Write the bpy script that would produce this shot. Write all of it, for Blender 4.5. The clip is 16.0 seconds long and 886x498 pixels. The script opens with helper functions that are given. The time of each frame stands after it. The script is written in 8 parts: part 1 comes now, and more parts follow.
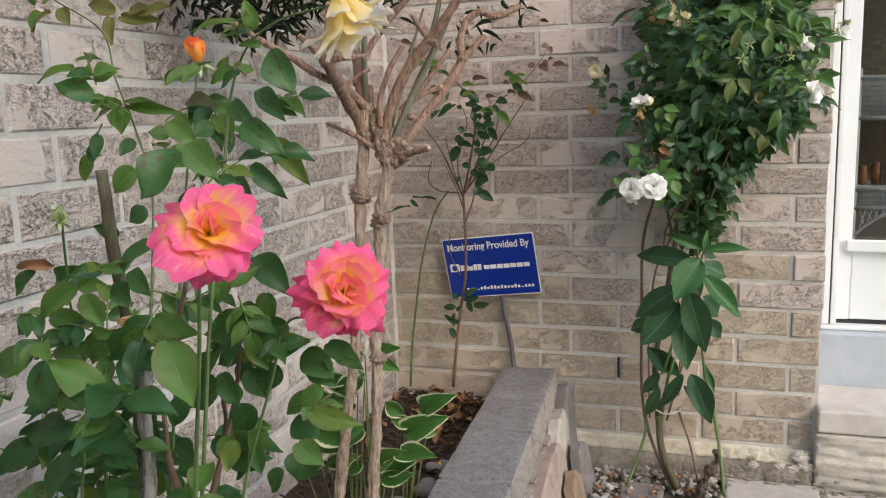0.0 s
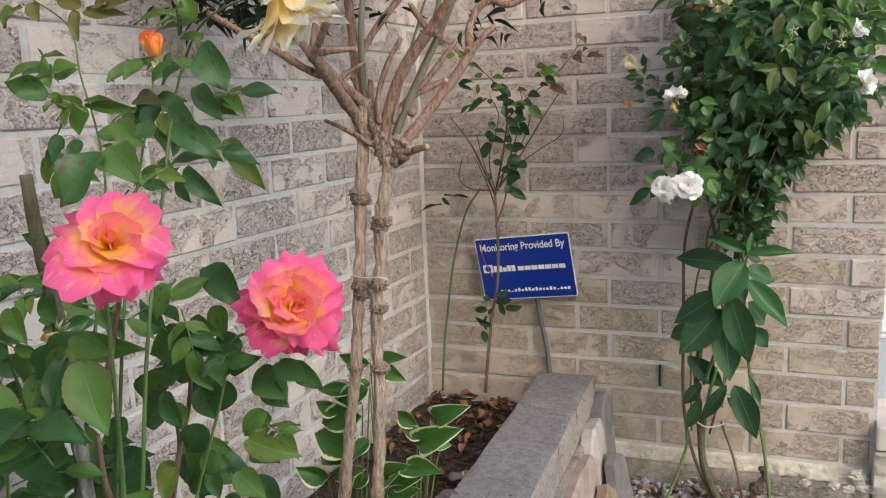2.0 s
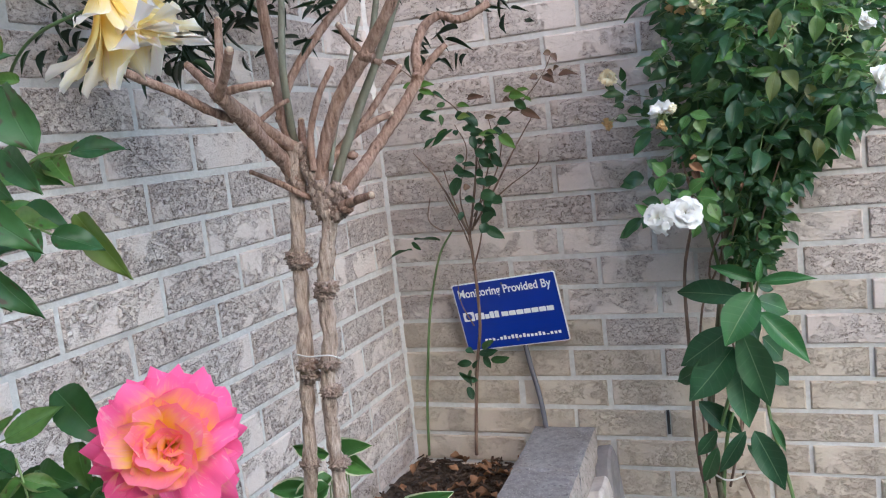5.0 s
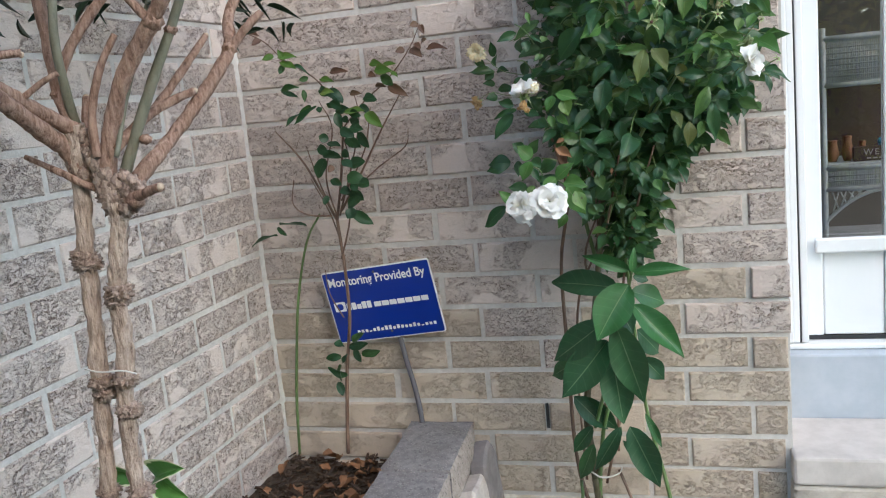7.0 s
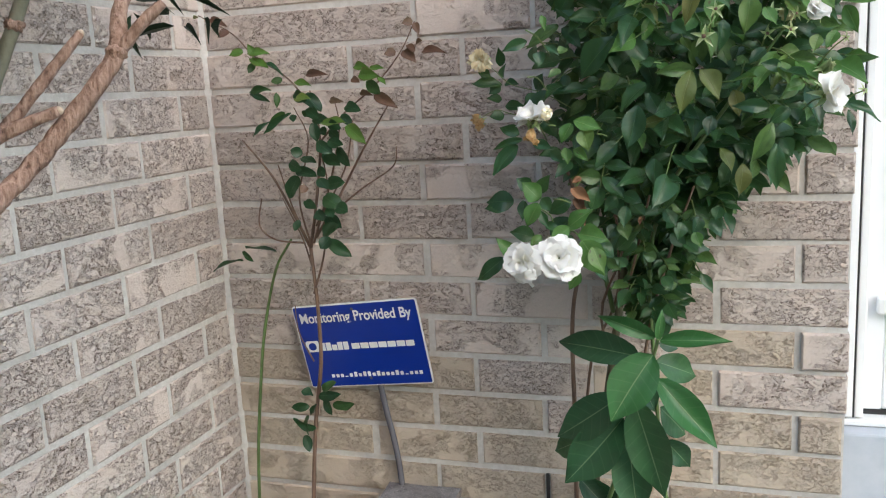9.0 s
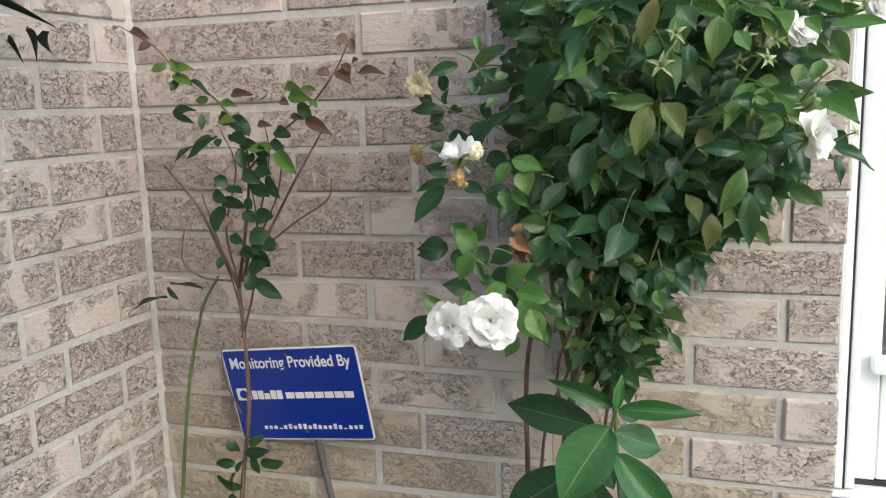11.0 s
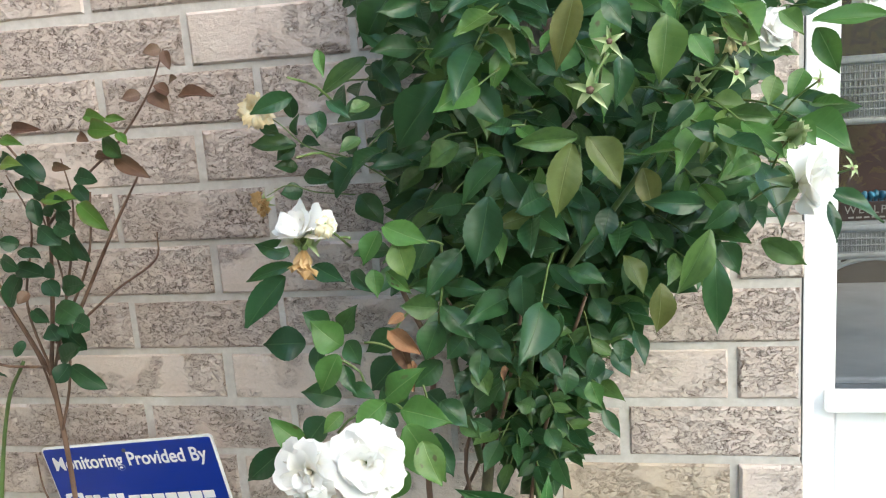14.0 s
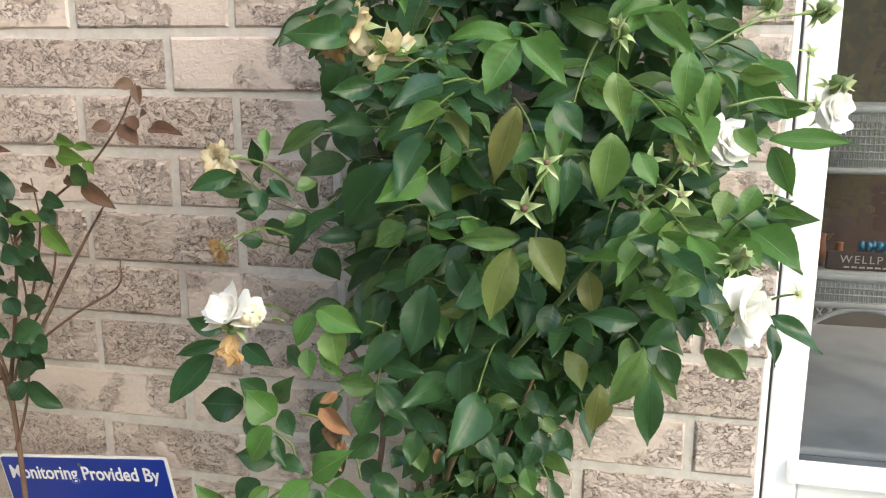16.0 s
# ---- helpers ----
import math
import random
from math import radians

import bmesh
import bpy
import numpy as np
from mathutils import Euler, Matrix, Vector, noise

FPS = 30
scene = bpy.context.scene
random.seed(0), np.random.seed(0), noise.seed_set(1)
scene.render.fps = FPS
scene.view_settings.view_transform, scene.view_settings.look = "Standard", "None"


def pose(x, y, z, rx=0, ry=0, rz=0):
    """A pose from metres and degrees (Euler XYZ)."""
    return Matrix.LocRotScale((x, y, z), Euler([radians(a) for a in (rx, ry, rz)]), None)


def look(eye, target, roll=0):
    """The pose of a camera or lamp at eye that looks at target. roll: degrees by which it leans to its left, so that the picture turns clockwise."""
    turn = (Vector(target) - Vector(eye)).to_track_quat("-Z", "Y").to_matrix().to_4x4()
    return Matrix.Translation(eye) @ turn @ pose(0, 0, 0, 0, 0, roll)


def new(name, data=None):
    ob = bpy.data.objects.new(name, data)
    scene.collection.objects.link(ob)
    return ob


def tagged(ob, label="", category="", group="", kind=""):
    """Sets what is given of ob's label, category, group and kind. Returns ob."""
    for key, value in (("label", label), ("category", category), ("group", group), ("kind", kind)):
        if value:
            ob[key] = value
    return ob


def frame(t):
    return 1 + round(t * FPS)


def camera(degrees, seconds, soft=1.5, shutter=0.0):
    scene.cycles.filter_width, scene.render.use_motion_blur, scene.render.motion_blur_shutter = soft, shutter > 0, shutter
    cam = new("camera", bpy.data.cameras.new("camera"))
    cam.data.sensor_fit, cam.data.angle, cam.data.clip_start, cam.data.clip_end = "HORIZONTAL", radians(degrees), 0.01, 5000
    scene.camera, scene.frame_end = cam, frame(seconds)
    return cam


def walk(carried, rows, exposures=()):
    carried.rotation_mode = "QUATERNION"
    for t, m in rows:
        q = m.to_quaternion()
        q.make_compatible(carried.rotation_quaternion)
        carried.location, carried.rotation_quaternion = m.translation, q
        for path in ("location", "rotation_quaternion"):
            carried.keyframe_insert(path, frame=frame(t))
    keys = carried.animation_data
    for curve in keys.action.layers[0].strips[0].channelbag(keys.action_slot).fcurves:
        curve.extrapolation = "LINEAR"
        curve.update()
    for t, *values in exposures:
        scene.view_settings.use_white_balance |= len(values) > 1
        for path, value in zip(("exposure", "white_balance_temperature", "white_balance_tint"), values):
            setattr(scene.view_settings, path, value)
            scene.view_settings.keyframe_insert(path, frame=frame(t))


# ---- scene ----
cam = camera(55.3, 16.0, soft=1.15)
PATH = [
    (0, (1.064, -2.743, 1.197), (0.464, -0.863, 0.87), -1.7),
    (0.5, (1.064, -2.738, 1.198), (0.481, -0.853, 0.866), -2.0),
    (1, (1.098, -2.667, 1.2), (0.476, -0.798, 0.857), -2.3),
    (1.5, (1.139, -2.621, 1.203), (0.465, -0.77, 0.858), -2.2),
    (2, (1.152, -2.6, 1.196), (0.393, -0.78, 0.86), -2.2),
    (2.5, (1.168, -2.586, 1.196), (0.332, -0.798, 0.875), -3.2),
    (3, (1.182, -2.551, 1.2), (0.319, -0.771, 0.905), -4.6),
    (3.2, (1.17, -2.532, 1.2), (0.292, -0.758, 0.916), -4.9),
    (5.3, (1.097, -2.308, 1.199), (0.39, -0.456, 0.928), -6.6),
    (5.5, (1.097, -2.298, 1.199), (0.406, -0.442, 0.919), -6.7),
    (6, (1.1, -2.263, 1.188), (0.45, -0.401, 0.862), -7.1),
    (6.5, (1.142, -2.23, 1.192), (0.563, -0.348, 0.841), -7.1),
    (7, (1.185, -2.132, 1.197), (0.615, -0.247, 0.849), -5.7),
    (7.5, (1.239, -2.019, 1.212), (0.572, -0.163, 0.879), -4.4),
    (8, (1.249, -1.945, 1.206), (0.529, -0.111, 0.862), -4.7),
    (8.5, (1.205, -1.845, 1.217), (0.505, -0.007, 0.856), -4.6),
    (9, (1.147, -1.774, 1.241), (0.534, 0.094, 0.872), -3.1),
    (9.5, (1.122, -1.729, 1.243), (0.589, 0.165, 0.884), -1.9),
    (9.7, (1.132, -1.71, 1.24), (0.604, 0.188, 0.891), -1.9),
    (11.8, (1.203, -1.392, 1.27), (0.545, 0.466, 0.933), -1.8),
    (12, (1.188, -1.348, 1.272), (0.551, 0.518, 0.937), -1.7),
    (12.5, (1.164, -1.287, 1.282), (0.604, 0.606, 0.956), -1.8),
    (13, (1.154, -1.241, 1.302), (0.677, 0.676, 0.987), -2.9),
    (13.5, (1.152, -1.219, 1.306), (0.725, 0.705, 0.969), -4.1),
    (14, (1.144, -1.21, 1.308), (0.748, 0.711, 0.918), -4.3),
    (14.5, (1.145, -1.185, 1.318), (0.766, 0.732, 0.894), -3.4),
    (15, (1.168, -1.173, 1.342), (0.785, 0.739, 0.899), -1.9),
    (15.5, (1.193, -1.18, 1.372), (0.799, 0.727, 0.917), -0.1),
    (16, (1.204, -1.169, 1.393), (0.782, 0.74, 0.972), 0.2),
]
EXPOSURES = [(0.0, 1.70, 6390, -1), (1.6, 1.73, 6440, 0), (2.4, 1.78, 6040, 0), (5.5, 1.94, 5440, -1), (6.5, 1.96, 5540, -3), (7.2, 1.74, 5740, -5), (8.0, 1.74, 6290, -1), (9.0, 1.82, 5940, -4), (12.0, 2.03, 6130, -4), (12.5, 2.22, 5840, -8), (14.5, 2.33, 6090, -7), (16.0, 2.35, 6490, -5)]
walk(cam, [(t, look(eye, target, roll)) for t, eye, target, roll in PATH], EXPOSURES)

# ---- world, sun, exposure ----
world = bpy.data.worlds.new("sky")
scene.world = world
world.use_nodes = True
wnt = world.node_tree
sky = wnt.nodes.new("ShaderNodeTexSky")
sky.sky_type = "NISHITA"
sky.sun_disc = False
sky.sun_elevation = radians(36)
sky.sun_rotation = radians(132)
sky.air_density = 1.0
sky.dust_density = 1.0
wnt.links.new(sky.outputs[0], wnt.nodes["Background"].inputs[0])
wnt.nodes["Background"].inputs[1].default_value = 0.15

sun_data = bpy.data.lights.new("sun", "SUN")
sun_data.energy = 0.58
sun_data.angle = radians(58)
sun_data.color = (1.0, 0.54, 0.26)
sun = new("sun", sun_data)
sun.matrix_world = look((4.75, -3.91, 4.75), (0.4, 0, 0.5))


# ---- node and mesh helpers of this scene ----
class Mat:
    """A small builder for node materials."""

    def __init__(self, name):
        self.m = bpy.data.materials.new(name)
        self.m.use_nodes = True
        self.nt = self.m.node_tree
        self.bsdf = self.nt.nodes["Principled BSDF"]
        self.out = self.nt.nodes["Material Output"]

    def put(self, socket, value):
        if isinstance(value, bpy.types.NodeSocket):
            self.nt.links.new(value, socket)
        else:
            socket.default_value = value

    def fill(self, n, out, ins):
        for k, v in ins.items():
            key = k.replace("_", " ")
            if k[0] == "i" and k[1:].isdigit():
                self.put(n.inputs[int(k[1:])], v)
            else:
                self.put(n.inputs[key], v)
        return n.outputs[out]

    def node(self, kind, out=0, **ins):
        return self.fill(self.nt.nodes.new(kind), out, ins)

    def math(self, op, a, b=0.0, c=0.0, clamp=False):
        n = self.nt.nodes.new("ShaderNodeMath")
        n.operation, n.use_clamp = op, clamp
        return self.fill(n, 0, {"i0": a, "i1": b, "i2": c})

    def vmath(self, op, a, b=(0, 0, 0)):
        n = self.nt.nodes.new("ShaderNodeVectorMath")
        n.operation = op
        return self.fill(n, 0, {"i0": a, "i1": b})

    def ramp(self, value, lo, hi, to_lo=0.0, to_hi=1.0):
        n = self.nt.nodes.new("ShaderNodeMapRange")
        n.interpolation_type = "SMOOTHSTEP"
        return self.fill(n, 0, {"i0": value, "i1": lo, "i2": hi, "i3": to_lo, "i4": to_hi})

    def mix(self, fac, a, b, kind="MIX"):
        n = self.nt.nodes.new("ShaderNodeMix")
        n.data_type, n.blend_type = "RGBA", kind
        return self.fill(n, 2, {"i0": fac, "i6": a, "i7": b})

    def noise(self, vec, scale, detail=4.0, rough=0.55, dist=0.0):
        return self.node("ShaderNodeTexNoise", Vector=vec, Scale=scale, Detail=detail, Roughness=rough, Distortion=dist)

    def coords(self, spread=(37.0, 51.0, 23.0)):
        """Local coordinates, moved by the object's own random number."""
        co = self.node("ShaderNodeTexCoord", out=3)
        rnd = self.node("ShaderNodeObjectInfo", out=5)
        off = self.nt.nodes.new("ShaderNodeVectorMath")
        off.operation = "SCALE"
        off = self.fill(off, 0, {"i0": spread, "Scale": rnd})
        return self.vmath("ADD", co, off), rnd

    def bump(self, height, strength=0.5, distance=0.003):
        n = self.node("ShaderNodeBump", Strength=strength, Distance=distance, Height=height)
        self.put(self.bsdf.inputs["Normal"], n)

    def set(self, **ins):
        for k, v in ins.items():
            self.put(self.bsdf.inputs[k.replace("_", " ")], v)
        return self.m


def rgb(r, g, b):
    return (r, g, b, 1.0)


def mesh_from(bm, name, material=None, smooth=True):
    me = bpy.data.meshes.new(name)
    bm.to_mesh(me)
    bm.free()
    if material:
        me.materials.append(material)
    if smooth:
        for p in me.polygons:
            p.use_smooth = True
    return me


def part(name, bm, material, parent, label="", smooth=True):
    """One mesh object under a thing or a part."""
    me = bm if isinstance(bm, bpy.types.Mesh) else mesh_from(bm, name, material, smooth)
    ob = new(name, me)
    ob.parent = parent
    if label:
        ob["label"] = label
    return ob


def thing(name, label, category, group="", kind="", at=(0, 0, 0)):
    ob = new(name)
    ob.empty_display_size = 0.05
    ob.location = at
    return tagged(ob, label, category, group, kind)


def box(bm, lo, hi, bevel=0.0, seg=1):
    r = bmesh.ops.create_cube(bm, size=1.0)
    vs = r["verts"]
    for v in vs:
        v.co = Vector([lo[i] + (v.co[i] + 0.5) * (hi[i] - lo[i]) for i in range(3)])
    if bevel:
        es = list({e for v in vs for e in v.link_edges})
        bmesh.ops.bevel(bm, geom=es, offset=bevel, segments=seg, profile=0.5, affect="EDGES")
    return bm


def smooth_path(points, steps=5):
    """Points along a Catmull-Rom curve through the given ones; any number of values a point."""
    pts = [np.array(p, float) for p in points]
    if len(pts) < 3:
        return [pts[0] + (pts[-1] - pts[0]) * i / steps for i in range(steps + 1)]
    ext = [2 * pts[0] - pts[1]] + pts + [2 * pts[-1] - pts[-2]]
    out = []
    for i in range(1, len(ext) - 2):
        a, b, c, d = ext[i - 1:i + 3]
        for k in range(steps):
            t = k / steps
            out.append(0.5 * (2 * b + (c - a) * t + (2 * a - 5 * b + 4 * c - d) * t * t + (3 * b - a - 3 * c + d) * t ** 3))
    out.append(pts[-1])
    return out


def tube(bm, points, sides=8, steps=5, rough=0.0, seed=0, cap=True):
    """A tapered limb through points (x, y, z, radius)."""
    path = smooth_path(points, steps)
    rng = random.Random(seed)
    rings = []
    side = Vector((1, 0.13, 0.07))
    for i, p in enumerate(path):
        c = Vector(p[:3])
        a = Vector(path[max(i - 1, 0)][:3])
        b = Vector(path[min(i + 1, len(path) - 1)][:3])
        d = (b - a).normalized()
        u = (side - d * side.dot(d)).normalized()
        w = d.cross(u)
        side = u
        ring = []
        for k in range(sides):
            an = 2 * math.pi * k / sides
            r = max(p[3], 0.0003)
            if rough:
                q = c + (u * math.cos(an) + w * math.sin(an)) * r
                r *= 1 + rough * (1.6 * noise.noise(Vector((q.x * 140, q.y * 140, q.z * 45))) + 1.2 * noise.noise(q * 28 + Vector((seed, 0, 0))))
            ring.append(bm.verts.new(c + (u * math.cos(an) + w * math.sin(an)) * r))
        rings.append(ring)
    for r0, r1 in zip(rings, rings[1:]):
        for k in range(sides):
            bm.faces.new((r0[k], r0[(k + 1) % sides], r1[(k + 1) % sides], r1[k]))
    if cap:
        bm.faces.new(rings[0][::-1])
        bm.faces.new(rings[-1])
    return bm


def lump(bm, c, r, squash=(1, 1, 1), amount=0.25, freq=2.0, sub=2, turn=None):
    """A noisy stone or knot."""
    vs = bmesh.ops.create_icosphere(bm, subdivisions=sub, radius=1.0)["verts"]
    c = Vector(c)
    for v in vs:
        n = noise.noise(v.co * freq + c * 37.0)
        q = v.co * (1 + amount * n)
        q = Vector((q.x * squash[0], q.y * squash[1], q.z * squash[2])) * r
        if turn:
            q = turn @ q
        v.co = c + q
    return bm


def leaf_mesh(name, material, widest=0.42, point=1.0, fold=0.16, droop=0.16, wave=0.03, cols=2, rows=6, seed=0, saw=0.0, bend=0.0, twist=0.0, foot=0.78):
    """A leaf one long along +y, half-width one half along x; its UV runs across and along it."""
    rng = random.Random(seed)
    bm = bmesh.new()
    uv = bm.loops.layers.uv.new("UVMap")
    grid, coord = [], {}
    k = math.log(0.5) / math.log(widest)
    ph = rng.random() * 6
    for i in range(rows + 1):
        v = i / rows
        s = math.sin(math.pi * v ** k)
        w = 0.5 * max(s, 0.0) ** (point * (foot if v < widest else 1.02))
        if i in (0, rows):
            w = 0.012
        elif saw:
            w *= 1 + saw * (1 if i % 2 else -1) * rng.uniform(0.5, 1.3)
        row = []
        for j in range(-cols, cols + 1):
            u = j / cols
            x = u * w + bend * (v * v - v)
            z = fold * abs(u * w) - droop * v * v + wave * math.sin(7 * v + 2.2 * u + ph) * abs(u) + twist * u * w * v
            vert = bm.verts.new((x, v - 0.03 * abs(u) * (0 < i < rows), z))
            coord[vert] = (0.5 + 0.5 * u, v)
            row.append(vert)
        grid.append(row)
    for i in range(rows):
        for j in range(2 * cols):
            f = bm.faces.new((grid[i][j], grid[i][j + 1], grid[i + 1][j + 1], grid[i + 1][j]))
            for lp in f.loops:
                lp[uv].uv = coord[lp.vert]
    return mesh_from(bm, name, material)


def leaf_kinds(name, material, widest, point, fold, droops, wave, **more):
    """Several shapes of one kind of leaf, bent and twisted each its own way."""
    return [leaf_mesh(name, material, widest, point, fold, d, wave, seed=i, bend=(-0.08, 0.07, 0.0, 0.11, -0.05)[i % 5], twist=(0.3, -0.35, 0.15, -0.1, 0.4)[i % 5], **more) for i, d in enumerate(droops)]


def leaf_matrix(base, tip, width, facing=(0.1, -1.0, 0.45)):
    b, t = Vector(base), Vector(tip)
    d = t - b
    ln = d.length
    y = d.normalized()
    n = Vector(facing)
    z = (n - y * n.dot(y)).normalized()
    x = y.cross(z)
    m = Matrix((x, y, z)).transposed().to_4x4()
    return Matrix.Translation(b) @ m @ Matrix.Diagonal((width, ln, ln, 1))


leaf_rng = random.Random(5)


def leaf(parent, meshes, base, tip, width, name="leaf", facing=None, jitter=0.35):
    """One leaf as a part, from its base to its tip."""
    f = Vector(facing or (0.1, -1.0, 0.45)) + Vector([leaf_rng.uniform(-jitter, jitter) for _ in range(3)])
    ob = new(name, leaf_rng.choice(meshes))
    ob.parent = parent
    ob.matrix_basis = leaf_matrix(base, tip, width, f)
    return ob


def join_mesh(bm, me, m):
    """Adds a copy of the mesh me, moved by m, to bm."""
    start = len(bm.verts)
    bm.from_mesh(me)
    bm.verts.ensure_lookup_table()
    for v in bm.verts[start:]:
        v.co = m @ v.co
    return bm


# ---- materials ----
def brick_material(name, tones, dark, calm=0.0, shade_ink=0.55, relief=0.007):
    """Moulded brick: smooth skin that breaks into a crust of small flakes with thin undercut lines, whose shade is
    inked into the colour.
    """
    a = Mat(name)
    co, rnd = a.coords()
    tall = a.node("ShaderNodeMapping", Vector=co, Scale=(1.0, 1.0, 1.45))
    n1 = a.noise(tall, 44.0, 5.0, 0.62, 0.6)
    n2 = a.noise(tall, 120.0, 4.0, 0.62, 0.5)
    big = a.noise(co, 11.0, 3.0, 0.55, 0.6)
    shift = a.math("MULTIPLY", a.math("SUBTRACT", rnd, 0.4), 0.22)
    rough = a.ramp(a.math("ADD", big, shift), 0.36 + calm, 0.56 + calm)
    flake1 = a.ramp(n1, 0.470, 0.505)
    flake2 = a.ramp(n2, 0.440, 0.500)
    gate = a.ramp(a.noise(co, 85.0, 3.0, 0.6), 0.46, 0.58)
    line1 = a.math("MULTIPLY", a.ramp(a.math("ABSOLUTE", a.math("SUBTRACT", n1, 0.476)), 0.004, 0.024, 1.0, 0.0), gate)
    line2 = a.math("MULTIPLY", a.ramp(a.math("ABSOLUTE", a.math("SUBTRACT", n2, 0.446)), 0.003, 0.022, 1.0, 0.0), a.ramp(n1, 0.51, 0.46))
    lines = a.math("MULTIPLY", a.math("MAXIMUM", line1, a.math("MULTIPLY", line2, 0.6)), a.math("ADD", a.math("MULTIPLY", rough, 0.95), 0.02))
    fine = a.noise(co, 260.0, 3.0, 0.7)
    r2 = a.math("FRACT", a.math("MULTIPLY", rnd, 7.31))
    tone = a.mix(rnd, rgb(*tones[0]), rgb(*tones[1]))
    tone = a.mix(a.ramp(r2, 0.6, 1.0), tone, rgb(*tones[2]))
    cloud = a.noise(co, 14.0, 5.0, 0.6)
    tone = a.mix(a.ramp(cloud, 0.35, 0.75, 0.0, 0.6), tone, rgb(*tones[3]))
    # Shade of the pits and undercut lines is painted into the colour here.
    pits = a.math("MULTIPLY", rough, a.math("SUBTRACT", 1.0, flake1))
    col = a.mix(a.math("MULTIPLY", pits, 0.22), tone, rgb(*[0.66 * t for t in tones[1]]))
    col = a.mix(a.math("MULTIPLY", lines, shade_ink), col, rgb(*dark))
    col = a.mix(a.ramp(fine, 0.35, 0.7, 0.0, 0.16), col, rgb(*[0.66 * t for t in tones[0]]))
    flakes = a.math("ADD", a.math("MULTIPLY", flake1, 0.75), a.math("MULTIPLY", flake2, 0.45))
    h = a.math("MULTIPLY", rough, a.math("SUBTRACT", flakes, 1.0))
    h = a.math("SUBTRACT", h, a.math("MULTIPLY", lines, 0.45))
    h = a.math("ADD", h, a.math("MULTIPLY", a.noise(tall, 75.0, 5.0, 0.65), 0.45))
    h = a.math("ADD", h, a.math("MULTIPLY", fine, 0.10))
    a.bump(h, 1.0, relief)
    return a.set(Base_Color=col, Roughness=0.92)


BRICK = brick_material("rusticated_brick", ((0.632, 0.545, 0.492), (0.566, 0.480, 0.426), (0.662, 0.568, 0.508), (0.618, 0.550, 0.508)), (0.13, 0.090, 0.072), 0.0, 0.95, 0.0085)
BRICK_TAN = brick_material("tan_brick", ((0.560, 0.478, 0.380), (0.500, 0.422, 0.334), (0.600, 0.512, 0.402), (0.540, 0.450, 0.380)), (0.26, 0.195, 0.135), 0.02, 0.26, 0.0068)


def grainy(name, a_col, b_col, scale, rough=0.9, bump_d=0.002, bump_s=0.6, speck=None, stain=None, big=6.0, speck_scale=None):
    """Stone, mortar, soil: two tones at two scales, with fine grit."""
    a = Mat(name)
    co, rnd = a.coords()
    n1 = a.noise(co, scale, 6.0, 0.65)
    n2 = a.noise(co, big, 4.0, 0.55, 0.3)
    col = a.mix(a.ramp(n1, 0.3, 0.7), rgb(*a_col), rgb(*b_col))
    col = a.mix(a.ramp(n2, 0.45, 0.8, 0.0, 0.6), col, rgb(*(stain or [0.65 * c for c in a_col])))
    if speck:
        vor = a.node("ShaderNodeTexVoronoi", Vector=co, Scale=speck_scale or scale * 3.0)
        col = a.mix(a.ramp(vor, 0.16, 0.30, 0.8, 0.0), col, rgb(*speck))
        pits = a.ramp(a.noise(co, (speck_scale or scale * 3.0) * 0.8, 2.0, 0.5), 0.62, 0.70, 0.0, 0.7)
        col = a.mix(pits, col, rgb(*[0.4 * c for c in a_col]))
    h = a.math("ADD", n1, a.math("MULTIPLY", a.noise(co, scale * 4, 4.0, 0.7), 0.5))
    a.bump(h, bump_s, bump_d)
    return a.set(Base_Color=col, Roughness=rough)


MORTAR = grainy("mortar", (0.49, 0.465, 0.435), (0.59, 0.565, 0.535), 60.0, 0.95, 0.002, 0.7)
CONCRETE = grainy("aged_concrete", (0.46, 0.42, 0.37), (0.58, 0.54, 0.48), 30.0, 0.95, 0.004, 0.8, stain=(0.25, 0.22, 0.19))
PARGING = grainy("cracked_parging", (0.50, 0.445, 0.345), (0.68, 0.645, 0.56), 22.0, 0.95, 0.006, 1.0, stain=(0.36, 0.29, 0.20), big=11.0)
LEDGE = grainy("dark_footing_concrete", (0.20, 0.175, 0.145), (0.33, 0.295, 0.25), 38.0, 0.95, 0.006, 1.0, stain=(0.11, 0.09, 0.07), big=12.0)
BLOCK = grainy("grey_concrete_block", (0.195, 0.186, 0.196), (0.300, 0.284, 0.288), 48.0, 0.95, 0.006, 1.0, speck=(0.44, 0.41, 0.39), stain=(0.165, 0.148, 0.145), speck_scale=170.0, big=9.0)
BLOCK_SPLIT = grainy("split_block_face", (0.30, 0.262, 0.238), (0.42, 0.372, 0.34), 60.0, 0.95, 0.006, 1.0, speck=(0.17, 0.145, 0.13), stain=(0.22, 0.19, 0.17), speck_scale=110.0)
PINK_STONE = grainy("pink_flagstone", (0.32, 0.235, 0.205), (0.43, 0.345, 0.31), 14.0, 0.9, 0.003, 0.6)
PALE_STONE = grainy("pale_flagstone", (0.37, 0.33, 0.305), (0.50, 0.46, 0.43), 22.0, 0.9, 0.003, 0.6)
TAN_STONE = grainy("tan_flagstone", (0.23, 0.16, 0.105), (0.30, 0.225, 0.165), 16.0, 0.9, 0.003, 0.6)
GREY_STONE = grainy("grey_flagstone", (0.15, 0.138, 0.14), (0.23, 0.21, 0.21), 18.0, 0.9, 0.003, 0.6)
PAVER = grainy("pale_paver", (0.43, 0.395, 0.37), (0.52, 0.485, 0.46), 40.0, 0.95, 0.002, 0.5)
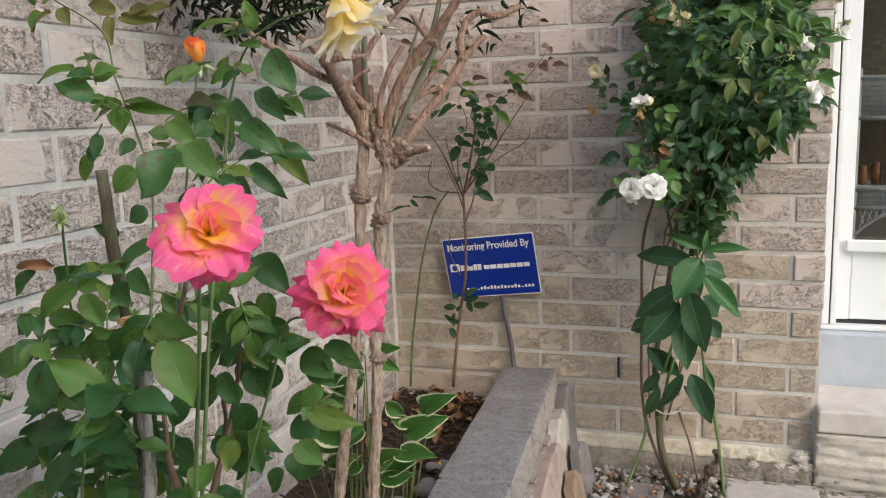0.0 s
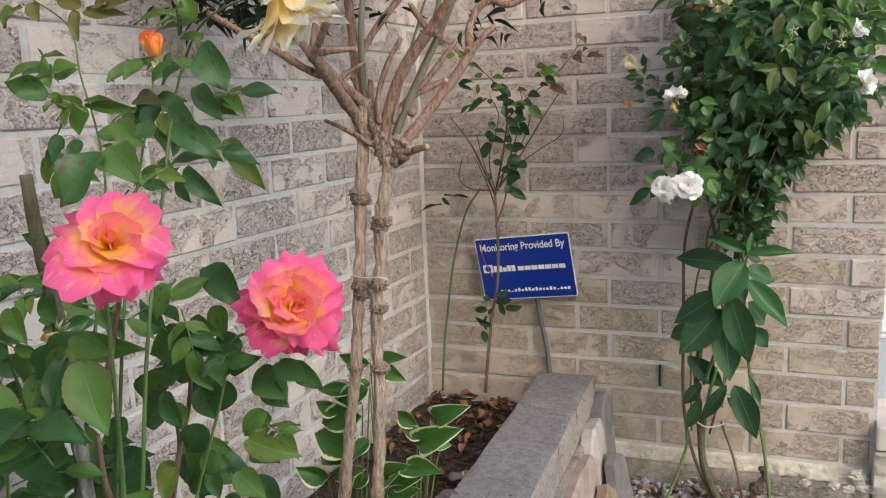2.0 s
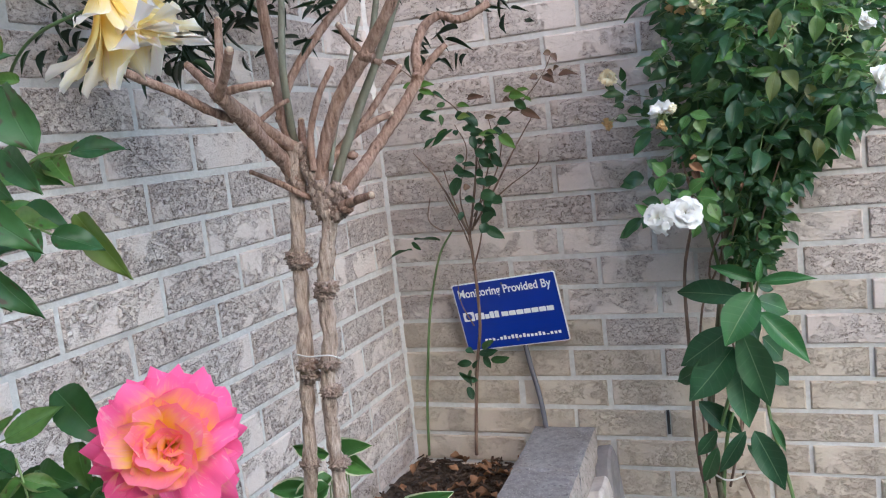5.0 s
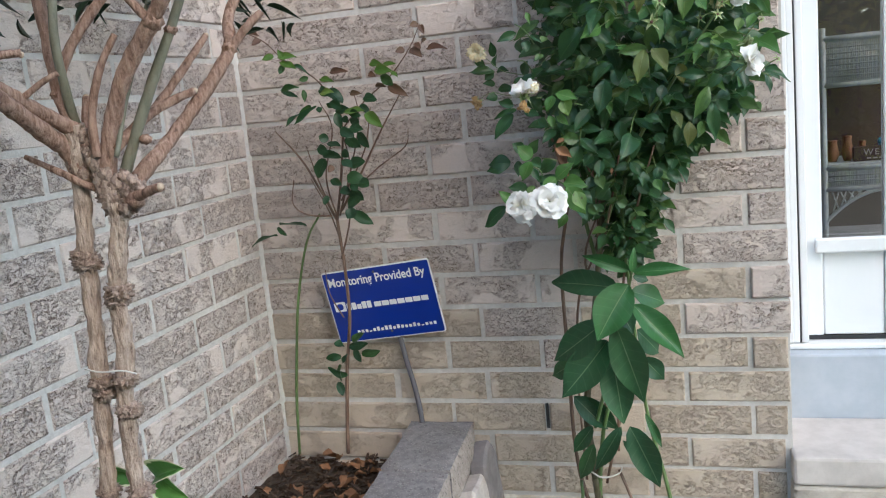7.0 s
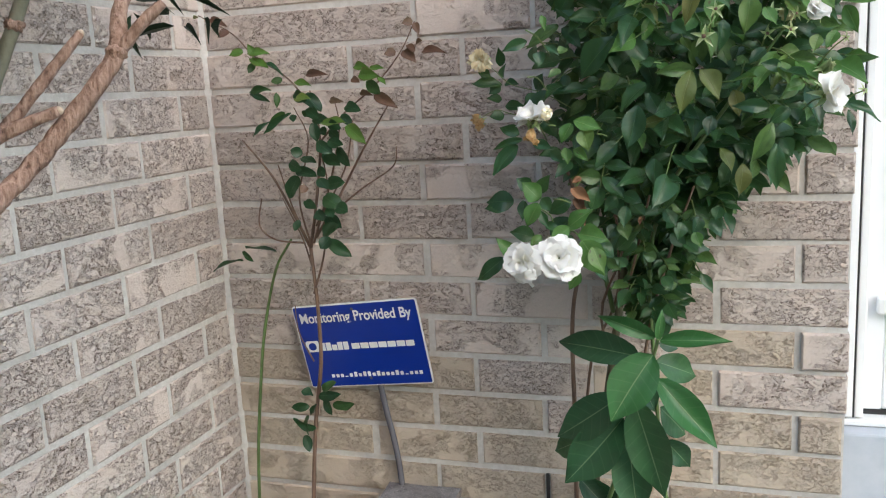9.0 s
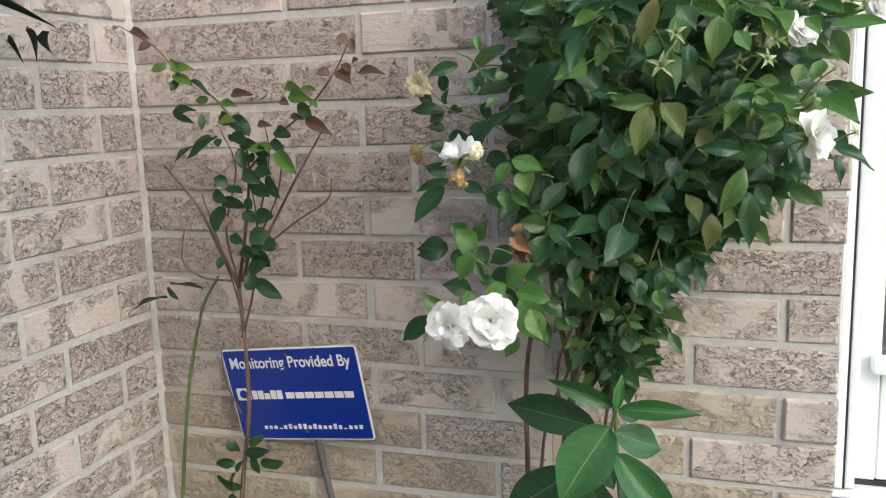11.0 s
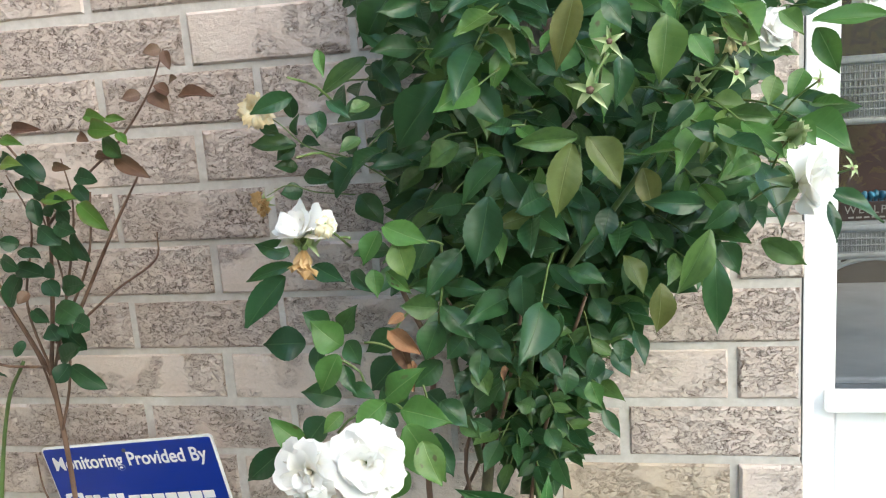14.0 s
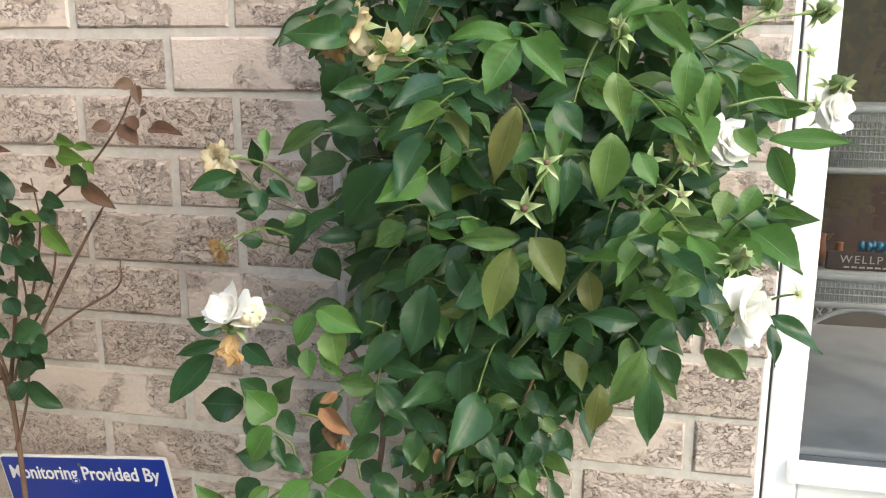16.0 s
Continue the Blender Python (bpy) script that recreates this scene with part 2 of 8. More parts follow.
STEP_PAINT = grainy("grey_painted_concrete", (0.40, 0.44, 0.50), (0.46, 0.495, 0.55), 12.0, 0.6, 0.002, 0.3, big=4.0)
STEP_PALE = grainy("pale_concrete_step", (0.52, 0.48, 0.445), (0.60, 0.555, 0.52), 22.0, 0.9, 0.002, 0.5)
SOIL = grainy("dark_garden_soil", (0.055, 0.038, 0.027), (0.10, 0.07, 0.05), 40.0, 1.0, 0.02, 1.0)
EARTH = grainy("gritty_ground", (0.075, 0.066, 0.048), (0.125, 0.11, 0.08), 18.0, 1.0, 0.01, 1.0)


def pebble_material():
    a = Mat("mixed_pebbles")
    co = a.node("ShaderNodeTexCoord", out=3)
    rnd = a.node("ShaderNodeNewGeometry", out=8)
    r2 = a.math("FRACT", a.math("MULTIPLY", rnd, 13.7))
    col = a.mix(rnd, rgb(0.15, 0.145, 0.14), rgb(0.56, 0.55, 0.535))
    col = a.mix(a.ramp(r2, 0.66, 0.8), col, rgb(0.38, 0.32, 0.24))
    col = a.mix(a.ramp(r2, 0.86, 0.93), col, rgb(0.22, 0.15, 0.115))
    n = a.noise(co, 140.0, 4.0, 0.6)
    col = a.mix(a.ramp(n, 0.3, 0.8, 0.0, 0.45), col, rgb(0.12, 0.10, 0.09))
    a.bump(n, 0.4, 0.001)
    return a.set(Base_Color=col, Roughness=0.8)


PEBBLES = pebble_material()


def chip_material():
    a = Mat("bark_chips")
    co = a.node("ShaderNodeTexCoord", out=3)
    rnd = a.node("ShaderNodeNewGeometry", out=8)
    col = a.mix(rnd, rgb(0.028, 0.019, 0.014), rgb(0.095, 0.062, 0.044))
    n = a.noise(co, 120.0, 4.0, 0.7)
    col = a.mix(a.ramp(n, 0.3, 0.7, 0.0, 0.5), col, rgb(0.03, 0.02, 0.015))
    a.bump(n, 0.7, 0.002)
    return a.set(Base_Color=col, Roughness=1.0)


CHIPS = chip_material()


def leaf_material(name, tones, vein, gloss=0.42, spots=0.0, edge=None, glow=0.22, blush=None):
    """Leaf blade: tone by leaf, pale midrib and side veins, faint blotches, some light through it."""
    a = Mat(name)
    uv = a.node("ShaderNodeUVMap")
    sep = a.nt.nodes.new("ShaderNodeSeparateXYZ")
    a.put(sep.inputs[0], uv)
    u, v = sep.outputs[0], sep.outputs[1]
    co = a.node("ShaderNodeTexCoord", out=3)
    r_ob = a.node("ShaderNodeObjectInfo", out=5)
    r_is = a.node("ShaderNodeNewGeometry", out=8)
    rnd = a.math("FRACT", a.math("ADD", r_ob, r_is))
    r2 = a.math("FRACT", a.math("MULTIPLY", rnd, 9.17))
    across = a.math("MULTIPLY", a.math("ABSOLUTE", a.math("SUBTRACT", u, 0.5)), 2.0)
    col = a.mix(rnd, rgb(*tones[0]), rgb(*tones[1]))
    col = a.mix(a.ramp(r2, 0.74, 0.95), col, rgb(*tones[2]))
    seedv = a.node("ShaderNodeCombineXYZ", X=a.math("ADD", u, a.math("MULTIPLY", rnd, 40.0)), Y=v, Z=rnd)
    patch = a.noise(seedv, 4.0, 4.0, 0.6)
    col = a.mix(a.ramp(patch, 0.42, 0.75, 0.0, 0.45), col, rgb(*[0.62 * t for t in tones[0]]))
    if blush:
        col = a.mix(a.ramp(across, 0.5, 1.1, 0.0, 0.6), col, rgb(*blush))
    side = a.math("SINE", a.math("MULTIPLY", a.math("SUBTRACT", v, a.math("MULTIPLY", across, 0.16)), 46.0))
    sidev = a.math("MULTIPLY", a.ramp(side, 0.88, 1.0), 0.07)
    mid = a.ramp(across, 0.01, 0.045, 0.6, 0.0)
    col = a.mix(a.math("MAXIMUM", mid, sidev), col, rgb(*vein))
    if spots:
        wobv = a.math("MULTIPLY", a.math("SUBTRACT", a.noise(seedv, 14.0, 3.0), 0.5), 0.22)
        vor = a.math("ADD", a.node("ShaderNodeTexVoronoi", Vector=seedv, Scale=3.2, Randomness=1.0), wobv)
        sp = a.ramp(vor, 0.15, 0.27, 0.9, 0.0)
        keep = a.ramp(a.math("FRACT", a.math("MULTIPLY", rnd, 5.3)), 1.0 - spots, 1.02 - spots)
        col = a.mix(a.math("MULTIPLY", sp, keep), col, rgb(0.06, 0.035, 0.02))
    if edge:
        wob = a.math("MULTIPLY", a.math("SUBTRACT", a.noise(seedv, 9.0, 2.0), 0.5), 0.25)
        col = a.mix(a.ramp(a.math("ADD", across, wob), 0.80, 0.88), col, rgb(*edge))
    h = a.math("ADD", a.math("MULTIPLY", side, -0.08), a.math("MULTIPLY", mid, -1.0))
    a.bump(h, 0.6, 0.0012)
    a.set(Base_Color=col, Roughness=gloss, Specular_IOR_Level=0.45)
    tr = a.node("ShaderNodeBsdfTranslucent", Color=a.mix(0.5, col, rgb(*[min(1, 2.0 * c) for c in tones[2]])))
    mixed = a.node("ShaderNodeMixShader", i0=glow, i1=a.bsdf.outputs[0], i2=tr)
    a.put(a.out.inputs[0], mixed)
    return a.m


M_CLIMB = leaf_material("climber_leaf", ((0.017, 0.056, 0.025), (0.042, 0.106, 0.036), (0.096, 0.172, 0.048)), (0.09, 0.17, 0.06), 0.34)
M_CLIMB_LIGHT = leaf_material("light_climber_leaf", ((0.060, 0.155, 0.034), (0.092, 0.200, 0.045), (0.13, 0.205, 0.05)), (0.24, 0.34, 0.13), 0.42, spots=0.25, glow=0.3)
M_CLIMB_OLIVE = leaf_material("olive_climber_leaf", ((0.095, 0.13, 0.032), (0.12, 0.155, 0.04), (0.14, 0.15, 0.04)), (0.25, 0.28, 0.12), 0.42, glow=0.3)
M_ROSE = leaf_material("rose_leaf", ((0.027, 0.085, 0.024), (0.052, 0.136, 0.034), (0.100, 0.192, 0.040)), (0.075, 0.145, 0.05), 0.42, spots=0.6)
M_ROSE_LIGHT = leaf_material("young_rose_leaf", ((0.070, 0.170, 0.028), (0.105, 0.225, 0.04), (0.15, 0.22, 0.04)), (0.20, 0.28, 0.10), 0.45, spots=0.5, glow=0.3, blush=(0.16, 0.13, 0.05))
M_BRONZE = leaf_material("bronze_edged_young_leaf", ((0.13, 0.165, 0.040), (0.17, 0.185, 0.045), (0.20, 0.16, 0.06)), (0.24, 0.25, 0.10), 0.45, glow=0.35, blush=(0.22, 0.085, 0.045))
M_RED = leaf_material("bronze_leaf", ((0.12, 0.06, 0.045), (0.15, 0.09, 0.055), (0.11, 0.12, 0.05)), (0.2, 0.12, 0.09), 0.45)
M_BIG = leaf_material("broad_leaf", ((0.022, 0.072, 0.030), (0.032, 0.094, 0.036), (0.045, 0.120, 0.040)), (0.22, 0.30, 0.16), 0.42, glow=0.08)
M_BIG_YOUNG = leaf_material("young_broad_leaf", ((0.036, 0.120, 0.034), (0.046, 0.140, 0.040), (0.060, 0.160, 0.044)), (0.26, 0.34, 0.18), 0.42, glow=0.15)
M_HOSTA = leaf_material("variegated_leaf", ((0.045, 0.140, 0.032), (0.080, 0.200, 0.042), (0.135, 0.270, 0.055)), (0.12, 0.25, 0.08), 0.42, edge=(0.74, 0.76, 0.52))
M_WILLOW = leaf_material("narrow_dark_leaf", ((0.012, 0.022, 0.014), (0.018, 0.032, 0.018), (0.035, 0.065, 0.025)), (0.06, 0.1, 0.05), 0.45)
# Bush leaf tones raised to carry the sunlight that the weak sun lacks.
M_GARDEN = leaf_material("sun_bright_bush_leaf", ((0.20, 0.29, 0.045), (0.32, 0.38, 0.06), (0.44, 0.42, 0.07)), (0.3, 0.34, 0.1), 0.5, glow=0.5)
M_THIN = leaf_material("thin_rose_leaf", ((0.014, 0.048, 0.022), (0.024, 0.075, 0.028), (0.055, 0.12, 0.03)), (0.06, 0.12, 0.05), 0.42)
M_DRY = leaf_material("dead_leaf", ((0.20, 0.105, 0.055), (0.32, 0.17, 0.085), (0.13, 0.07, 0.045)), (0.26, 0.17, 0.11), 0.8, glow=0.1)


def bark(name, a_col, b_col, dark, stretch=9.0, scale=90.0, strength=0.8, gloss=0.9, relief=0.004):
    a = Mat(name)
    co, rnd = a.coords()
    st = a.node("ShaderNodeMapping", Vector=co, Scale=(1.0, 1.0, 1.0 / stretch))
    n1 = a.noise(st, scale, 5.0, 0.6)
    n2 = a.noise(co, 26.0, 5.0, 0.65)
    n3 = a.noise(co, 300.0, 3.0, 0.6)
    col = a.mix(a.ramp(n1, 0.35, 0.65), rgb(*a_col), rgb(*b_col))
    col = a.mix(a.ramp(n2, 0.48, 0.75, 0.0, 0.6), col, rgb(*dark))
    col = a.mix(a.ramp(n1, 0.29, 0.41, 0.85, 0.0), col, rgb(*[0.5 * c for c in dark]))
    col = a.mix(a.ramp(n3, 0.4, 0.7, 0.0, 0.25), col, rgb(*[min(1.0, 1.25 * c) for c in b_col]))
    a.bump(a.math("ADD", n1, a.math("ADD", a.math("MULTIPLY", n2, 0.6), a.math("MULTIPLY", n3, 0.25))), strength, relief)
    return a.set(Base_Color=col, Roughness=gloss)


BARK = bark("furrowed_bark", (0.29, 0.21, 0.16), (0.53, 0.42, 0.34), (0.165, 0.11, 0.08), 6.0, 190.0, 1.0, 0.9, 0.007)
BARK_KNOT = bark("knotted_bark", (0.17, 0.12, 0.095), (0.38, 0.29, 0.235), (0.10, 0.068, 0.05), 1.5, 160.0, 0.8, 0.9, 0.003)
BARK_PINK = bark("reddish_bark", (0.19, 0.108, 0.074), (0.37, 0.245, 0.185), (0.12, 0.068, 0.046), 5.0, 170.0, 0.9, 0.9, 0.006)
BARK_DARK = bark("dark_bark", (0.05, 0.036, 0.028), (0.12, 0.088, 0.068), (0.03, 0.022, 0.018), 3.0, 160.0, 1.0)
BARK_OLIVE = bark("dark_olive_bark", (0.060, 0.055, 0.030), (0.115, 0.105, 0.060), (0.04, 0.034, 0.022), 5.0, 120.0, 0.6, 0.7, 0.003)
BARK_PEEL = bark("peeling_black_bark", (0.030, 0.026, 0.022), (0.42, 0.39, 0.36), (0.025, 0.020, 0.017), 7.0, 60.0, 1.0)
BARK_GREEN = bark("green_bark", (0.12, 0.118, 0.080), (0.18, 0.172, 0.122), (0.19, 0.15, 0.105), 5.0, 90.0, 0.4, 0.6, 0.002)
CANE = bark("green_cane", (0.075, 0.13, 0.04), (0.12, 0.19, 0.06), (0.13, 0.11, 0.055), 12.0, 50.0, 0.25, 0.45)
CANE_RED = bark("red_brown_cane", (0.115, 0.068, 0.048), (0.19, 0.122, 0.085), (0.06, 0.037, 0.028), 8.0, 60.0, 0.4, 0.55)
PETIOLE = bark("green_petiole", (0.11, 0.17, 0.05), (0.16, 0.23, 0.07), (0.15, 0.12, 0.05), 6.0, 60.0, 0.2, 0.5)
CUT_WOOD = grainy("pale_cut_wood", (0.42, 0.32, 0.23), (0.54, 0.43, 0.32), 90.0, 0.85, 0.001, 0.4)


def petal_material(name, base, mid, rim, streak, gloss=0.5, glow=0.45, lo=0.15, hi=0.7):
    """Petal: pigment from base to rim with streaks along it."""
    a = Mat(name)
    uv = a.node("ShaderNodeUVMap")
    sep = a.nt.nodes.new("ShaderNodeSeparateXYZ")
    a.put(sep.inputs[0], uv)
    u, v = sep.outputs[0], sep.outputs[1]
    rnd = a.node("ShaderNodeObjectInfo", out=5)
    vec = a.node("ShaderNodeCombineXYZ", X=a.math("MULTIPLY", u, 5.0), Y=v, Z=a.math("MULTIPLY", rnd, 30.0))
    n = a.noise(vec, 2.2, 4.0, 0.6)
    reach = a.math("ADD", v, a.math("MULTIPLY", a.math("SUBTRACT", n, 0.5), 0.55))
    reach = a.math("ADD", reach, a.math("MULTIPLY", a.math("SUBTRACT", rnd, 0.5), 0.3))
    col = a.mix(a.ramp(reach, lo, hi), rgb(*base), rgb(*mid))
    col = a.mix(a.ramp(reach, hi - 0.12, hi + 0.28), col, rgb(*rim))
    col = a.mix(a.ramp(n, 0.56, 0.78, 0.0, 0.6), col, rgb(*streak))
    a.bump(n, 0.2, 0.001)
    a.set(Base_Color=col, Roughness=gloss)
    tr = a.node("ShaderNodeBsdfTranslucent", Color=col)
    a.put(a.out.inputs[0], a.node("ShaderNodeMixShader", i0=glow, i1=a.bsdf.outputs[0], i2=tr))
    return a.m


P_PINK = petal_material("pink_petal", (0.98, 0.66, 0.10), (0.98, 0.46, 0.26), (0.98, 0.14, 0.37), (1.0, 0.80, 0.70), glow=0.44, lo=0.34, hi=0.56)
P_PINK_IN = petal_material("orange_yellow_petal", (0.99, 0.66, 0.08), (0.99, 0.56, 0.20), (0.98, 0.26, 0.36), (1.0, 0.84, 0.68), glow=0.50, lo=0.50, hi=0.72)
P_YELLOW = petal_material("yellow_petal", (0.96, 0.78, 0.26), (0.97, 0.87, 0.52), (0.98, 0.93, 0.87), (0.98, 0.74, 0.77), glow=0.5)
P_WHITE = petal_material("white_petal", (0.87, 0.86, 0.75), (0.88, 0.87, 0.84), (0.89, 0.885, 0.865), (0.89, 0.87, 0.81), glow=0.34)
P_ORANGE = petal_material("orange_bud_petal", (0.95, 0.36, 0.07), (0.96, 0.42, 0.12), (0.94, 0.25, 0.10), (0.96, 0.6, 0.3), glow=0.3)
P_BROWN = petal_material("withered_petal", (0.66, 0.48, 0.24), (0.78, 0.60, 0.34), (0.60, 0.40, 0.18), (0.82, 0.70, 0.46), 0.8)
P_CREAM = petal_material("faded_cream_petal", (0.84, 0.76, 0.50), (0.90, 0.86, 0.68), (0.80, 0.68, 0.42), (0.88, 0.82, 0.68), 0.7, 0.3)
P_SEPAL = petal_material("pale_green_sepal", (0.30, 0.40, 0.16), (0.46, 0.54, 0.28), (0.52, 0.58, 0.34), (0.36, 0.44, 0.2), 0.6, 0.2)


def plain(name, col, rough=0.5, metal=0.0, wear=0.15):
    a = Mat(name)
    co, rnd = a.coords()
    n = a.noise(co, 7.0, 5.0, 0.6)
    c = a.mix(a.ramp(n, 0.4, 0.75, 0.0, wear), rgb(*col), rgb(*[0.55 * x for x in col]))
    a.bump(a.noise(co, 160.0, 3.0), 0.08, 0.001)
    return a.set(Base_Color=c, Roughness=rough, Metallic=metal)


WHITE_PAINT = plain("white_door_paint", (0.79, 0.805, 0.82), 0.4, 0.0, 0.06)
SIGN_BLUE = plain("blue_sign_plastic", (0.004, 0.030, 0.30), 0.35, 0.0, 0.2)
SIGN_WHITE = plain("white_sign_print", (0.82, 0.82, 0.84), 0.45, 0.0, 0.03)
STEEL = plain("galvanised_stake", (0.15, 0.145, 0.165), 0.6, 0.3, 0.3)
WIRE = plain("pale_tie_string", (0.62, 0.60, 0.56), 0.8, 0.0, 0.2)
BLACK_SEAL = plain("black_seal", (0.02, 0.02, 0.022), 0.6)
# Porch dimness is put into the colour: wicker and wall tones set low.
WICKER = grainy("white_wicker", (0.38, 0.38, 0.365), (0.46, 0.46, 0.445), 60.0, 0.7, 0.001, 0.3)
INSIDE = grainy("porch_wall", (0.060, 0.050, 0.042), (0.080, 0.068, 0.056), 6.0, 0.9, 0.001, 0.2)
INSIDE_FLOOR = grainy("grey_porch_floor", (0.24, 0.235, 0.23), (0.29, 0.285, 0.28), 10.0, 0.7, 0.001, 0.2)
ORNAMENT_BLUE = plain("blue_ornament_glass", (0.06, 0.22, 0.34), 0.3, 0.0, 0.3)
CLAY = plain("orange_clay", (0.22, 0.09, 0.04), 0.7, 0.0, 0.3)
FADED_PRINT = plain("faded_tan_print", (0.46, 0.42, 0.36), 0.7, 0.0, 0.2)
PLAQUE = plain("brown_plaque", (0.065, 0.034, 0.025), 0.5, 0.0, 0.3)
YELLOW_SCRAP = plain("yellow_plastic_scrap", (0.75, 0.52, 0.03), 0.4, 0.0, 0.1)


def glass_material():
    a = Mat("window_glass")
    return a.set(Base_Color=rgb(0.97, 0.98, 0.98), Roughness=0.0, IOR=1.7, Transmission_Weight=1.0)


GLASS = glass_material()

# ---- large structure ----
COURSE, JOINT, FOOT = 0.089, 0.011, 0.107
BOTTOM_ROW = 13          # rows count downwards; row 13 stands on the footing


def row_z(k):
    """Upper bed line of brick row k."""
    return FOOT + (BOTTOM_ROW + 1 - k) * COURSE


def structure(name, bm, material, label, category, smooth=False):
    ob = new(name, mesh_from(bm, name, material, smooth))
    return tagged(ob, label, category, kind="structure")


# Ground: one sheet to the horizon.
bm = bmesh.new()
xs = [-400, -60, -12, -4, -1, 0.0, 0.3, 0.6, 0.9, 1.2, 1.5, 1.8, 3, 8, 30, 120, 400]
ys = [-400, -60, -12, -5, -3, -2, -1.2, -0.6, -0.3, 0.0, 0.3, 1.0, 4, 30, 400]
gv = [[bm.verts.new((x, y, -0.012 + 0.006 * noise.noise(Vector((x * 2.1, y * 2.1, 0))))) for x in xs] for y in ys]
for j in range(len(ys) - 1):
    for i in range(len(xs) - 1):
        bm.faces.new((gv[j][i], gv[j][i + 1], gv[j + 1][i + 1], gv[j + 1][i]))
ground = structure("ground", bm, EARTH, "gritty brown earth round the house", "ground", True)

wall_back = structure("wall_back", box(bmesh.new(), (-0.002, 0.0028, -0.05), (1.398, 0.22, 5.4)), MORTAR, "tan rusticated brick house wall with pale mortar joints", "wall")
wall_left = structure("wall_left", box(bmesh.new(), (-0.22, -4.6, -0.05), (-0.0028, 0.22, 5.4)), MORTAR, "tan rusticated brick side wall with pale mortar joints", "wall")
wall_over = structure("wall_over_door", box(bmesh.new(), (1.405, 0.008, 2.18), (2.75, 0.22, 5.4)), MORTAR, "brick wall above the white entrance", "wall")
wall_right = structure("wall_right", box(bmesh.new(), (2.55, 0.008, -0.05), (3.4, 0.22, 2.18)), MORTAR, "brick wall beyond the white entrance", "wall")


def brick_bm(length, height=COURSE - JOINT, depth=0.05, bev=0.004, bm=None, m=None):
    """A brick whose worn front looks along -y; its origin is the middle of the front."""
    bm = bm or bmesh.new()
    m = m or Matrix()
    a, b = length / 2, height / 2
    rings = []
    for y, s in ((0.0, bev), (bev, 0.0), (depth, 0.0)):
        rings.append([bm.verts.new(m @ Vector(p)) for p in ((-a + s, y, -b + s), (a - s, y, -b + s), (a - s, y, b - s), (-a + s, y, b - s))])
    bm.faces.new(rings[0])
    for r0, r1 in zip(rings, rings[1:]):
        for k in range(4):
            bm.faces.new((r0[(k + 1) % 4], r0[k], r1[k], r1[(k + 1) % 4]))
    return bm


brick_meshes = {}
brick_rng = random.Random(11)


def lay_brick(parent, x0, x1, k, turn, far_bm=None, proud=0.0):
    """One brick of row k between two head joints along the wall; turn maps the wall's own plane into the world."""
    ln = round(x1 - x0 - JOINT, 3)
    at = pose((x0 + x1) / 2 + brick_rng.uniform(-0.0015, 0.0015), brick_rng.uniform(-0.003, 0.0015) - proud,
              row_z(k) - COURSE / 2 + brick_rng.uniform(-0.0015, 0.0015), brick_rng.uniform(-0.5, 0.5), brick_rng.uniform(-0.25, 0.25), brick_rng.uniform(-0.4, 0.4))
    if far_bm is not None:
        brick_bm(ln, bm=far_bm, m=turn @ at)
        return
    start = 6
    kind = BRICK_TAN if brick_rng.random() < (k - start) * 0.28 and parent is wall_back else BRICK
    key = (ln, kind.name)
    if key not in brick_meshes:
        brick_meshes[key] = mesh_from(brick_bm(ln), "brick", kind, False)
    ob = new("brick", brick_meshes[key])
    ob.parent = parent
    ob.matrix_basis = turn @ at


def brick_rows(parent, rows, near_rows, x_end, even_first, odd_first, pitch, turn, near_x, ragged=0.0, x_start=0.0, flip=False):
    far = bmesh.new()
    for k in rows:
        first = even_first if k % 2 == 0 else odd_first
        end = x_end - (ragged * (k > 9) + ragged * (k > 11)) - (brick_rng.uniform(0.0, 0.012) if ragged else 0.0)
        joints = [x_start]
        n = 0
        while first + n * pitch < end - 0.03:
            if first + n * pitch > x_start + 0.03:
                joints.append(first + n * pitch)
            n += 1
        joints.append(end)
        for j, (a, b) in enumerate(zip(joints, joints[1:])):
            last = j == len(joints) - 2 and ragged > 0
            near = k in near_rows and a < near_x
            lay_brick(parent, *((-b, -a) if flip else (a, b)), k, turn, None if near else far, brick_rng.choice((0.0, 0.001, 0.003)) if last else 0.0)
    if len(far.verts):
        ob = part("upper_bricks", far, BRICK, parent, "the same tan bricks further along the wall", False)
        ob["kind"] = "stuff"
    else:
        far.free()


# Footing below the back wall: a cream strip of parging over a rough dark ledge.
footing = thing("footing", "cracked cream parging over a dark concrete ledge along the brick wall's foot", "footing", kind="structure")


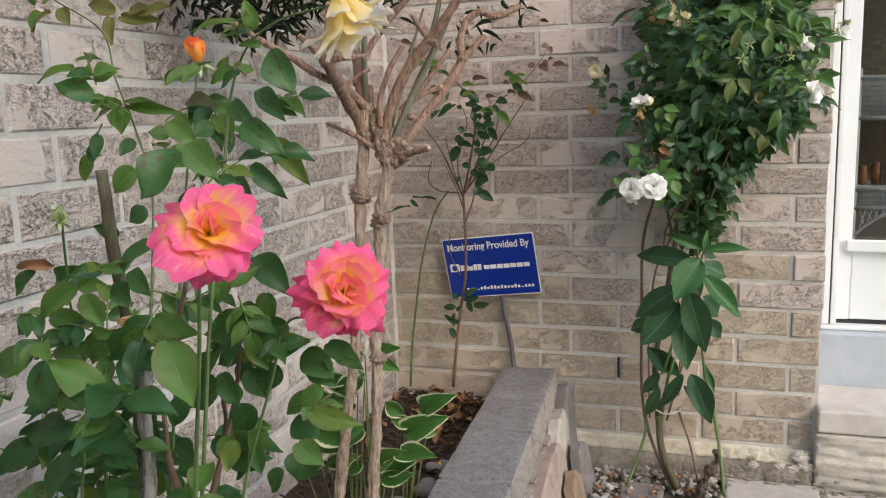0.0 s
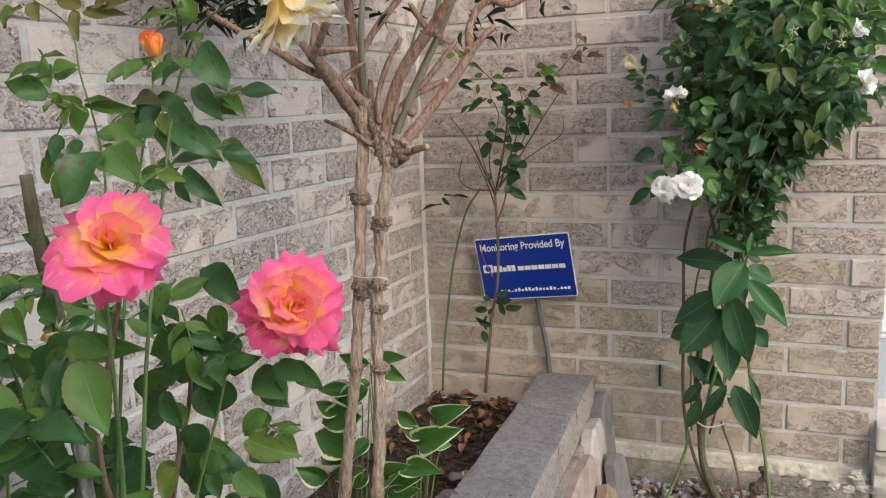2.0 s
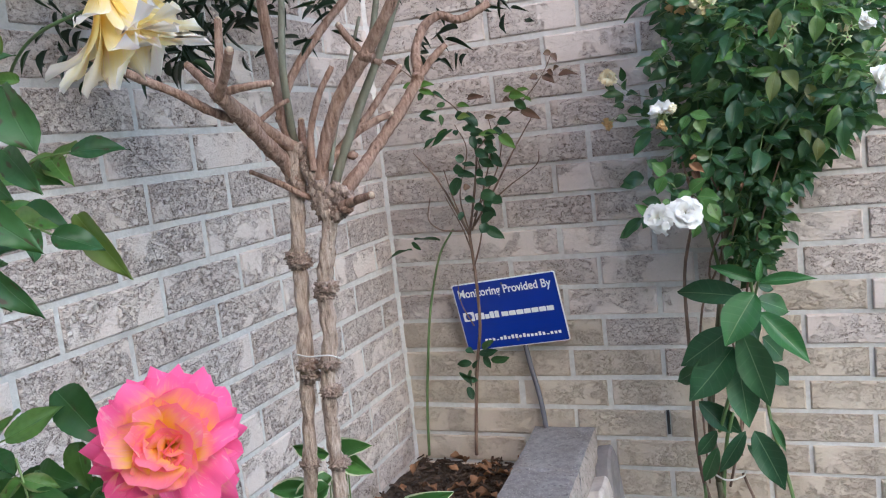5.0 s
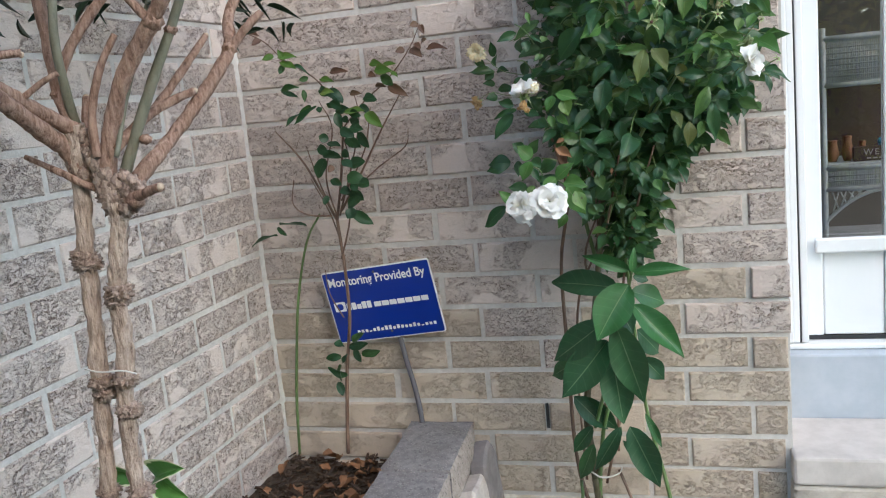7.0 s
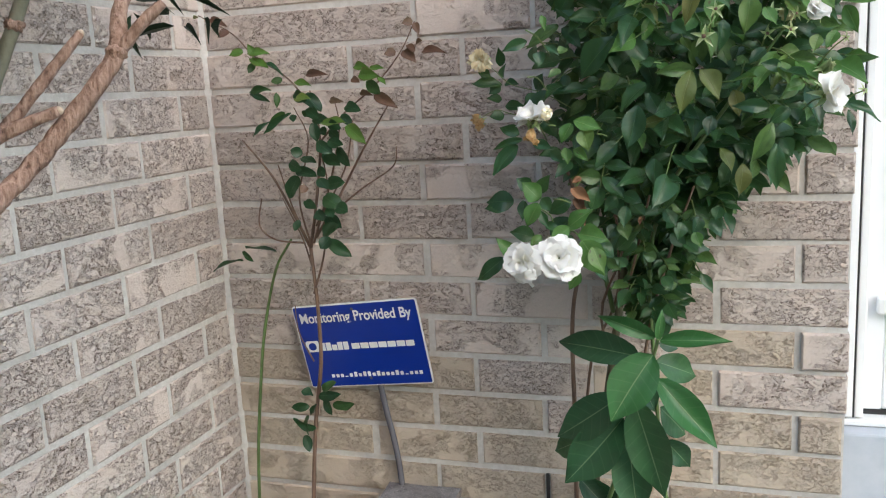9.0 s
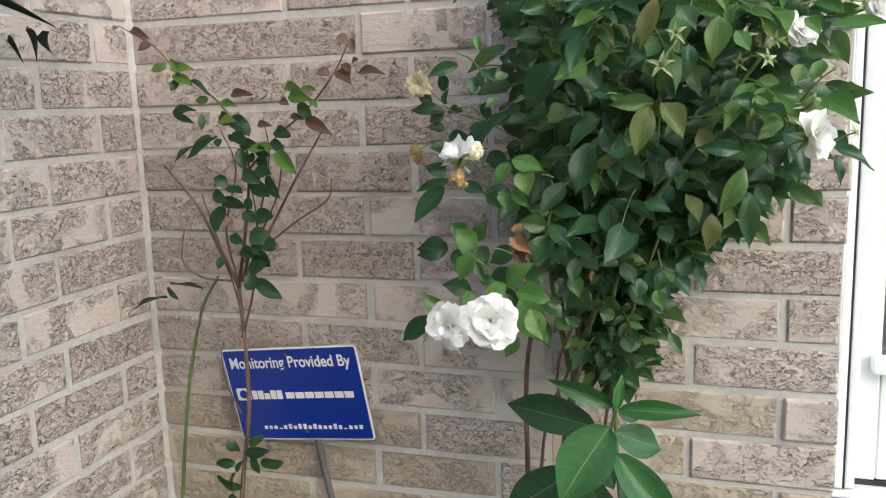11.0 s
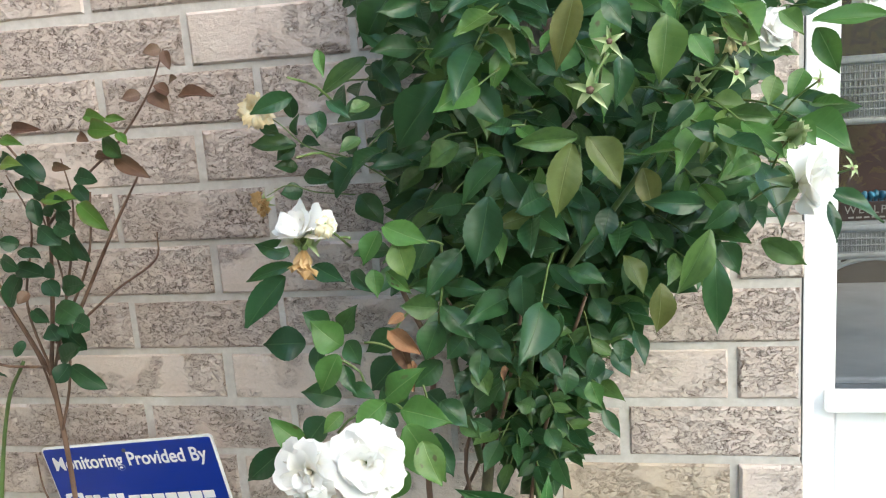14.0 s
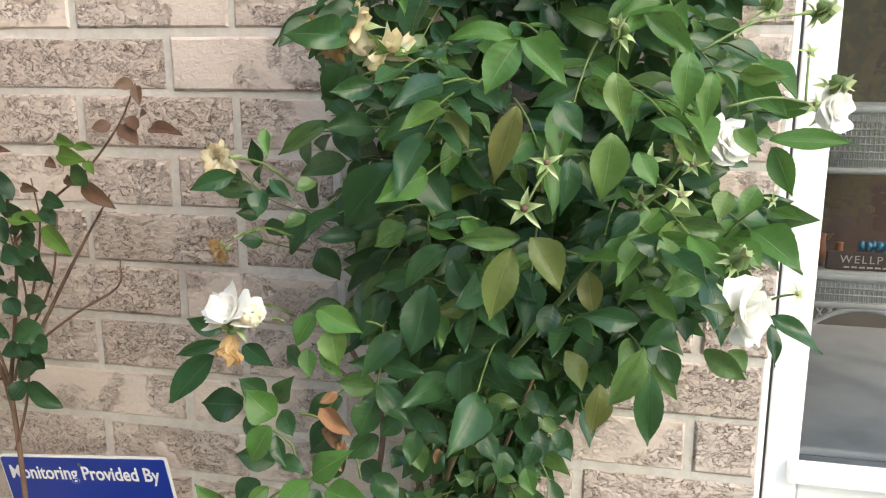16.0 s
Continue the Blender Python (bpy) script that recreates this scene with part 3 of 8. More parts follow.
def rough_strip(prof, x0, x1, nx, seed, amount):
    """A strip along the wall's foot with a broken, cracked surface; prof runs downwards in (y, z)."""
    bm = bmesh.new()
    rows_v = []
    for i in range(nx + 1):
        x = x0 + (x1 - x0) * i / nx
        wild = amount * (1.0 + 0.9 * max(0.0, min(1.0, (x - 1.05) / 0.15)))
        row = []
        for j, (y, z) in enumerate(prof):
            k = wild if j > 0 else 0.2
            q = Vector((x, seed, z))
            crack = max(0.0, 1 - abs(noise.noise(Vector((x * 6, z * 30, 2 + seed)))) * 14) * 0.005
            edge = 0.004 * noise.noise(Vector((x * 7, seed, 3))) if j >= len(prof) - 2 else 0.0
            row.append(bm.verts.new((x, y + k * (0.006 * noise.noise(q * 14) + 0.003 * noise.noise(q * 60) + crack), z + k * 0.003 * noise.noise(q * 26) + edge)))
        rows_v.append(row)
    for a, b in zip(rows_v, rows_v[1:]):
        for j in range(len(prof) - 1):
            bm.faces.new((a[j], b[j], b[j + 1], a[j + 1]))
    return bm


part("parging_strip", rough_strip([(0.012, 0.103), (-0.005, 0.100), (-0.008, 0.092), (-0.009, 0.084), (-0.010, 0.076), (-0.011, 0.068), (-0.012, 0.060), (-0.011, 0.055), (0.004, 0.052)], 0.55, 1.385, 210, 1.0, 0.8), PARGING, footing, "cracked cream parging")
part("ledge", rough_strip([(0.004, 0.058), (-0.016, 0.055), (-0.030, 0.050), (-0.036, 0.040), (-0.040, 0.028), (-0.044, 0.012), (-0.048, -0.02)], 0.55, 1.385, 190, 5.0, 1.3), LEDGE, footing, "rough dark concrete ledge")

rng = random.Random(12)
bm = bmesh.new()
for i in range(200):
    x = rng.uniform(0.86, 1.72)
    y = -0.052 - abs(rng.gauss(0, 0.018)) - (0.02 if x > 1.39 else 0.0)
    r = rng.choice((0.003, 0.004, 0.005, 0.007, 0.011))
    lump(bm, (x, y, 0.006 + rng.uniform(0.0, 0.05) * (y > -0.075) * (r < 0.008)), r, (1.5, 0.8, rng.uniform(0.5, 0.9)), 0.8, 1.4, 1)
rubble = part("mortar_rubble", bm, LEDGE, footing, "broken mortar crumbs at the wall's foot", False)
rubble["kind"] = "stuff"
for x, y, z, r in ((1.352, -0.020, 0.088, 0.020), (1.368, -0.030, 0.060, 0.018), (1.335, -0.030, 0.048, 0.014), (1.290, -0.030, 0.052, 0.012), (1.215, -0.030, 0.050, 0.013)):
    bm = bmesh.new()
    lump(bm, (x, y, z), r, (1.2, 0.7, 0.9), 0.7, 2.2, 3)
    part("mortar_lump", bm, CONCRETE, footing, "crumbling grey mortar lump", False)

bm = bmesh.new()
seam = []
for i in range(121):
    z = 0.10 + 2.4 * i / 120
    w = 0.011 + 0.004 * noise.noise(Vector((0, 1, z * 14)))
    seam.append([bm.verts.new(p) for p in ((-0.004, -w, z), (0.0045 + 0.002 * noise.noise(Vector((3, 0, z * 20))), -w * 0.45, z), (w, 0.004, z))])
for a, b in zip(seam, seam[1:]):
    for k in range(2):
        bm.faces.new((a[k], a[k + 1], b[k + 1], b[k]))
part("corner_joint", bm, MORTAR, wall_back, "pale mortar fillet in the wall corner")

# No real hole: a solid black block stands for the slot's inner shade.
part("weep_hole", box(bmesh.new(), (0.7825, -0.0015, 0.300), (0.7905, 0.0042, 0.370), 0.0008, 1), BLACK_SEAL, wall_back, "black block for the shade of an open weep slot in a mortar joint", False)

# Entrance steps: painted riser, pale step and rough base.
entrance_step = thing("entrance_step", "worn concrete entrance step with grey-blue painted riser", "step", kind="structure")
part("riser", box(bmesh.new(), (1.392, 0.205, 0.20), (2.54, 0.40, 0.4325), 0.006, 2), STEP_PAINT, entrance_step, "grey-blue painted riser", False)
part("tread", box(bmesh.new(), (1.392, -0.06, 0.185), (2.54, 0.203, 0.258), 0.008, 2), STEP_PALE, entrance_step, "pale concrete tread", False)
bm = box(bmesh.new(), (1.390, -0.055, -0.05), (2.54, 0.201, 0.182), 0.01, 2)
bmesh.ops.subdivide_edges(bm, edges=bm.edges[:], cuts=24, use_grid_fill=True)
for v in bm.verts:
    crack = max(0.0, 1 - abs(noise.noise(Vector((v.co.x * 5, 0, v.co.z * 24)))) * 9) * 0.018
    v.co += Vector((0, 1, 0)) * (0.014 * noise.noise(Vector((v.co.x * 9, 0, v.co.z * 30))) + 0.008 * noise.noise(v.co * 50) + crack) * (v.co.z < 0.17)
part("base", bm, CONCRETE, entrance_step, "rough cracked concrete base")

# White sidelight of the entrance: frame, pane, sill, and the door beyond.
GY = 0.30
window_1 = thing("window_1", "white painted sidelight window beside the entrance", "window", kind="structure")
for x0, x1, dy in ((1.395, 1.415, -0.062), (1.4155, 1.432, -0.056), (1.4325, 1.4490, -0.050), (1.4530, 1.4720, -0.046)):
    part("window_frame", box(bmesh.new(), (x0, GY + dy, 0.452), (x1, GY + 0.05, 2.16), 0.003, 2), WHITE_PAINT, window_1, "moulded white frame", False)
part("stile", box(bmesh.new(), (1.4722, GY - 0.016, 0.462), (1.514, GY + 0.03, 2.16), 0.004, 2), WHITE_PAINT, window_1, "", False)
part("stile", box(bmesh.new(), (1.666, GY - 0.016, 0.462), (1.72, GY + 0.03, 2.16), 0.004, 2), WHITE_PAINT, window_1, "", False)
part("lower_panel", box(bmesh.new(), (1.5155, GY - 0.010, 0.462), (1.6645, GY + 0.028, 0.700), 0.003, 1), WHITE_PAINT, window_1, "", False)
part("window_sill", box(bmesh.new(), (1.494, GY - 0.040, 0.695), (1.690, GY - 0.017, 0.734), 0.005, 2), WHITE_PAINT, window_1, "", False)
part("upper_panel", box(bmesh.new(), (1.5155, GY - 0.012, 2.05), (1.6645, GY + 0.028, 2.16), 0.003, 1), WHITE_PAINT, window_1, "", False)
pane = part("pane", box(bmesh.new(), (1.5155, GY - 0.001, 0.735), (1.6645, GY + 0.004, 2.048)), GLASS, window_1, "clear glass pane", False)
pane.visible_shadow = False
bm = box(bmesh.new(), (1.4492, GY - 0.048, 0.452), (1.4528, GY + 0.02, 2.16))
box(bm, (1.474, GY - 0.012, 0.449), (1.72, GY + 0.02, 0.4605))
part("seal", bm, BLACK_SEAL, window_1, "thin black rubber seal", False)
part("threshold", box(bmesh.new(), (1.400, GY - 0.055, 0.434), (1.722, GY + 0.05, 0.4485), 0.003, 1), WHITE_PAINT, window_1, "white threshold strip", False)

door_1 = thing("door_1", "closed white painted entrance door", "door", kind="structure")
bm = box(bmesh.new(), (1.735, GY - 0.01, 0.462), (2.50, GY + 0.035, 2.16), 0.004, 2)
part("door_leaf", bm, WHITE_PAINT, door_1, "", False)
for z0, z1 in ((0.62, 1.15), (1.30, 2.02)):
    bm = box(bmesh.new(), (1.85, GY - 0.018, z0), (2.38, GY - 0.0105, z1), 0.006, 2)
    part("panel", bm, WHITE_PAINT, door_1, "", False)
# Porch room behind the pane.
porch = thing("porch_room", "dim porch room behind the sidelight pane", "room", kind="structure")
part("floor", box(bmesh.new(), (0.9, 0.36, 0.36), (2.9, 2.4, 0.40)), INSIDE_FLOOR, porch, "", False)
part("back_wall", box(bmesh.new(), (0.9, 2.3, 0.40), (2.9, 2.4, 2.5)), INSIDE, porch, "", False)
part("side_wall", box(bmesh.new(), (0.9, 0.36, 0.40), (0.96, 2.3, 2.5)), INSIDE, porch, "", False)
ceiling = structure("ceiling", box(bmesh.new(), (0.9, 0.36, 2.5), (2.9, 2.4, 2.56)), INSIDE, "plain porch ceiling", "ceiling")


# ---- raised bed: soil, blocks, leaning slabs ----
bm = bmesh.new()
nx, ny = 16, 90
gv = []
for j in range(ny + 1):
    y = -2.95 + 2.945 * j / ny
    edge = 0.50 + 0.06 * y / -1.0 * 0.5
    row = []
    for i in range(nx + 1):
        x = -0.006 + edge * i / nx
        z = 0.19 + 0.018 * noise.noise(Vector((x * 9, y * 9, 1))) + 0.012 * noise.noise(Vector((x * 30, y * 30, 5))) + 0.03 * (y < -1) * min(1, (-1 - y))
        row.append(bm.verts.new((x, y, z)))
    gv.append(row)
for a, b in zip(gv, gv[1:]):
    for i in range(nx):
        bm.faces.new((a[i], a[i + 1], b[i + 1], b[i]))
soil = structure("soil_bed", bm, SOIL, "dark mulched soil of the raised bed", "soil", True)

# Bark chips and twigs on the soil.
rng = random.Random(3)
bm = bmesh.new()
for i in range(900):
    x, y = rng.uniform(0.01, 0.42), -abs(rng.gauss(0, 0.55)) - 0.01
    if y < -2.6:
        continue
    z = 0.20 + 0.018 * noise.noise(Vector((x * 9, y * 9, 1))) + 0.012 * noise.noise(Vector((x * 30, y * 30, 5))) + rng.uniform(-0.004, 0.012)
    l, w, h = rng.uniform(0.008, 0.035), rng.uniform(0.003, 0.009), rng.uniform(0.002, 0.006)
    m = pose(x, y, z, rng.uniform(-30, 30), rng.uniform(-30, 30), rng.uniform(0, 180)) @ Matrix.Diagonal((l, w, h, 1))
    for v in bmesh.ops.create_cube(bm, size=1.0)["verts"]:
        v.co = m @ (v.co + 0.15 * Vector((rng.random(), rng.random(), rng.random())))
chips = tagged(new("bark_mulch", mesh_from(bm, "bark_mulch", CHIPS, False)), "dark brown bark chips and twigs on the bed", "mulch", kind="stuff")


def rough_block(lo, hi, split_side=True, seed=0):
    """A concrete retaining block: worn top edges, split face towards +x."""
    bm = box(bmesh.new(), lo, hi)
    bmesh.ops.subdivide_edges(bm, edges=bm.edges[:], cuts=9, use_grid_fill=True)
    lo, hi = Vector(lo), Vector(hi)
    for v in bm.verts:
        p = v.co.copy()
        q = [(p[i] - lo[i]) / (hi[i] - lo[i]) for i in range(3)]
        d = Vector((0, 0, 0))
        near = [min(q[i], 1 - q[i]) * (hi[i] - lo[i]) for i in range(3)]
        close = sorted(near)
        if close[1] < 0.012:                       # soften the arrises
            c = (lo + hi) / 2
            d += (c - p).normalized() * (0.012 - close[1]) * (0.45 + 0.9 * max(0.0, noise.noise(p * 31)))
        s = Vector((seed * 3.1, 0, 0))
        d += Vector((noise.noise(p * 25 + s), noise.noise(p * 25 + s + Vector((7, 0, 0))), noise.noise(p * 22 + s + Vector((0, 9, 0))))) * 0.0018
        if split_side and q[0] > 0.999:
            edge_y = min(q[1], 1 - q[1])
            edge_z = min(q[2], 1 - q[2])
            swell = min(edge_y * 4, 1) * min(edge_z * 4, 1)
            d.x += (0.006 + 0.012 * noise.noise(p * 14 + s) + 0.006 * noise.noise(p * 45 + s)) * swell
        v.co = p + d
    mid_y = (lo.y + hi.y) / 2
    for v in bm.verts:                             # the wall runs askew to the house
        v.co.x -= 0.055 * (v.co.y - mid_y)
    bm.normal_update()
    return bm


lean = lambda y: 0.398 - 0.055 * y        # left edge of the wall drifts to +x towards the camera
y0 = -0.006
for i, ln in enumerate((0.312, 0.262, 0.335, 0.30, 0.29, 0.31, 0.30, 0.30, 0.30)):
    a = lean(y0 - ln / 2)
    bm = rough_block((a, y0 - ln + 0.003, 0.205), (a + 0.185, y0, 0.320 - 0.0015 * (i % 2)), True, i)
    ob = new("retaining_block", mesh_from(bm, "retaining_block", BLOCK, False))
    ob.data.materials.append(BLOCK_SPLIT)
    for p in ob.data.polygons:
        if p.normal.x > 0.45:
            p.material_index = 1
    tagged(ob, "weathered grey concrete block with a split face", "block", "retaining wall blocks")
    bm = rough_block((a - 0.01, y0 - ln - 0.06, -0.03), (a + 0.205, y0 - 0.068, 0.203), True, i + 20)
    ob = new("retaining_block", mesh_from(bm, "retaining_block", BLOCK_SPLIT, False))
    tagged(ob, "weathered grey concrete block under the top course", "block", "retaining wall blocks")
    y0 -= ln


def slab(name, outline, thick, material, m, label, seed=0):
    """An irregular split stone with straight broken edges and a faceted face; outline in its own plane."""
    bm = bmesh.new()
    rng = random.Random(seed)
    pts = []
    for (ax, az), (bx, bz) in zip(outline, outline[1:] + outline[:1]):
        for k in range(3):
            pts.append((ax + (bx - ax) * k / 3 + rng.uniform(-0.003, 0.003), az + (bz - az) * k / 3 + rng.uniform(-0.003, 0.003)))
    cx, cz = sum(p[0] for p in pts) / len(pts), sum(p[1] for p in pts) / len(pts)
    n = len(pts)
    rings = []
    for y, shrink in ((thick / 2, 0.98), (-thick * 0.30, 1.0), (-thick * 0.50, 0.93), (-thick * 0.56, 0.45)):
        rings.append([bm.verts.new((cx + (p[0] - cx) * shrink, y + 0.006 * noise.noise(Vector((p[0] * 22 * shrink, seed, p[1] * 22 * shrink))), cz + (p[1] - cz) * shrink)) for p in pts])
    for r0, r1 in zip(rings, rings[1:]):
        for k in range(n):
            bm.faces.new((r0[k], r1[k], r1[(k + 1) % n], r0[(k + 1) % n]))
    hub = bm.verts.new((cx, -thick * 0.6, cz))
    for k in range(n):
        bm.faces.new((rings[-1][k], hub, rings[-1][(k + 1) % n]))
    bm.faces.new(rings[0])
    bmesh.ops.recalc_face_normals(bm, faces=bm.faces[:])
    ob = new(name, mesh_from(bm, name, material, False))
    ob.matrix_world = m
    return tagged(ob, label, "stone", "leaning flagstones")


# The slabs lean with their backs on the block wall; each stands on the ground.
slab("flagstone", [(-0.19, -0.125), (0.20, -0.125), (0.215, 0.02), (0.20, 0.068), (0.03, 0.086), (-0.20, 0.062)], 0.045, PINK_STONE,
     pose(0.646, -0.52, 0.120, 0, 0, 92.5) @ pose(0, 0, 0, -8, 0, 0), "pinkish leaning flagstone slab", 1)
slab("flagstone", [(-0.13, -0.13), (0.10, -0.13), (0.11, 0.06), (0.085, 0.112), (-0.035, 0.118), (-0.13, 0.03)], 0.038, PALE_STONE,
     pose(0.630, -0.225, 0.120, 0, 0, 92) @ pose(0, 0, 0, -6, 0, 0), "pale grey-white leaning flagstone", 2)
slab("flagstone", [(-0.09, -0.11), (0.08, -0.11), (0.07, 0.0), (0.01, 0.038), (-0.07, 0.02)], 0.035, TAN_STONE,
     pose(0.698, -0.40, 0.095, 0, 0, 95) @ pose(0, 0, 0, -12, 0, 0), "tan flagstone leaning in front of the pink one", 3)
slab("flagstone", [(-0.075, -0.15), (0.072, -0.15), (0.078, 0.10), (0.03, 0.145), (-0.06, 0.11)], 0.042, GREY_STONE,
     pose(0.624, -0.085, 0.142, 0, 0, 91) @ pose(0, 0, 0, -4, 0, 0), "dark grey flagstone against the house wall", 4)
slab("flagstone", [(-0.17, -0.12), (0.16, -0.12), (0.17, 0.04), (0.04, 0.092), (-0.15, 0.08)], 0.045, GREY_STONE,
     pose(0.676, -0.835, 0.115, 0, 0, 93) @ pose(0, 0, 0, -9, 0, 0), "grey flagstone leaning on the blocks", 5)
slab("flagstone", [(-0.07, -0.10), (0.07, -0.10), (0.055, 0.04), (0.0, 0.07), (-0.05, 0.05)], 0.035, GREY_STONE,
     pose(0.694, -0.215, 0.085, 0, 0, 86) @ pose(0, 0, 0, -10, 0, 0), "small dark flagstone standing in the pebbles", 6)

# Pebbles between slabs, wall and paving.
rng = random.Random(8)
bm = bmesh.new()
for i in range(900):
    x, y = rng.uniform(0.66, 1.14), rng.uniform(-0.62, -0.035)
    if x > 0.92 and y < -0.2:
        continue
    r = rng.uniform(0.004, 0.009) if rng.random() < 0.55 else rng.uniform(0.009, 0.018)
    lump(bm, (x, y, -0.004 + rng.uniform(0, 0.012)), r, (1, rng.uniform(0.55, 1), rng.uniform(0.45, 0.75)), 0.75, 1.1, 1, Euler((rng.random(), rng.random(), rng.random() * 6)).to_matrix())
tagged(new("pebbles", mesh_from(bm, "pebbles", PEBBLES, False)), "mixed grey, white and brown pebbles at the wall's foot", "pebbles", kind="stuff")


def paver(lo, hi, material, label):
    bm = box(bmesh.new(), lo, hi, 0.008, 2)
    return tagged(new("paving_slab", mesh_from(bm, "paving_slab", material, False)), label, "paving slab", "paving slabs")


paver((1.128, -0.47, -0.04), (1.402, -0.050, 0.010), PAVER, "pale concrete paving slab beside the wall")
paver((1.415, -0.53, -0.04), (1.85, -0.068, 0.004), PAVER, "pale concrete paving slab before the step")
paver((0.815, -0.46, -0.04), (0.945, -0.150, 0.010), GREY_STONE, "dark grey paver among the pebbles")
paver((1.0, -0.93, -0.04), (1.405, -0.485, 0.006), PAVER, "pale concrete paving slab of the path")
paver((1.42, -0.99, -0.04), (1.85, -0.545, 0.004), PAVER, "pale concrete paving slab of the path")

# ---- leaf, petal and flower kinds ----
SAW = dict(cols=2, rows=21, saw=0.022)
ELLIPSE = dict(SAW, foot=0.95)
L_CLIMB = leaf_kinds("leaf", M_CLIMB, 0.47, 0.98, 0.26, (0.10, 0.22, 0.32, 0.05, 0.26), 0.055, **ELLIPSE)
L_CLIMB_INNER = leaf_kinds("leaf", M_CLIMB, 0.48, 0.95, 0.3, (0.10, 0.22, 0.32), 0.05, cols=1, rows=7, foot=0.95)
L_CLIMB_LIGHT = leaf_kinds("leaf", M_CLIMB_LIGHT, 0.47, 0.96, 0.28, (0.10, 0.22, 0.34), 0.055, **ELLIPSE)
L_CLIMB_OLIVE = leaf_kinds("leaf", M_CLIMB_OLIVE, 0.48, 0.94, 0.28, (0.10, 0.22, 0.34), 0.055, **ELLIPSE)
L_ROSE = leaf_kinds("leaf", M_ROSE, 0.45, 0.88, 0.26, (0.08, 0.18, 0.30, 0.40, 0.14), 0.06, **SAW)
L_ROSE_LIGHT = leaf_kinds("leaf", M_ROSE_LIGHT, 0.46, 0.86, 0.26, (0.08, 0.2, 0.32), 0.06, **SAW)
L_RED = [leaf_mesh("leaf", M_RED, 0.45, 0.8, 0.25, 0.12, 0.04, seed=1)]
L_BRONZE = leaf_kinds("leaf", M_BRONZE, 0.46, 0.82, 0.25, (0.10, 0.22, 0.3), 0.06, **SAW)
L_SMALL = leaf_kinds("leaf", M_THIN, 0.52, 0.60, 0.22, (0.10, 0.20, 0.28, -0.05, 0.15), 0.06, cols=2, rows=11, foot=0.95)
L_BIG = leaf_kinds("leaf", M_BIG, 0.50, 0.86, 0.22, (0.08, 0.16, 0.22, 0.05), 0.04, cols=2, rows=9)
L_BIG_YOUNG = leaf_kinds("leaf", M_BIG_YOUNG, 0.50, 0.86, 0.30, (0.10, 0.18, 0.24), 0.04, cols=2, rows=9)
L_HOSTA = leaf_kinds("leaf", M_HOSTA, 0.45, 0.75, 0.62, (0.15, 0.32, 0.05, 0.24), 0.07, cols=3, rows=9)
L_WILLOW = leaf_kinds("leaf", M_WILLOW, 0.42, 0.9, 0.5, (0.2, 0.4, -0.15, 0.3), 0.03, cols=1, rows=6)
L_DRY = [leaf_mesh("dead_leaf", M_DRY, 0.45, 0.7, 0.5, d, 0.15, seed=i) for i, d in enumerate((0.35, -0.25, 0.1))]


def petal_mesh(name, material, cup=0.35, curl=0.25, ruffle=0.05, width=0.9, seed=0, notch=0.06, tip=0.15):
    """A petal one long along +y, cupped towards +z, its wavy rim curling back."""
    rng = random.Random(seed)
    ph, ph2 = rng.random() * 6, rng.random() * 6
    bm = bmesh.new()
    uv = bm.loops.layers.uv.new("UVMap")
    rows, cols = 7, 6
    grid, coord = [], {}
    for i in range(rows + 1):
        v = i / rows
        w = width * (0.14 + 0.86 * math.sin(min(v * 1.3, 1.0) * math.pi / 2) ** 0.9) * (1.0 if v < 0.6 else 1.0 - tip * ((v - 0.6) / 0.4) ** 2)
        row = []
        for j in range(cols + 1):
            u = 2 * j / cols - 1
            x = u * w * 0.5 + 0.10 * math.sin(2 * v + ph2) * v * v
            y = v * (1 - 0.16 * u * u * v * v) - notch * v ** 3 * max(0.0, 1 - 2 * abs(u - 0.3 * math.sin(ph))) + 0.9 * ruffle * v ** 3 * math.sin(6.5 * u + ph2)
            z = cup * (v * (1 - v) * 0.9 + 0.5 * u * u * v * w) - curl * v ** 3 + ruffle * v * v * (math.sin(5.1 * u + ph + 2 * v) + 0.5 * math.sin(11 * u + ph2))
            vert = bm.verts.new((x, y, z))
            coord[vert] = (j / cols, v)
            row.append(vert)
        grid.append(row)
    for i in range(rows):
        for j in range(cols):
            f = bm.faces.new((grid[i][j], grid[i][j + 1], grid[i + 1][j + 1], grid[i + 1][j]))
            for lp in f.loops:
                lp[uv].uv = coord[lp.vert]
    return mesh_from(bm, name, material)


def petal_set(material, ruffle=0.05, curl=0.25, width=0.86, cup=0.30, tip=0.2):
    return [petal_mesh("petal", material, cup + 0.1 * i, curl * (0.6 + 0.4 * i), ruffle, width - 0.09 * i, i, 0.03 + 0.03 * i, tip) for i in range(4)]


PET_PINK, PET_PINK_IN, PET_YELLOW, PET_WHITE = petal_set(P_PINK, 0.070, 0.16, 0.90, 0.16, 0.10), petal_set(P_PINK_IN, 0.045, -0.02, 1.02, 0.30, 0.02), petal_set(P_YELLOW, 0.024, 0.14, 0.66, 0.26, 0.75), petal_set(P_WHITE, 0.045, 0.10, 1.10, 0.26, 0.03)
PET_WHITE_WIDE = petal_set(P_WHITE, 0.035, 0.05, 1.36, 0.46, 0.0)
PET_ORANGE, PET_BROWN, PET_CREAM = petal_set(P_ORANGE, 0.015, 0.03, 0.95, 0.30), petal_set(P_BROWN, 0.11, 0.3, 0.8), petal_set(P_CREAM, 0.10, 0.3, 0.9)
SEPAL = [leaf_mesh("sepal", P_SEPAL, 0.25, 0.9, 0.3, 0.2, 0.05, cols=1, seed=1)]

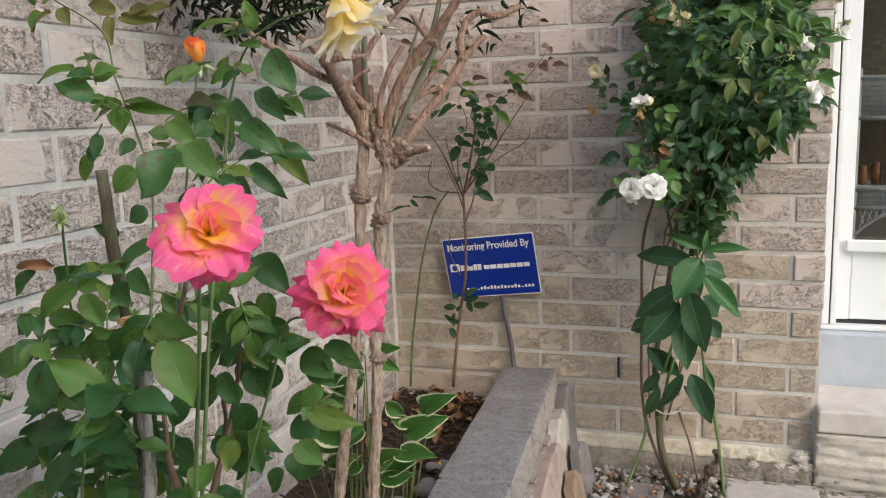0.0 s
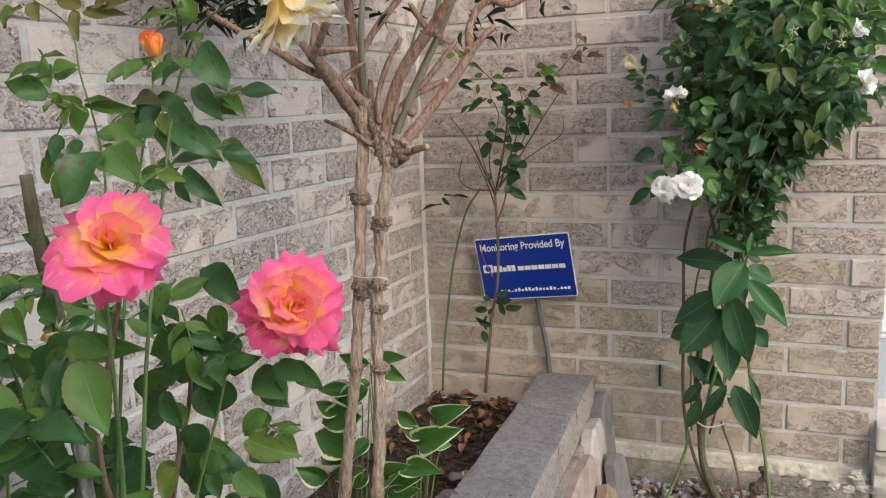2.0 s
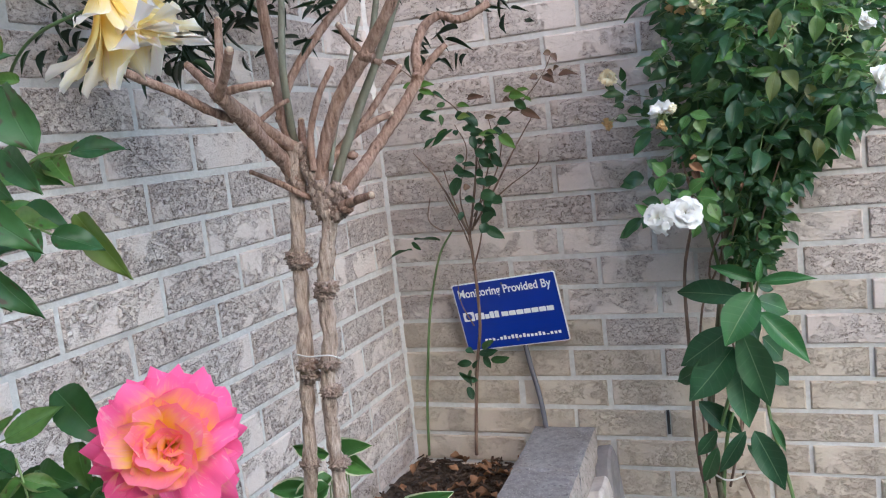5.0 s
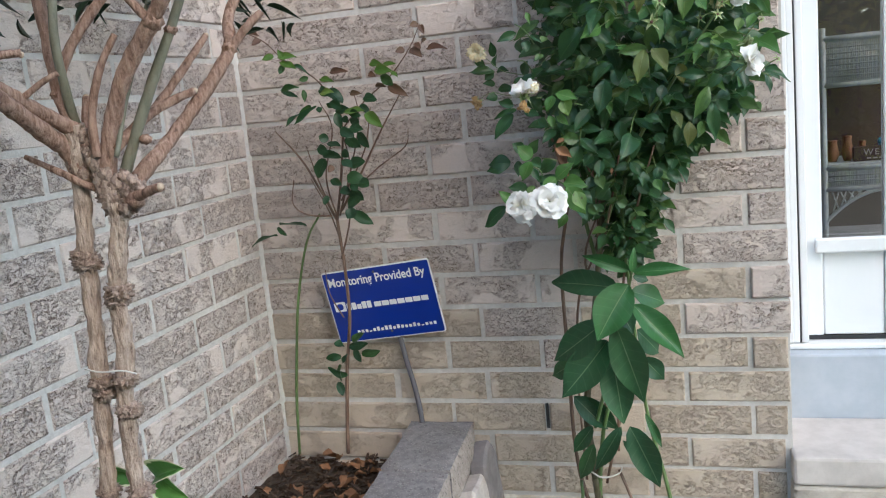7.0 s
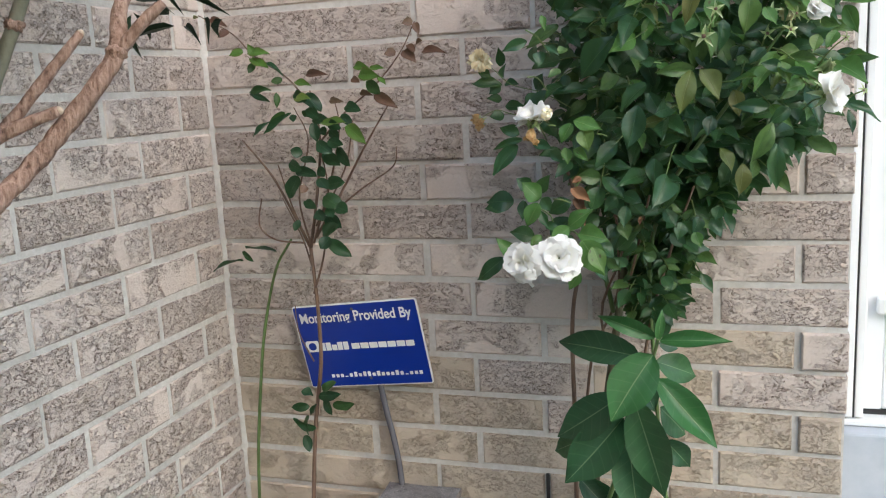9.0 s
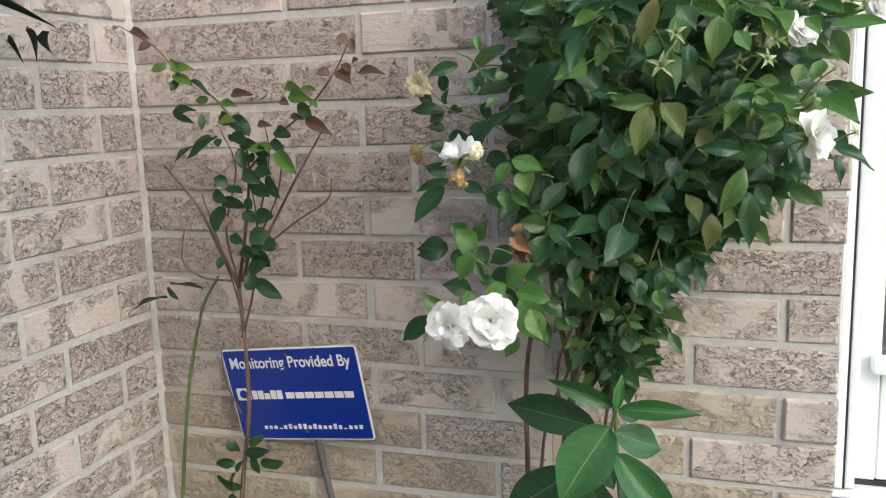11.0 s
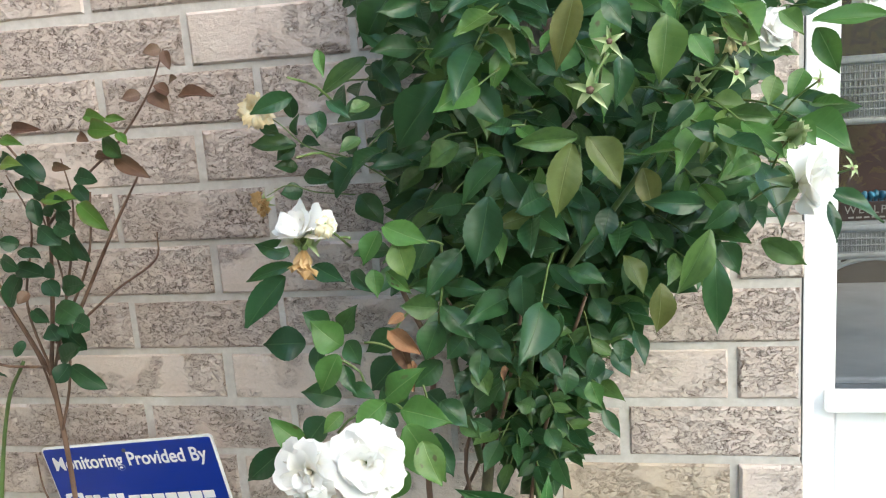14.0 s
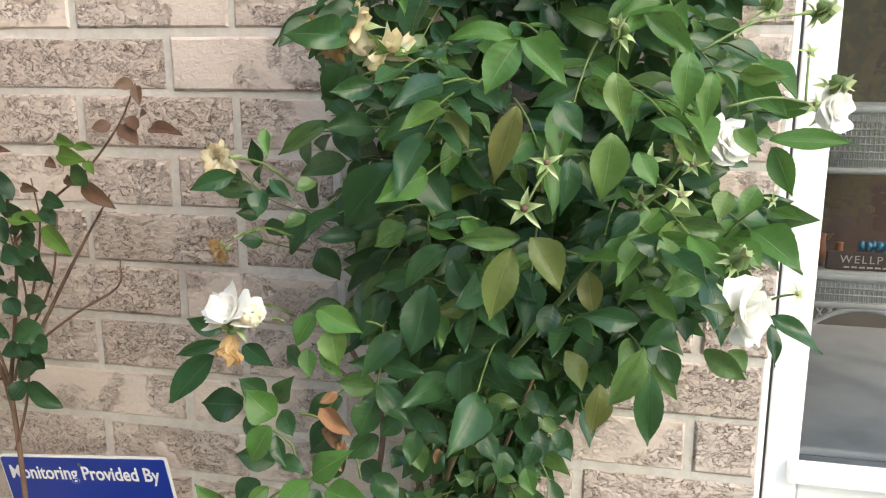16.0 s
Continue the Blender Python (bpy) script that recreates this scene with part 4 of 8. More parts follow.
# Whorls of petals: how many (or at which angles), how far open, how long.
FULL = ((9, 96, 1.0), (9, 82, 1.0), (8, 66, 0.94), (7, 52, 0.84), (7, 38, 0.74), (6, 26, 0.64), (5, 14, 0.56), (3, 3, 0.48))
LOOSE_FULL = (((58,), 84, 1.34), ((10, -14), 78, 1.06), ((-50,), 82, 1.32), ((-86,), 80, 1.22), ((104,), 90, 1.26), ((136, 160, 186, 210, 236), 88, 1.18),
        ((34, -32), 58, 0.72), ((116, 146, 176, 204, 234), 66, 0.98), ((130, 165, 200, 250, -80), 46, 0.80), ((20, -40, 95), 36, 0.64), (4, 20, 0.56), (2, 6, 0.46))
SPREAD = (((80, 100, -85, -100, 60), 88, 1.0), ((90, -90, -60, 120), 64, 0.9), ((75, -80, 180), 40, 0.75), (2, 14, 0.6))
LOOSE = ((3, 78, 1.0), (3, 56, 1.0), (3, 34, 0.92), (2, 14, 0.8))
RUFFLED = ((6, 94, 1.0), (6, 76, 0.98), (6, 60, 0.90), (5, 44, 0.80), (4, 28, 0.68), (3, 10, 0.56))
CLOSED = ((4, 9, 1.0), (4, 4, 0.95), (3, 0, 0.8))
WILTED = ((5, 110, 0.9), (5, 140, 1.0), (4, 60, 0.6))
NODDING = ((6, 46, 0.92), (6, 36, 1.0), (5, 30, 1.04), (5, 20, 1.0), (4, 9, 0.92))
DROOPED = ((6, 50, 0.9), (6, 34, 1.0), (5, 20, 0.9), (3, 8, 0.75))


def bloom(parent, at, facing, radius, petals, plan, seed, label="", name="bloom", green=True, jit=9.0, inner=None):
    """A flower under a plant: a calyx mesh that carries its petals."""
    rng = random.Random(seed)
    bm = bmesh.new()
    lump(bm, (0, 0, -0.10 * radius), 0.17 * radius, (1, 1, 1.2), 0.1, 1.0, 1)
    core = part(name, bm, PETIOLE, parent, label)
    core.matrix_basis = Matrix.Translation(at) @ Vector(facing).to_track_quat("Z", "Y").to_matrix().to_4x4()
    for li, (n, open_deg, size) in enumerate(plan):
        turns = n if isinstance(n, tuple) else [360 * (k + 0.5 * (li % 2) + rng.uniform(-0.22, 0.22)) / n for k in range(n)]
        for ph in turns:
            m = pose(0, 0, 0, 0, 0, ph) @ pose(0, 0.04 * radius, 0, 90 - open_deg + rng.uniform(-jit, jit), rng.uniform(-jit, jit), 0)
            s = radius * size * rng.uniform(0.78, 1.12)
            ob = new("petal", rng.choice(inner if inner and open_deg < 65 else petals))
            ob.parent = core
            ob.matrix_basis = m @ Matrix.Diagonal((s * rng.uniform(0.9, 1.1), s, s, 1))
    if green:
        for k in range(5):
            ob = new("sepal", SEPAL[0])
            ob.parent = core
            ob.matrix_basis = pose(0, 0, -0.1 * radius, 0, 0, 72 * k) @ pose(0, 0.05 * radius, 0, -25 + rng.uniform(-15, 15), 0, 0) @ Matrix.Diagonal((radius * 0.3, radius * 0.75, radius * 0.75, 1))
    return core


def seed_star(parent, at, facing, size, seed):
    """What is left when the petals have dropped: five pale sepals round a brown eye."""
    rng = random.Random(seed)
    bm = bmesh.new()
    lump(bm, (0, 0, 0), size * 0.20, (1, 1, 0.7), 0.3, 3.0, 1)
    core = part("spent_bloom", bm, CANE_RED, parent, "spent bloom with five pale green sepals")
    core.matrix_basis = Matrix.Translation(at) @ Vector(facing).to_track_quat("Z", "Y").to_matrix().to_4x4()
    for k in range(5):
        ob = new("sepal", SEPAL[0])
        ob.parent = core
        ob.matrix_basis = pose(0, 0, -0.05 * size, 0, 0, 72 * k + rng.uniform(-8, 8)) @ pose(0, 0.05 * size, 0, rng.uniform(-5, 25), 0, 0) @ Matrix.Diagonal((size * rng.uniform(0.28, 0.38), size * rng.uniform(0.75, 1.1), size, 1))
    return core


def limbs(parent, name, material, paths, label="", sides=8, rough=0.06, steps=5):
    """Each path becomes one limb of the plant."""
    made = []
    for i, p in enumerate(paths):
        bm = tube(bmesh.new(), p, sides, steps, rough, i)
        made.append(part(name, bm, material, parent, label))
    return made


def stalk_parts(parent, pairs, radius, name):
    """Each stalk as a part of its own."""
    for a, b in pairs:
        a, b = Vector(a), Vector(b)
        mid = (a + b) / 2 + Vector((0, 0, 0.08 * (b - a).length))
        part(name, tube(bmesh.new(), [(*a, radius), (*mid, radius * 1.1), (*b, radius * 1.25)], 6, 3), PETIOLE, parent)


def stalks(parent, pairs, material=PETIOLE, radius=0.0012, name="stalk_mass"):
    """All thin leaf stalks of a plant in one mesh."""
    bm = bmesh.new()
    for a, b in pairs:
        a, b = Vector(a), Vector(b)
        mid = (a + b) / 2 + Vector((0, 0, 0.08 * (b - a).length))
        tube(bm, [(*a, radius * 1.2), (*mid, radius), (*b, radius * 0.8)], 4, 2, 0.0, 0, False)
    ob = part(name, bm, material, parent)
    ob["kind"] = "stuff"
    return ob


def spray(rng, base, way, length, leaf_len, n_pairs, up=(0, -0.4, 1)):
    """Leaflets of one pinnate leaf: rows of (base, tip, width), and its stalk."""
    b, d = Vector(base), Vector(way).normalized()
    side = d.cross(Vector(up)).normalized()
    rows = []
    end = b + d * length
    for i in range(n_pairs):
        p = b + d * length * (0.35 + 0.5 * i / max(n_pairs - 0.5, 1))
        for s in (-1, 1):
            w = (side * s * rng.uniform(0.75, 1.0) + d * rng.uniform(0.3, 0.7) + Vector((0, 0, rng.uniform(-0.35, 0.05)))).normalized()
            ln = leaf_len * rng.uniform(0.7, 0.95)
            rows.append((p, p + w * ln, ln * rng.uniform(0.44, 0.56)))
    ln = leaf_len * rng.uniform(0.9, 1.15)
    rows.append((end, end + (d + Vector((0, 0, rng.uniform(-0.3, 0.05)))).normalized() * ln, ln * rng.uniform(0.46, 0.58)))
    return rows, (b, end)


# ---- climbing rose with white flowers ----
climber = thing("climbing_rose", "tall climbing rose with dense dark leaves and white flowers", "climbing rose", at=(0, 0, 0))
limbs(climber, "cane", BARK_OLIVE, [
    [(0.926, -0.170, 0.243, 0.0100), (0.939, -0.170, 0.125, 0.0110), (0.988, -0.170, 0.007, 0.0130)],
    [(0.926, -0.170, 0.243, 0.0100), (0.915, -0.160, 0.412, 0.0090), (0.945, -0.160, 0.626, 0.0080), (0.976, -0.180, 0.836, 0.0070), (0.997, -0.180, 1.003, 0.0050), (1.032, -0.180, 1.196, 0.0040), (1.059, -0.180, 1.383, 0.0030)],
])
limbs(climber, "cane", CANE_RED, [
    [(0.971, -0.170, 0.001, 0.0060), (0.898, -0.130, 0.161, 0.0055), (0.870, -0.100, 0.298, 0.0050), (0.867, -0.090, 0.535, 0.0050), (0.869, -0.100, 0.771, 0.0045), (0.911, -0.200, 0.955, 0.0040), (0.900, -0.300, 1.091, 0.0030)],
    [(1.050, -0.180, 0.029, 0.0040), (1.023, -0.180, 0.155, 0.0040), (0.984, -0.170, 0.266, 0.0035)],
], sides=7)
limbs(climber, "cane", CANE_RED, [
    [(0.937, -0.160, 0.231, 0.0035), (0.963, -0.150, 0.483, 0.0030), (0.952, -0.160, 0.713, 0.0030), (0.999, -0.200, 0.889, 0.0025), (1.036, -0.250, 1.039, 0.0020)],
    [(0.950, -0.150, 0.220, 0.0035), (1.005, -0.120, 0.459, 0.0030), (1.017, -0.140, 0.711, 0.0030), (1.062, -0.200, 0.906, 0.0025), (1.111, -0.250, 1.054, 0.0020)],
    [(0.897, -0.120, 0.213, 0.0030), (0.890, -0.100, 0.466, 0.0030), (0.909, -0.120, 0.687, 0.0030), (0.967, -0.160, 0.833, 0.0025), (0.974, -0.220, 1.006, 0.0020)],
    [(0.983, -0.140, 0.301, 0.0030), (0.986, -0.120, 0.548, 0.0030), (0.934, -0.150, 0.780, 0.0028), (0.983, -0.200, 0.939, 0.0020), (0.945, -0.280, 1.074, 0.0016)],
], sides=6)
limbs(climber, "cane", CANE, [
    [(1.125, -0.180, 0.001, 0.0055), (1.098, -0.160, 0.209, 0.0050), (1.055, -0.140, 0.415, 0.0045), (1.034, -0.140, 0.695, 0.0040), (1.037, -0.200, 0.955, 0.0040), (1.125, -0.200, 1.162, 0.0030), (1.246, -0.300, 1.278, 0.0025)],
    [(0.827, -0.200, -0.009, 0.0050), (0.882, -0.150, 0.158, 0.0045), (0.884, -0.130, 0.216, 0.0040)],
    [(0.976, -0.180, 0.836, 0.0050), (1.052, -0.240, 1.023, 0.0040), (1.162, -0.360, 1.192, 0.0030), (1.249, -0.420, 1.315, 0.0020)],
    [(0.959, -0.160, 0.799, 0.0050), (0.924, -0.160, 1.002, 0.0045), (0.938, -0.160, 1.199, 0.0040), (0.919, -0.160, 1.392, 0.0030), (0.901, -0.160, 1.550, 0.0020)],
], sides=7)
# Leaves that stand out from the mass.
leaf(climber, L_CLIMB, (0.999, -0.430, 1.307), (0.941, -0.445, 1.253), 0.036)
leaf(climber, L_CLIMB, (1.015, -0.430, 1.308), (1.052, -0.445, 1.262), 0.032)
leaf(climber, L_CLIMB, (1.039, -0.400, 1.349), (0.965, -0.415, 1.333), 0.030)
leaf(climber, L_CLIMB, (0.896, -0.330, 1.337), (0.841, -0.345, 1.305), 0.026)
leaf(climber, L_CLIMB, (0.902, -0.330, 1.332), (0.936, -0.345, 1.296), 0.023)
leaf(climber, L_CLIMB, (0.927, -0.330, 1.398), (0.892, -0.345, 1.353), 0.031)
leaf(climber, L_CLIMB, (0.893, -0.330, 1.366), (0.937, -0.345, 1.336), 0.023)
leaf(climber, L_CLIMB, (0.848, -0.200, 1.463), (0.779, -0.215, 1.427), 0.023)
leaf(climber, L_CLIMB_LIGHT, (1.110, -0.500, 1.416), (1.066, -0.515, 1.424), 0.018)
leaf(climber, L_CLIMB_LIGHT, (1.120, -0.540, 1.411), (1.098, -0.555, 1.375), 0.026)
leaf(climber, L_CLIMB_LIGHT, (1.122, -0.540, 1.413), (1.160, -0.555, 1.385), 0.019)
leaf(climber, L_CLIMB_OLIVE, (1.122, -0.550, 1.365), (1.106, -0.565, 1.312), 0.024)
leaf(climber, L_CLIMB_LIGHT, (1.190, -0.500, 1.389), (1.196, -0.515, 1.354), 0.022)
leaf(climber, L_CLIMB_LIGHT, (1.190, -0.520, 1.345), (1.185, -0.535, 1.296), 0.028)
leaf(climber, L_CLIMB_LIGHT, (1.243, -0.500, 1.405), (1.241, -0.515, 1.363), 0.024)
leaf(climber, L_CLIMB_LIGHT, (1.261, -0.500, 1.389), (1.255, -0.515, 1.355), 0.018)
leaf(climber, L_CLIMB_LIGHT, (1.209, -0.480, 1.433), (1.251, -0.495, 1.403), 0.018)
leaf(climber, L_CLIMB, (1.116, -0.470, 1.252), (1.063, -0.485, 1.250), 0.021)
leaf(climber, L_CLIMB_OLIVE, (1.113, -0.500, 1.249), (1.098, -0.515, 1.190), 0.029)
leaf(climber, L_CLIMB_OLIVE, (1.124, -0.460, 1.251), (1.156, -0.475, 1.212), 0.028)
leaf(climber, L_CLIMB, (1.035, -0.460, 1.203), (1.020, -0.475, 1.138), 0.036)
leaf(climber, L_CLIMB, (1.046, -0.440, 1.233), (1.005, -0.455, 1.205), 0.027)
leaf(climber, L_CLIMB, (1.049, -0.430, 1.220), (1.068, -0.445, 1.183), 0.026)
leaf(climber, L_CLIMB, (1.217, -0.500, 1.194), (1.173, -0.515, 1.200), 0.020)
leaf(climber, L_CLIMB, (1.222, -0.500, 1.173), (1.198, -0.515, 1.116), 0.026)
leaf(climber, L_CLIMB, (1.229, -0.470, 1.141), (1.230, -0.485, 1.076), 0.025)
leaf(climber, L_CLIMB_LIGHT, (1.232, -0.460, 1.256), (1.247, -0.475, 1.227), 0.020)
leaf(climber, L_CLIMB, (1.246, -0.480, 1.190), (1.220, -0.495, 1.173), 0.020)
leaf(climber, L_CLIMB_LIGHT, (1.316, -0.420, 1.334), (1.381, -0.435, 1.336), 0.022)
leaf(climber, L_CLIMB_LIGHT, (1.320, -0.420, 1.329), (1.334, -0.435, 1.291), 0.023)
leaf(climber, L_CLIMB, (1.323, -0.460, 1.194), (1.364, -0.475, 1.173), 0.019)
leaf(climber, L_CLIMB, (1.325, -0.440, 1.183), (1.332, -0.455, 1.149), 0.016)
leaf(climber, L_CLIMB, (1.278, -0.400, 1.141), (1.315, -0.415, 1.120), 0.023)
leaf(climber, L_CLIMB, (1.239, -0.420, 1.145), (1.255, -0.435, 1.120), 0.021)
leaf(climber, L_CLIMB_OLIVE, (1.186, -0.420, 1.108), (1.186, -0.435, 1.062), 0.027)
leaf(climber, L_CLIMB, (1.056, -0.420, 1.119), (1.056, -0.435, 1.080), 0.027)
leaf(climber, L_CLIMB, (1.092, -0.420, 1.080), (1.070, -0.435, 1.044), 0.026)
leaf(climber, L_CLIMB, (0.882, -0.520, 1.304), (0.848, -0.535, 1.293), 0.017)
leaf(climber, L_CLIMB_LIGHT, (0.902, -0.500, 1.341), (0.907, -0.515, 1.323), 0.011)
leaf(climber, L_CLIMB, (0.898, -0.500, 1.290), (0.896, -0.515, 1.271), 0.018)
leaf(climber, L_CLIMB, (0.906, -0.500, 1.298), (0.927, -0.515, 1.286), 0.012)
leaf(climber, L_CLIMB, (0.986, -0.400, 1.071), (1.010, -0.415, 1.058), 0.024)
leaf(climber, L_CLIMB, (1.018, -0.400, 1.047), (1.041, -0.415, 1.029), 0.024)
leaf(climber, L_CLIMB, (1.001, -0.380, 1.015), (1.011, -0.395, 0.988), 0.024)
leaf(climber, L_CLIMB, (1.102, -0.420, 1.123), (1.135, -0.435, 1.117), 0.023)
leaf(climber, L_CLIMB, (1.064, -0.420, 1.142), (1.098, -0.435, 1.150), 0.021)
leaf(climber, L_CLIMB, (1.122, -0.400, 1.089), (1.135, -0.415, 1.067), 0.023)
leaf(climber, L_CLIMB_OLIVE, (1.153, -0.400, 1.131), (1.176, -0.415, 1.100), 0.025)
leaf(climber, L_CLIMB, (1.305, -0.360, 1.130), (1.320, -0.375, 1.114), 0.019)
leaf(climber, L_CLIMB, (1.153, -0.360, 1.034), (1.146, -0.375, 1.015), 0.022)
leaf(climber, L_CLIMB_LIGHT, (1.116, -0.380, 0.996), (1.124, -0.395, 0.977), 0.020)
leaf(climber, L_CLIMB, (1.095, -0.380, 1.012), (1.092, -0.395, 0.988), 0.023)
leaf(climber, L_CLIMB, (1.237, -0.460, 1.247), (1.207, -0.475, 1.255), 0.019)
leaf(climber, L_CLIMB, (1.213, -0.460, 1.276), (1.191, -0.475, 1.257), 0.018)
leaf(climber, L_CLIMB, (1.254, -0.460, 1.189), (1.257, -0.475, 1.174), 0.015)
leaf(climber, L_CLIMB_LIGHT, (1.287, -0.420, 1.290), (1.278, -0.435, 1.268), 0.019)
leaf(climber, L_CLIMB_LIGHT, (1.310, -0.420, 1.295), (1.296, -0.435, 1.273), 0.018)
leaf(climber, L_CLIMB_LIGHT, (1.264, -0.480, 1.224), (1.238, -0.495, 1.217), 0.018)
leaf(climber, L_CLIMB_LIGHT, (1.286, -0.440, 1.344), (1.303, -0.455, 1.327), 0.016)
leaf(climber, L_CLIMB_LIGHT, (1.218, -0.480, 1.352), (1.251, -0.495, 1.345), 0.016)
leaf(climber, L_CLIMB_LIGHT, (1.210, -0.500, 1.329), (1.224, -0.515, 1.305), 0.019)
leaf(climber, L_CLIMB, (1.143, -0.460, 1.365), (1.165, -0.475, 1.339), 0.024)
leaf(climber, L_CLIMB, (1.156, -0.460, 1.319), (1.154, -0.475, 1.274), 0.023)
leaf(climber, L_CLIMB_LIGHT, (1.132, -0.480, 1.397), (1.133, -0.495, 1.418), 0.018)
leaf(climber, L_CLIMB, (1.083, -0.420, 1.323), (1.103, -0.435, 1.306), 0.020)
leaf(climber, L_CLIMB, (0.971, -0.360, 1.354), (0.936, -0.375, 1.371), 0.019)
leaf(climber, L_CLIMB, (1.004, -0.420, 1.248), (0.975, -0.435, 1.234), 0.024)
leaf(climber, L_CLIMB, (0.953, -0.400, 1.231), (0.912, -0.415, 1.232), 0.021)
leaf(climber, L_CLIMB, (0.931, -0.460, 1.293), (0.916, -0.475, 1.287), 0.016)
leaf(climber, L_CLIMB, (0.920, -0.460, 1.262), (0.904, -0.475, 1.254), 0.016)
leaf(climber, L_CLIMB_LIGHT, (1.297, -0.440, 1.250), (1.314, -0.455, 1.235), 0.018)
leaf(climber, L_CLIMB_OLIVE, (1.172, -0.440, 1.219), (1.179, -0.455, 1.183), 0.023)
leaf(climber, L_CLIMB, (1.142, -0.420, 1.181), (1.134, -0.435, 1.153), 0.022)
leaf(climber, L_CLIMB, (1.069, -0.380, 1.034), (1.089, -0.395, 1.006), 0.023)
leaf(climber, L_CLIMB, (1.124, -0.360, 1.018), (1.115, -0.375, 0.993), 0.023)
leaf(climber, L_CLIMB_LIGHT, (0.975, -0.540, 1.002), (0.992, -0.555, 0.967), 0.027)
leaf(climber, L_CLIMB, (0.811, -0.380, 1.044), (0.774, -0.395, 1.040), 0.025)
leaf(climber, L_CLIMB, (0.802, -0.450, 0.944), (0.774, -0.465, 0.934), 0.019)
leaf(climber, L_CLIMB, (1.018, -0.320, 0.975), (0.993, -0.335, 0.954), 0.025)
leaf(climber, L_CLIMB, (1.075, -0.300, 0.979), (1.100, -0.315, 0.958), 0.023)
leaf(climber, L_CLIMB, (1.140, -0.300, 1.004), (1.157, -0.315, 0.978), 0.023)
leaf(climber, L_CLIMB, (1.049, -0.300, 0.935), (1.030, -0.315, 0.946), 0.021)
leaf(climber, L_CLIMB, (1.060, -0.280, 0.900), (1.075, -0.295, 0.878), 0.022)
leaf(climber, L_CLIMB, (1.095, -0.300, 0.967), (1.122, -0.315, 0.946), 0.022)
leaf(climber, L_CLIMB, (0.979, -0.360, 1.046), (1.004, -0.375, 1.024), 0.028)

# The mass of leaves: pinnate sprays inside the plant's outline.
ENVELOPE = [(1.62, 0.86, 1.33, -0.42), (1.48, 0.85, 1.34, -0.46), (1.39, 0.85, 1.36, -0.48), (1.27, 0.84, 1.36, -0.48), (1.16, 0.84, 1.34, -0.44), (1.09, 0.86, 1.27, -0.38), (1.01, 0.92, 1.18, -0.30), (0.93, 0.95, 1.13, -0.26), (0.84, 0.97, 1.10, -0.24), (0.76, 0.99, 1.08, -0.24)]   # height, sides, front


def envelope(z):
    for (z1, a1, b1, f1), (z0, a0, b0, f0) in zip(ENVELOPE, ENVELOPE[1:]):
        if z0 <= z <= z1:
            t = (z - z0) / (z1 - z0)
            return a0 + (a1 - a0) * t, b0 + (b1 - b0) * t, f0 + (f1 - f0) * t
    return None


rng = random.Random(21)
leaf_rows, stalk_rows = [], []
while len(leaf_rows) < 1350:
    z = rng.uniform(0.79, 1.62)
    a, b, f = envelope(z)
    x = rng.uniform(a + 0.02, b - 0.02)
    across = 2 * (x - a) / (b - a) - 1
    front = f * (1 - 0.45 * across * across)
    y = front + 0.02 + (-0.04 - front) * rng.random() ** 1.7
    way = (0.8 * across + rng.uniform(-0.5, 0.5), -0.7 + rng.uniform(-0.4, 0.3), rng.uniform(-0.7, 0.35))
    size = (0.034 if z < 1.08 else 0.046) * rng.uniform(0.75, 1.35)
    got, st = spray(rng, (x, y + 0.03, z), way, size * 1.3, size, rng.choice((1, 2, 2)))
    keep = [g for g in got if g[1][1] < -0.012 and (envelope(g[1][2]) or (9, 0, 0))[0] - 0.02 < g[1][0] < b + 0.03]
    leaf_rows += keep
    stalk_rows.append(st)
leaf_rows.sort(key=lambda g: g[1][1])
pick = random.Random(2)
for i, (p, q, w) in enumerate(leaf_rows[:260]):
    # Light leaf colour gets likelier upwards and rightwards, painting in that side's brightness.
    young = 0.05 + 0.2 * min(1.0, max(0.0, (q[2] - 1.25) / 0.15)) + 0.60 * min(1.0, max(0.0, (q[0] - 1.02) / 0.2)) * min(1.0, max(0.0, (q[2] - 1.05) / 0.12))
    tone = L_CLIMB_LIGHT if pick.random() < young else L_CLIMB_OLIVE if pick.random() < 0.07 else L_CLIMB
    leaf(climber, tone, p, q, w * 0.9, facing=(0.1, -1.0, 0.75), jitter=0.85)
bm = bmesh.new()
for p, q, w in leaf_rows[260:]:
    f = Vector((0.1, -1.0, 0.75)) + Vector([pick.uniform(-0.5, 0.5) for _ in range(3)])
    join_mesh(bm, pick.choice(L_CLIMB_INNER), leaf_matrix(p, q, w, f))
# Shaded leaves behind, close to the wall.
for i in range(1650):
    z = pick.uniform(0.86, 1.62) if i < 1400 else pick.uniform(0.78, 1.08)
    a, b, f = envelope(z)
    p = Vector((pick.uniform(a + 0.05, b - 0.04), pick.uniform(max(f * 0.6, -0.24), -0.04), z))
    ln = pick.uniform(0.036, 0.060)
    q = p + Vector((pick.uniform(-1, 1), pick.uniform(-0.5, 0.1), pick.uniform(-1.0, 0.3))).normalized() * ln
    join_mesh(bm, pick.choice(L_CLIMB_INNER), leaf_matrix(p, q, ln * pick.uniform(0.5, 0.62), Vector((pick.uniform(-0.6, 0.8), -1.0, pick.uniform(-0.1, 1.0)))))
inner = part("inner_leaves", bm, None, climber)
inner.data.materials.append(M_CLIMB)
inner["kind"] = "stuff"
stalks(climber, stalk_rows)

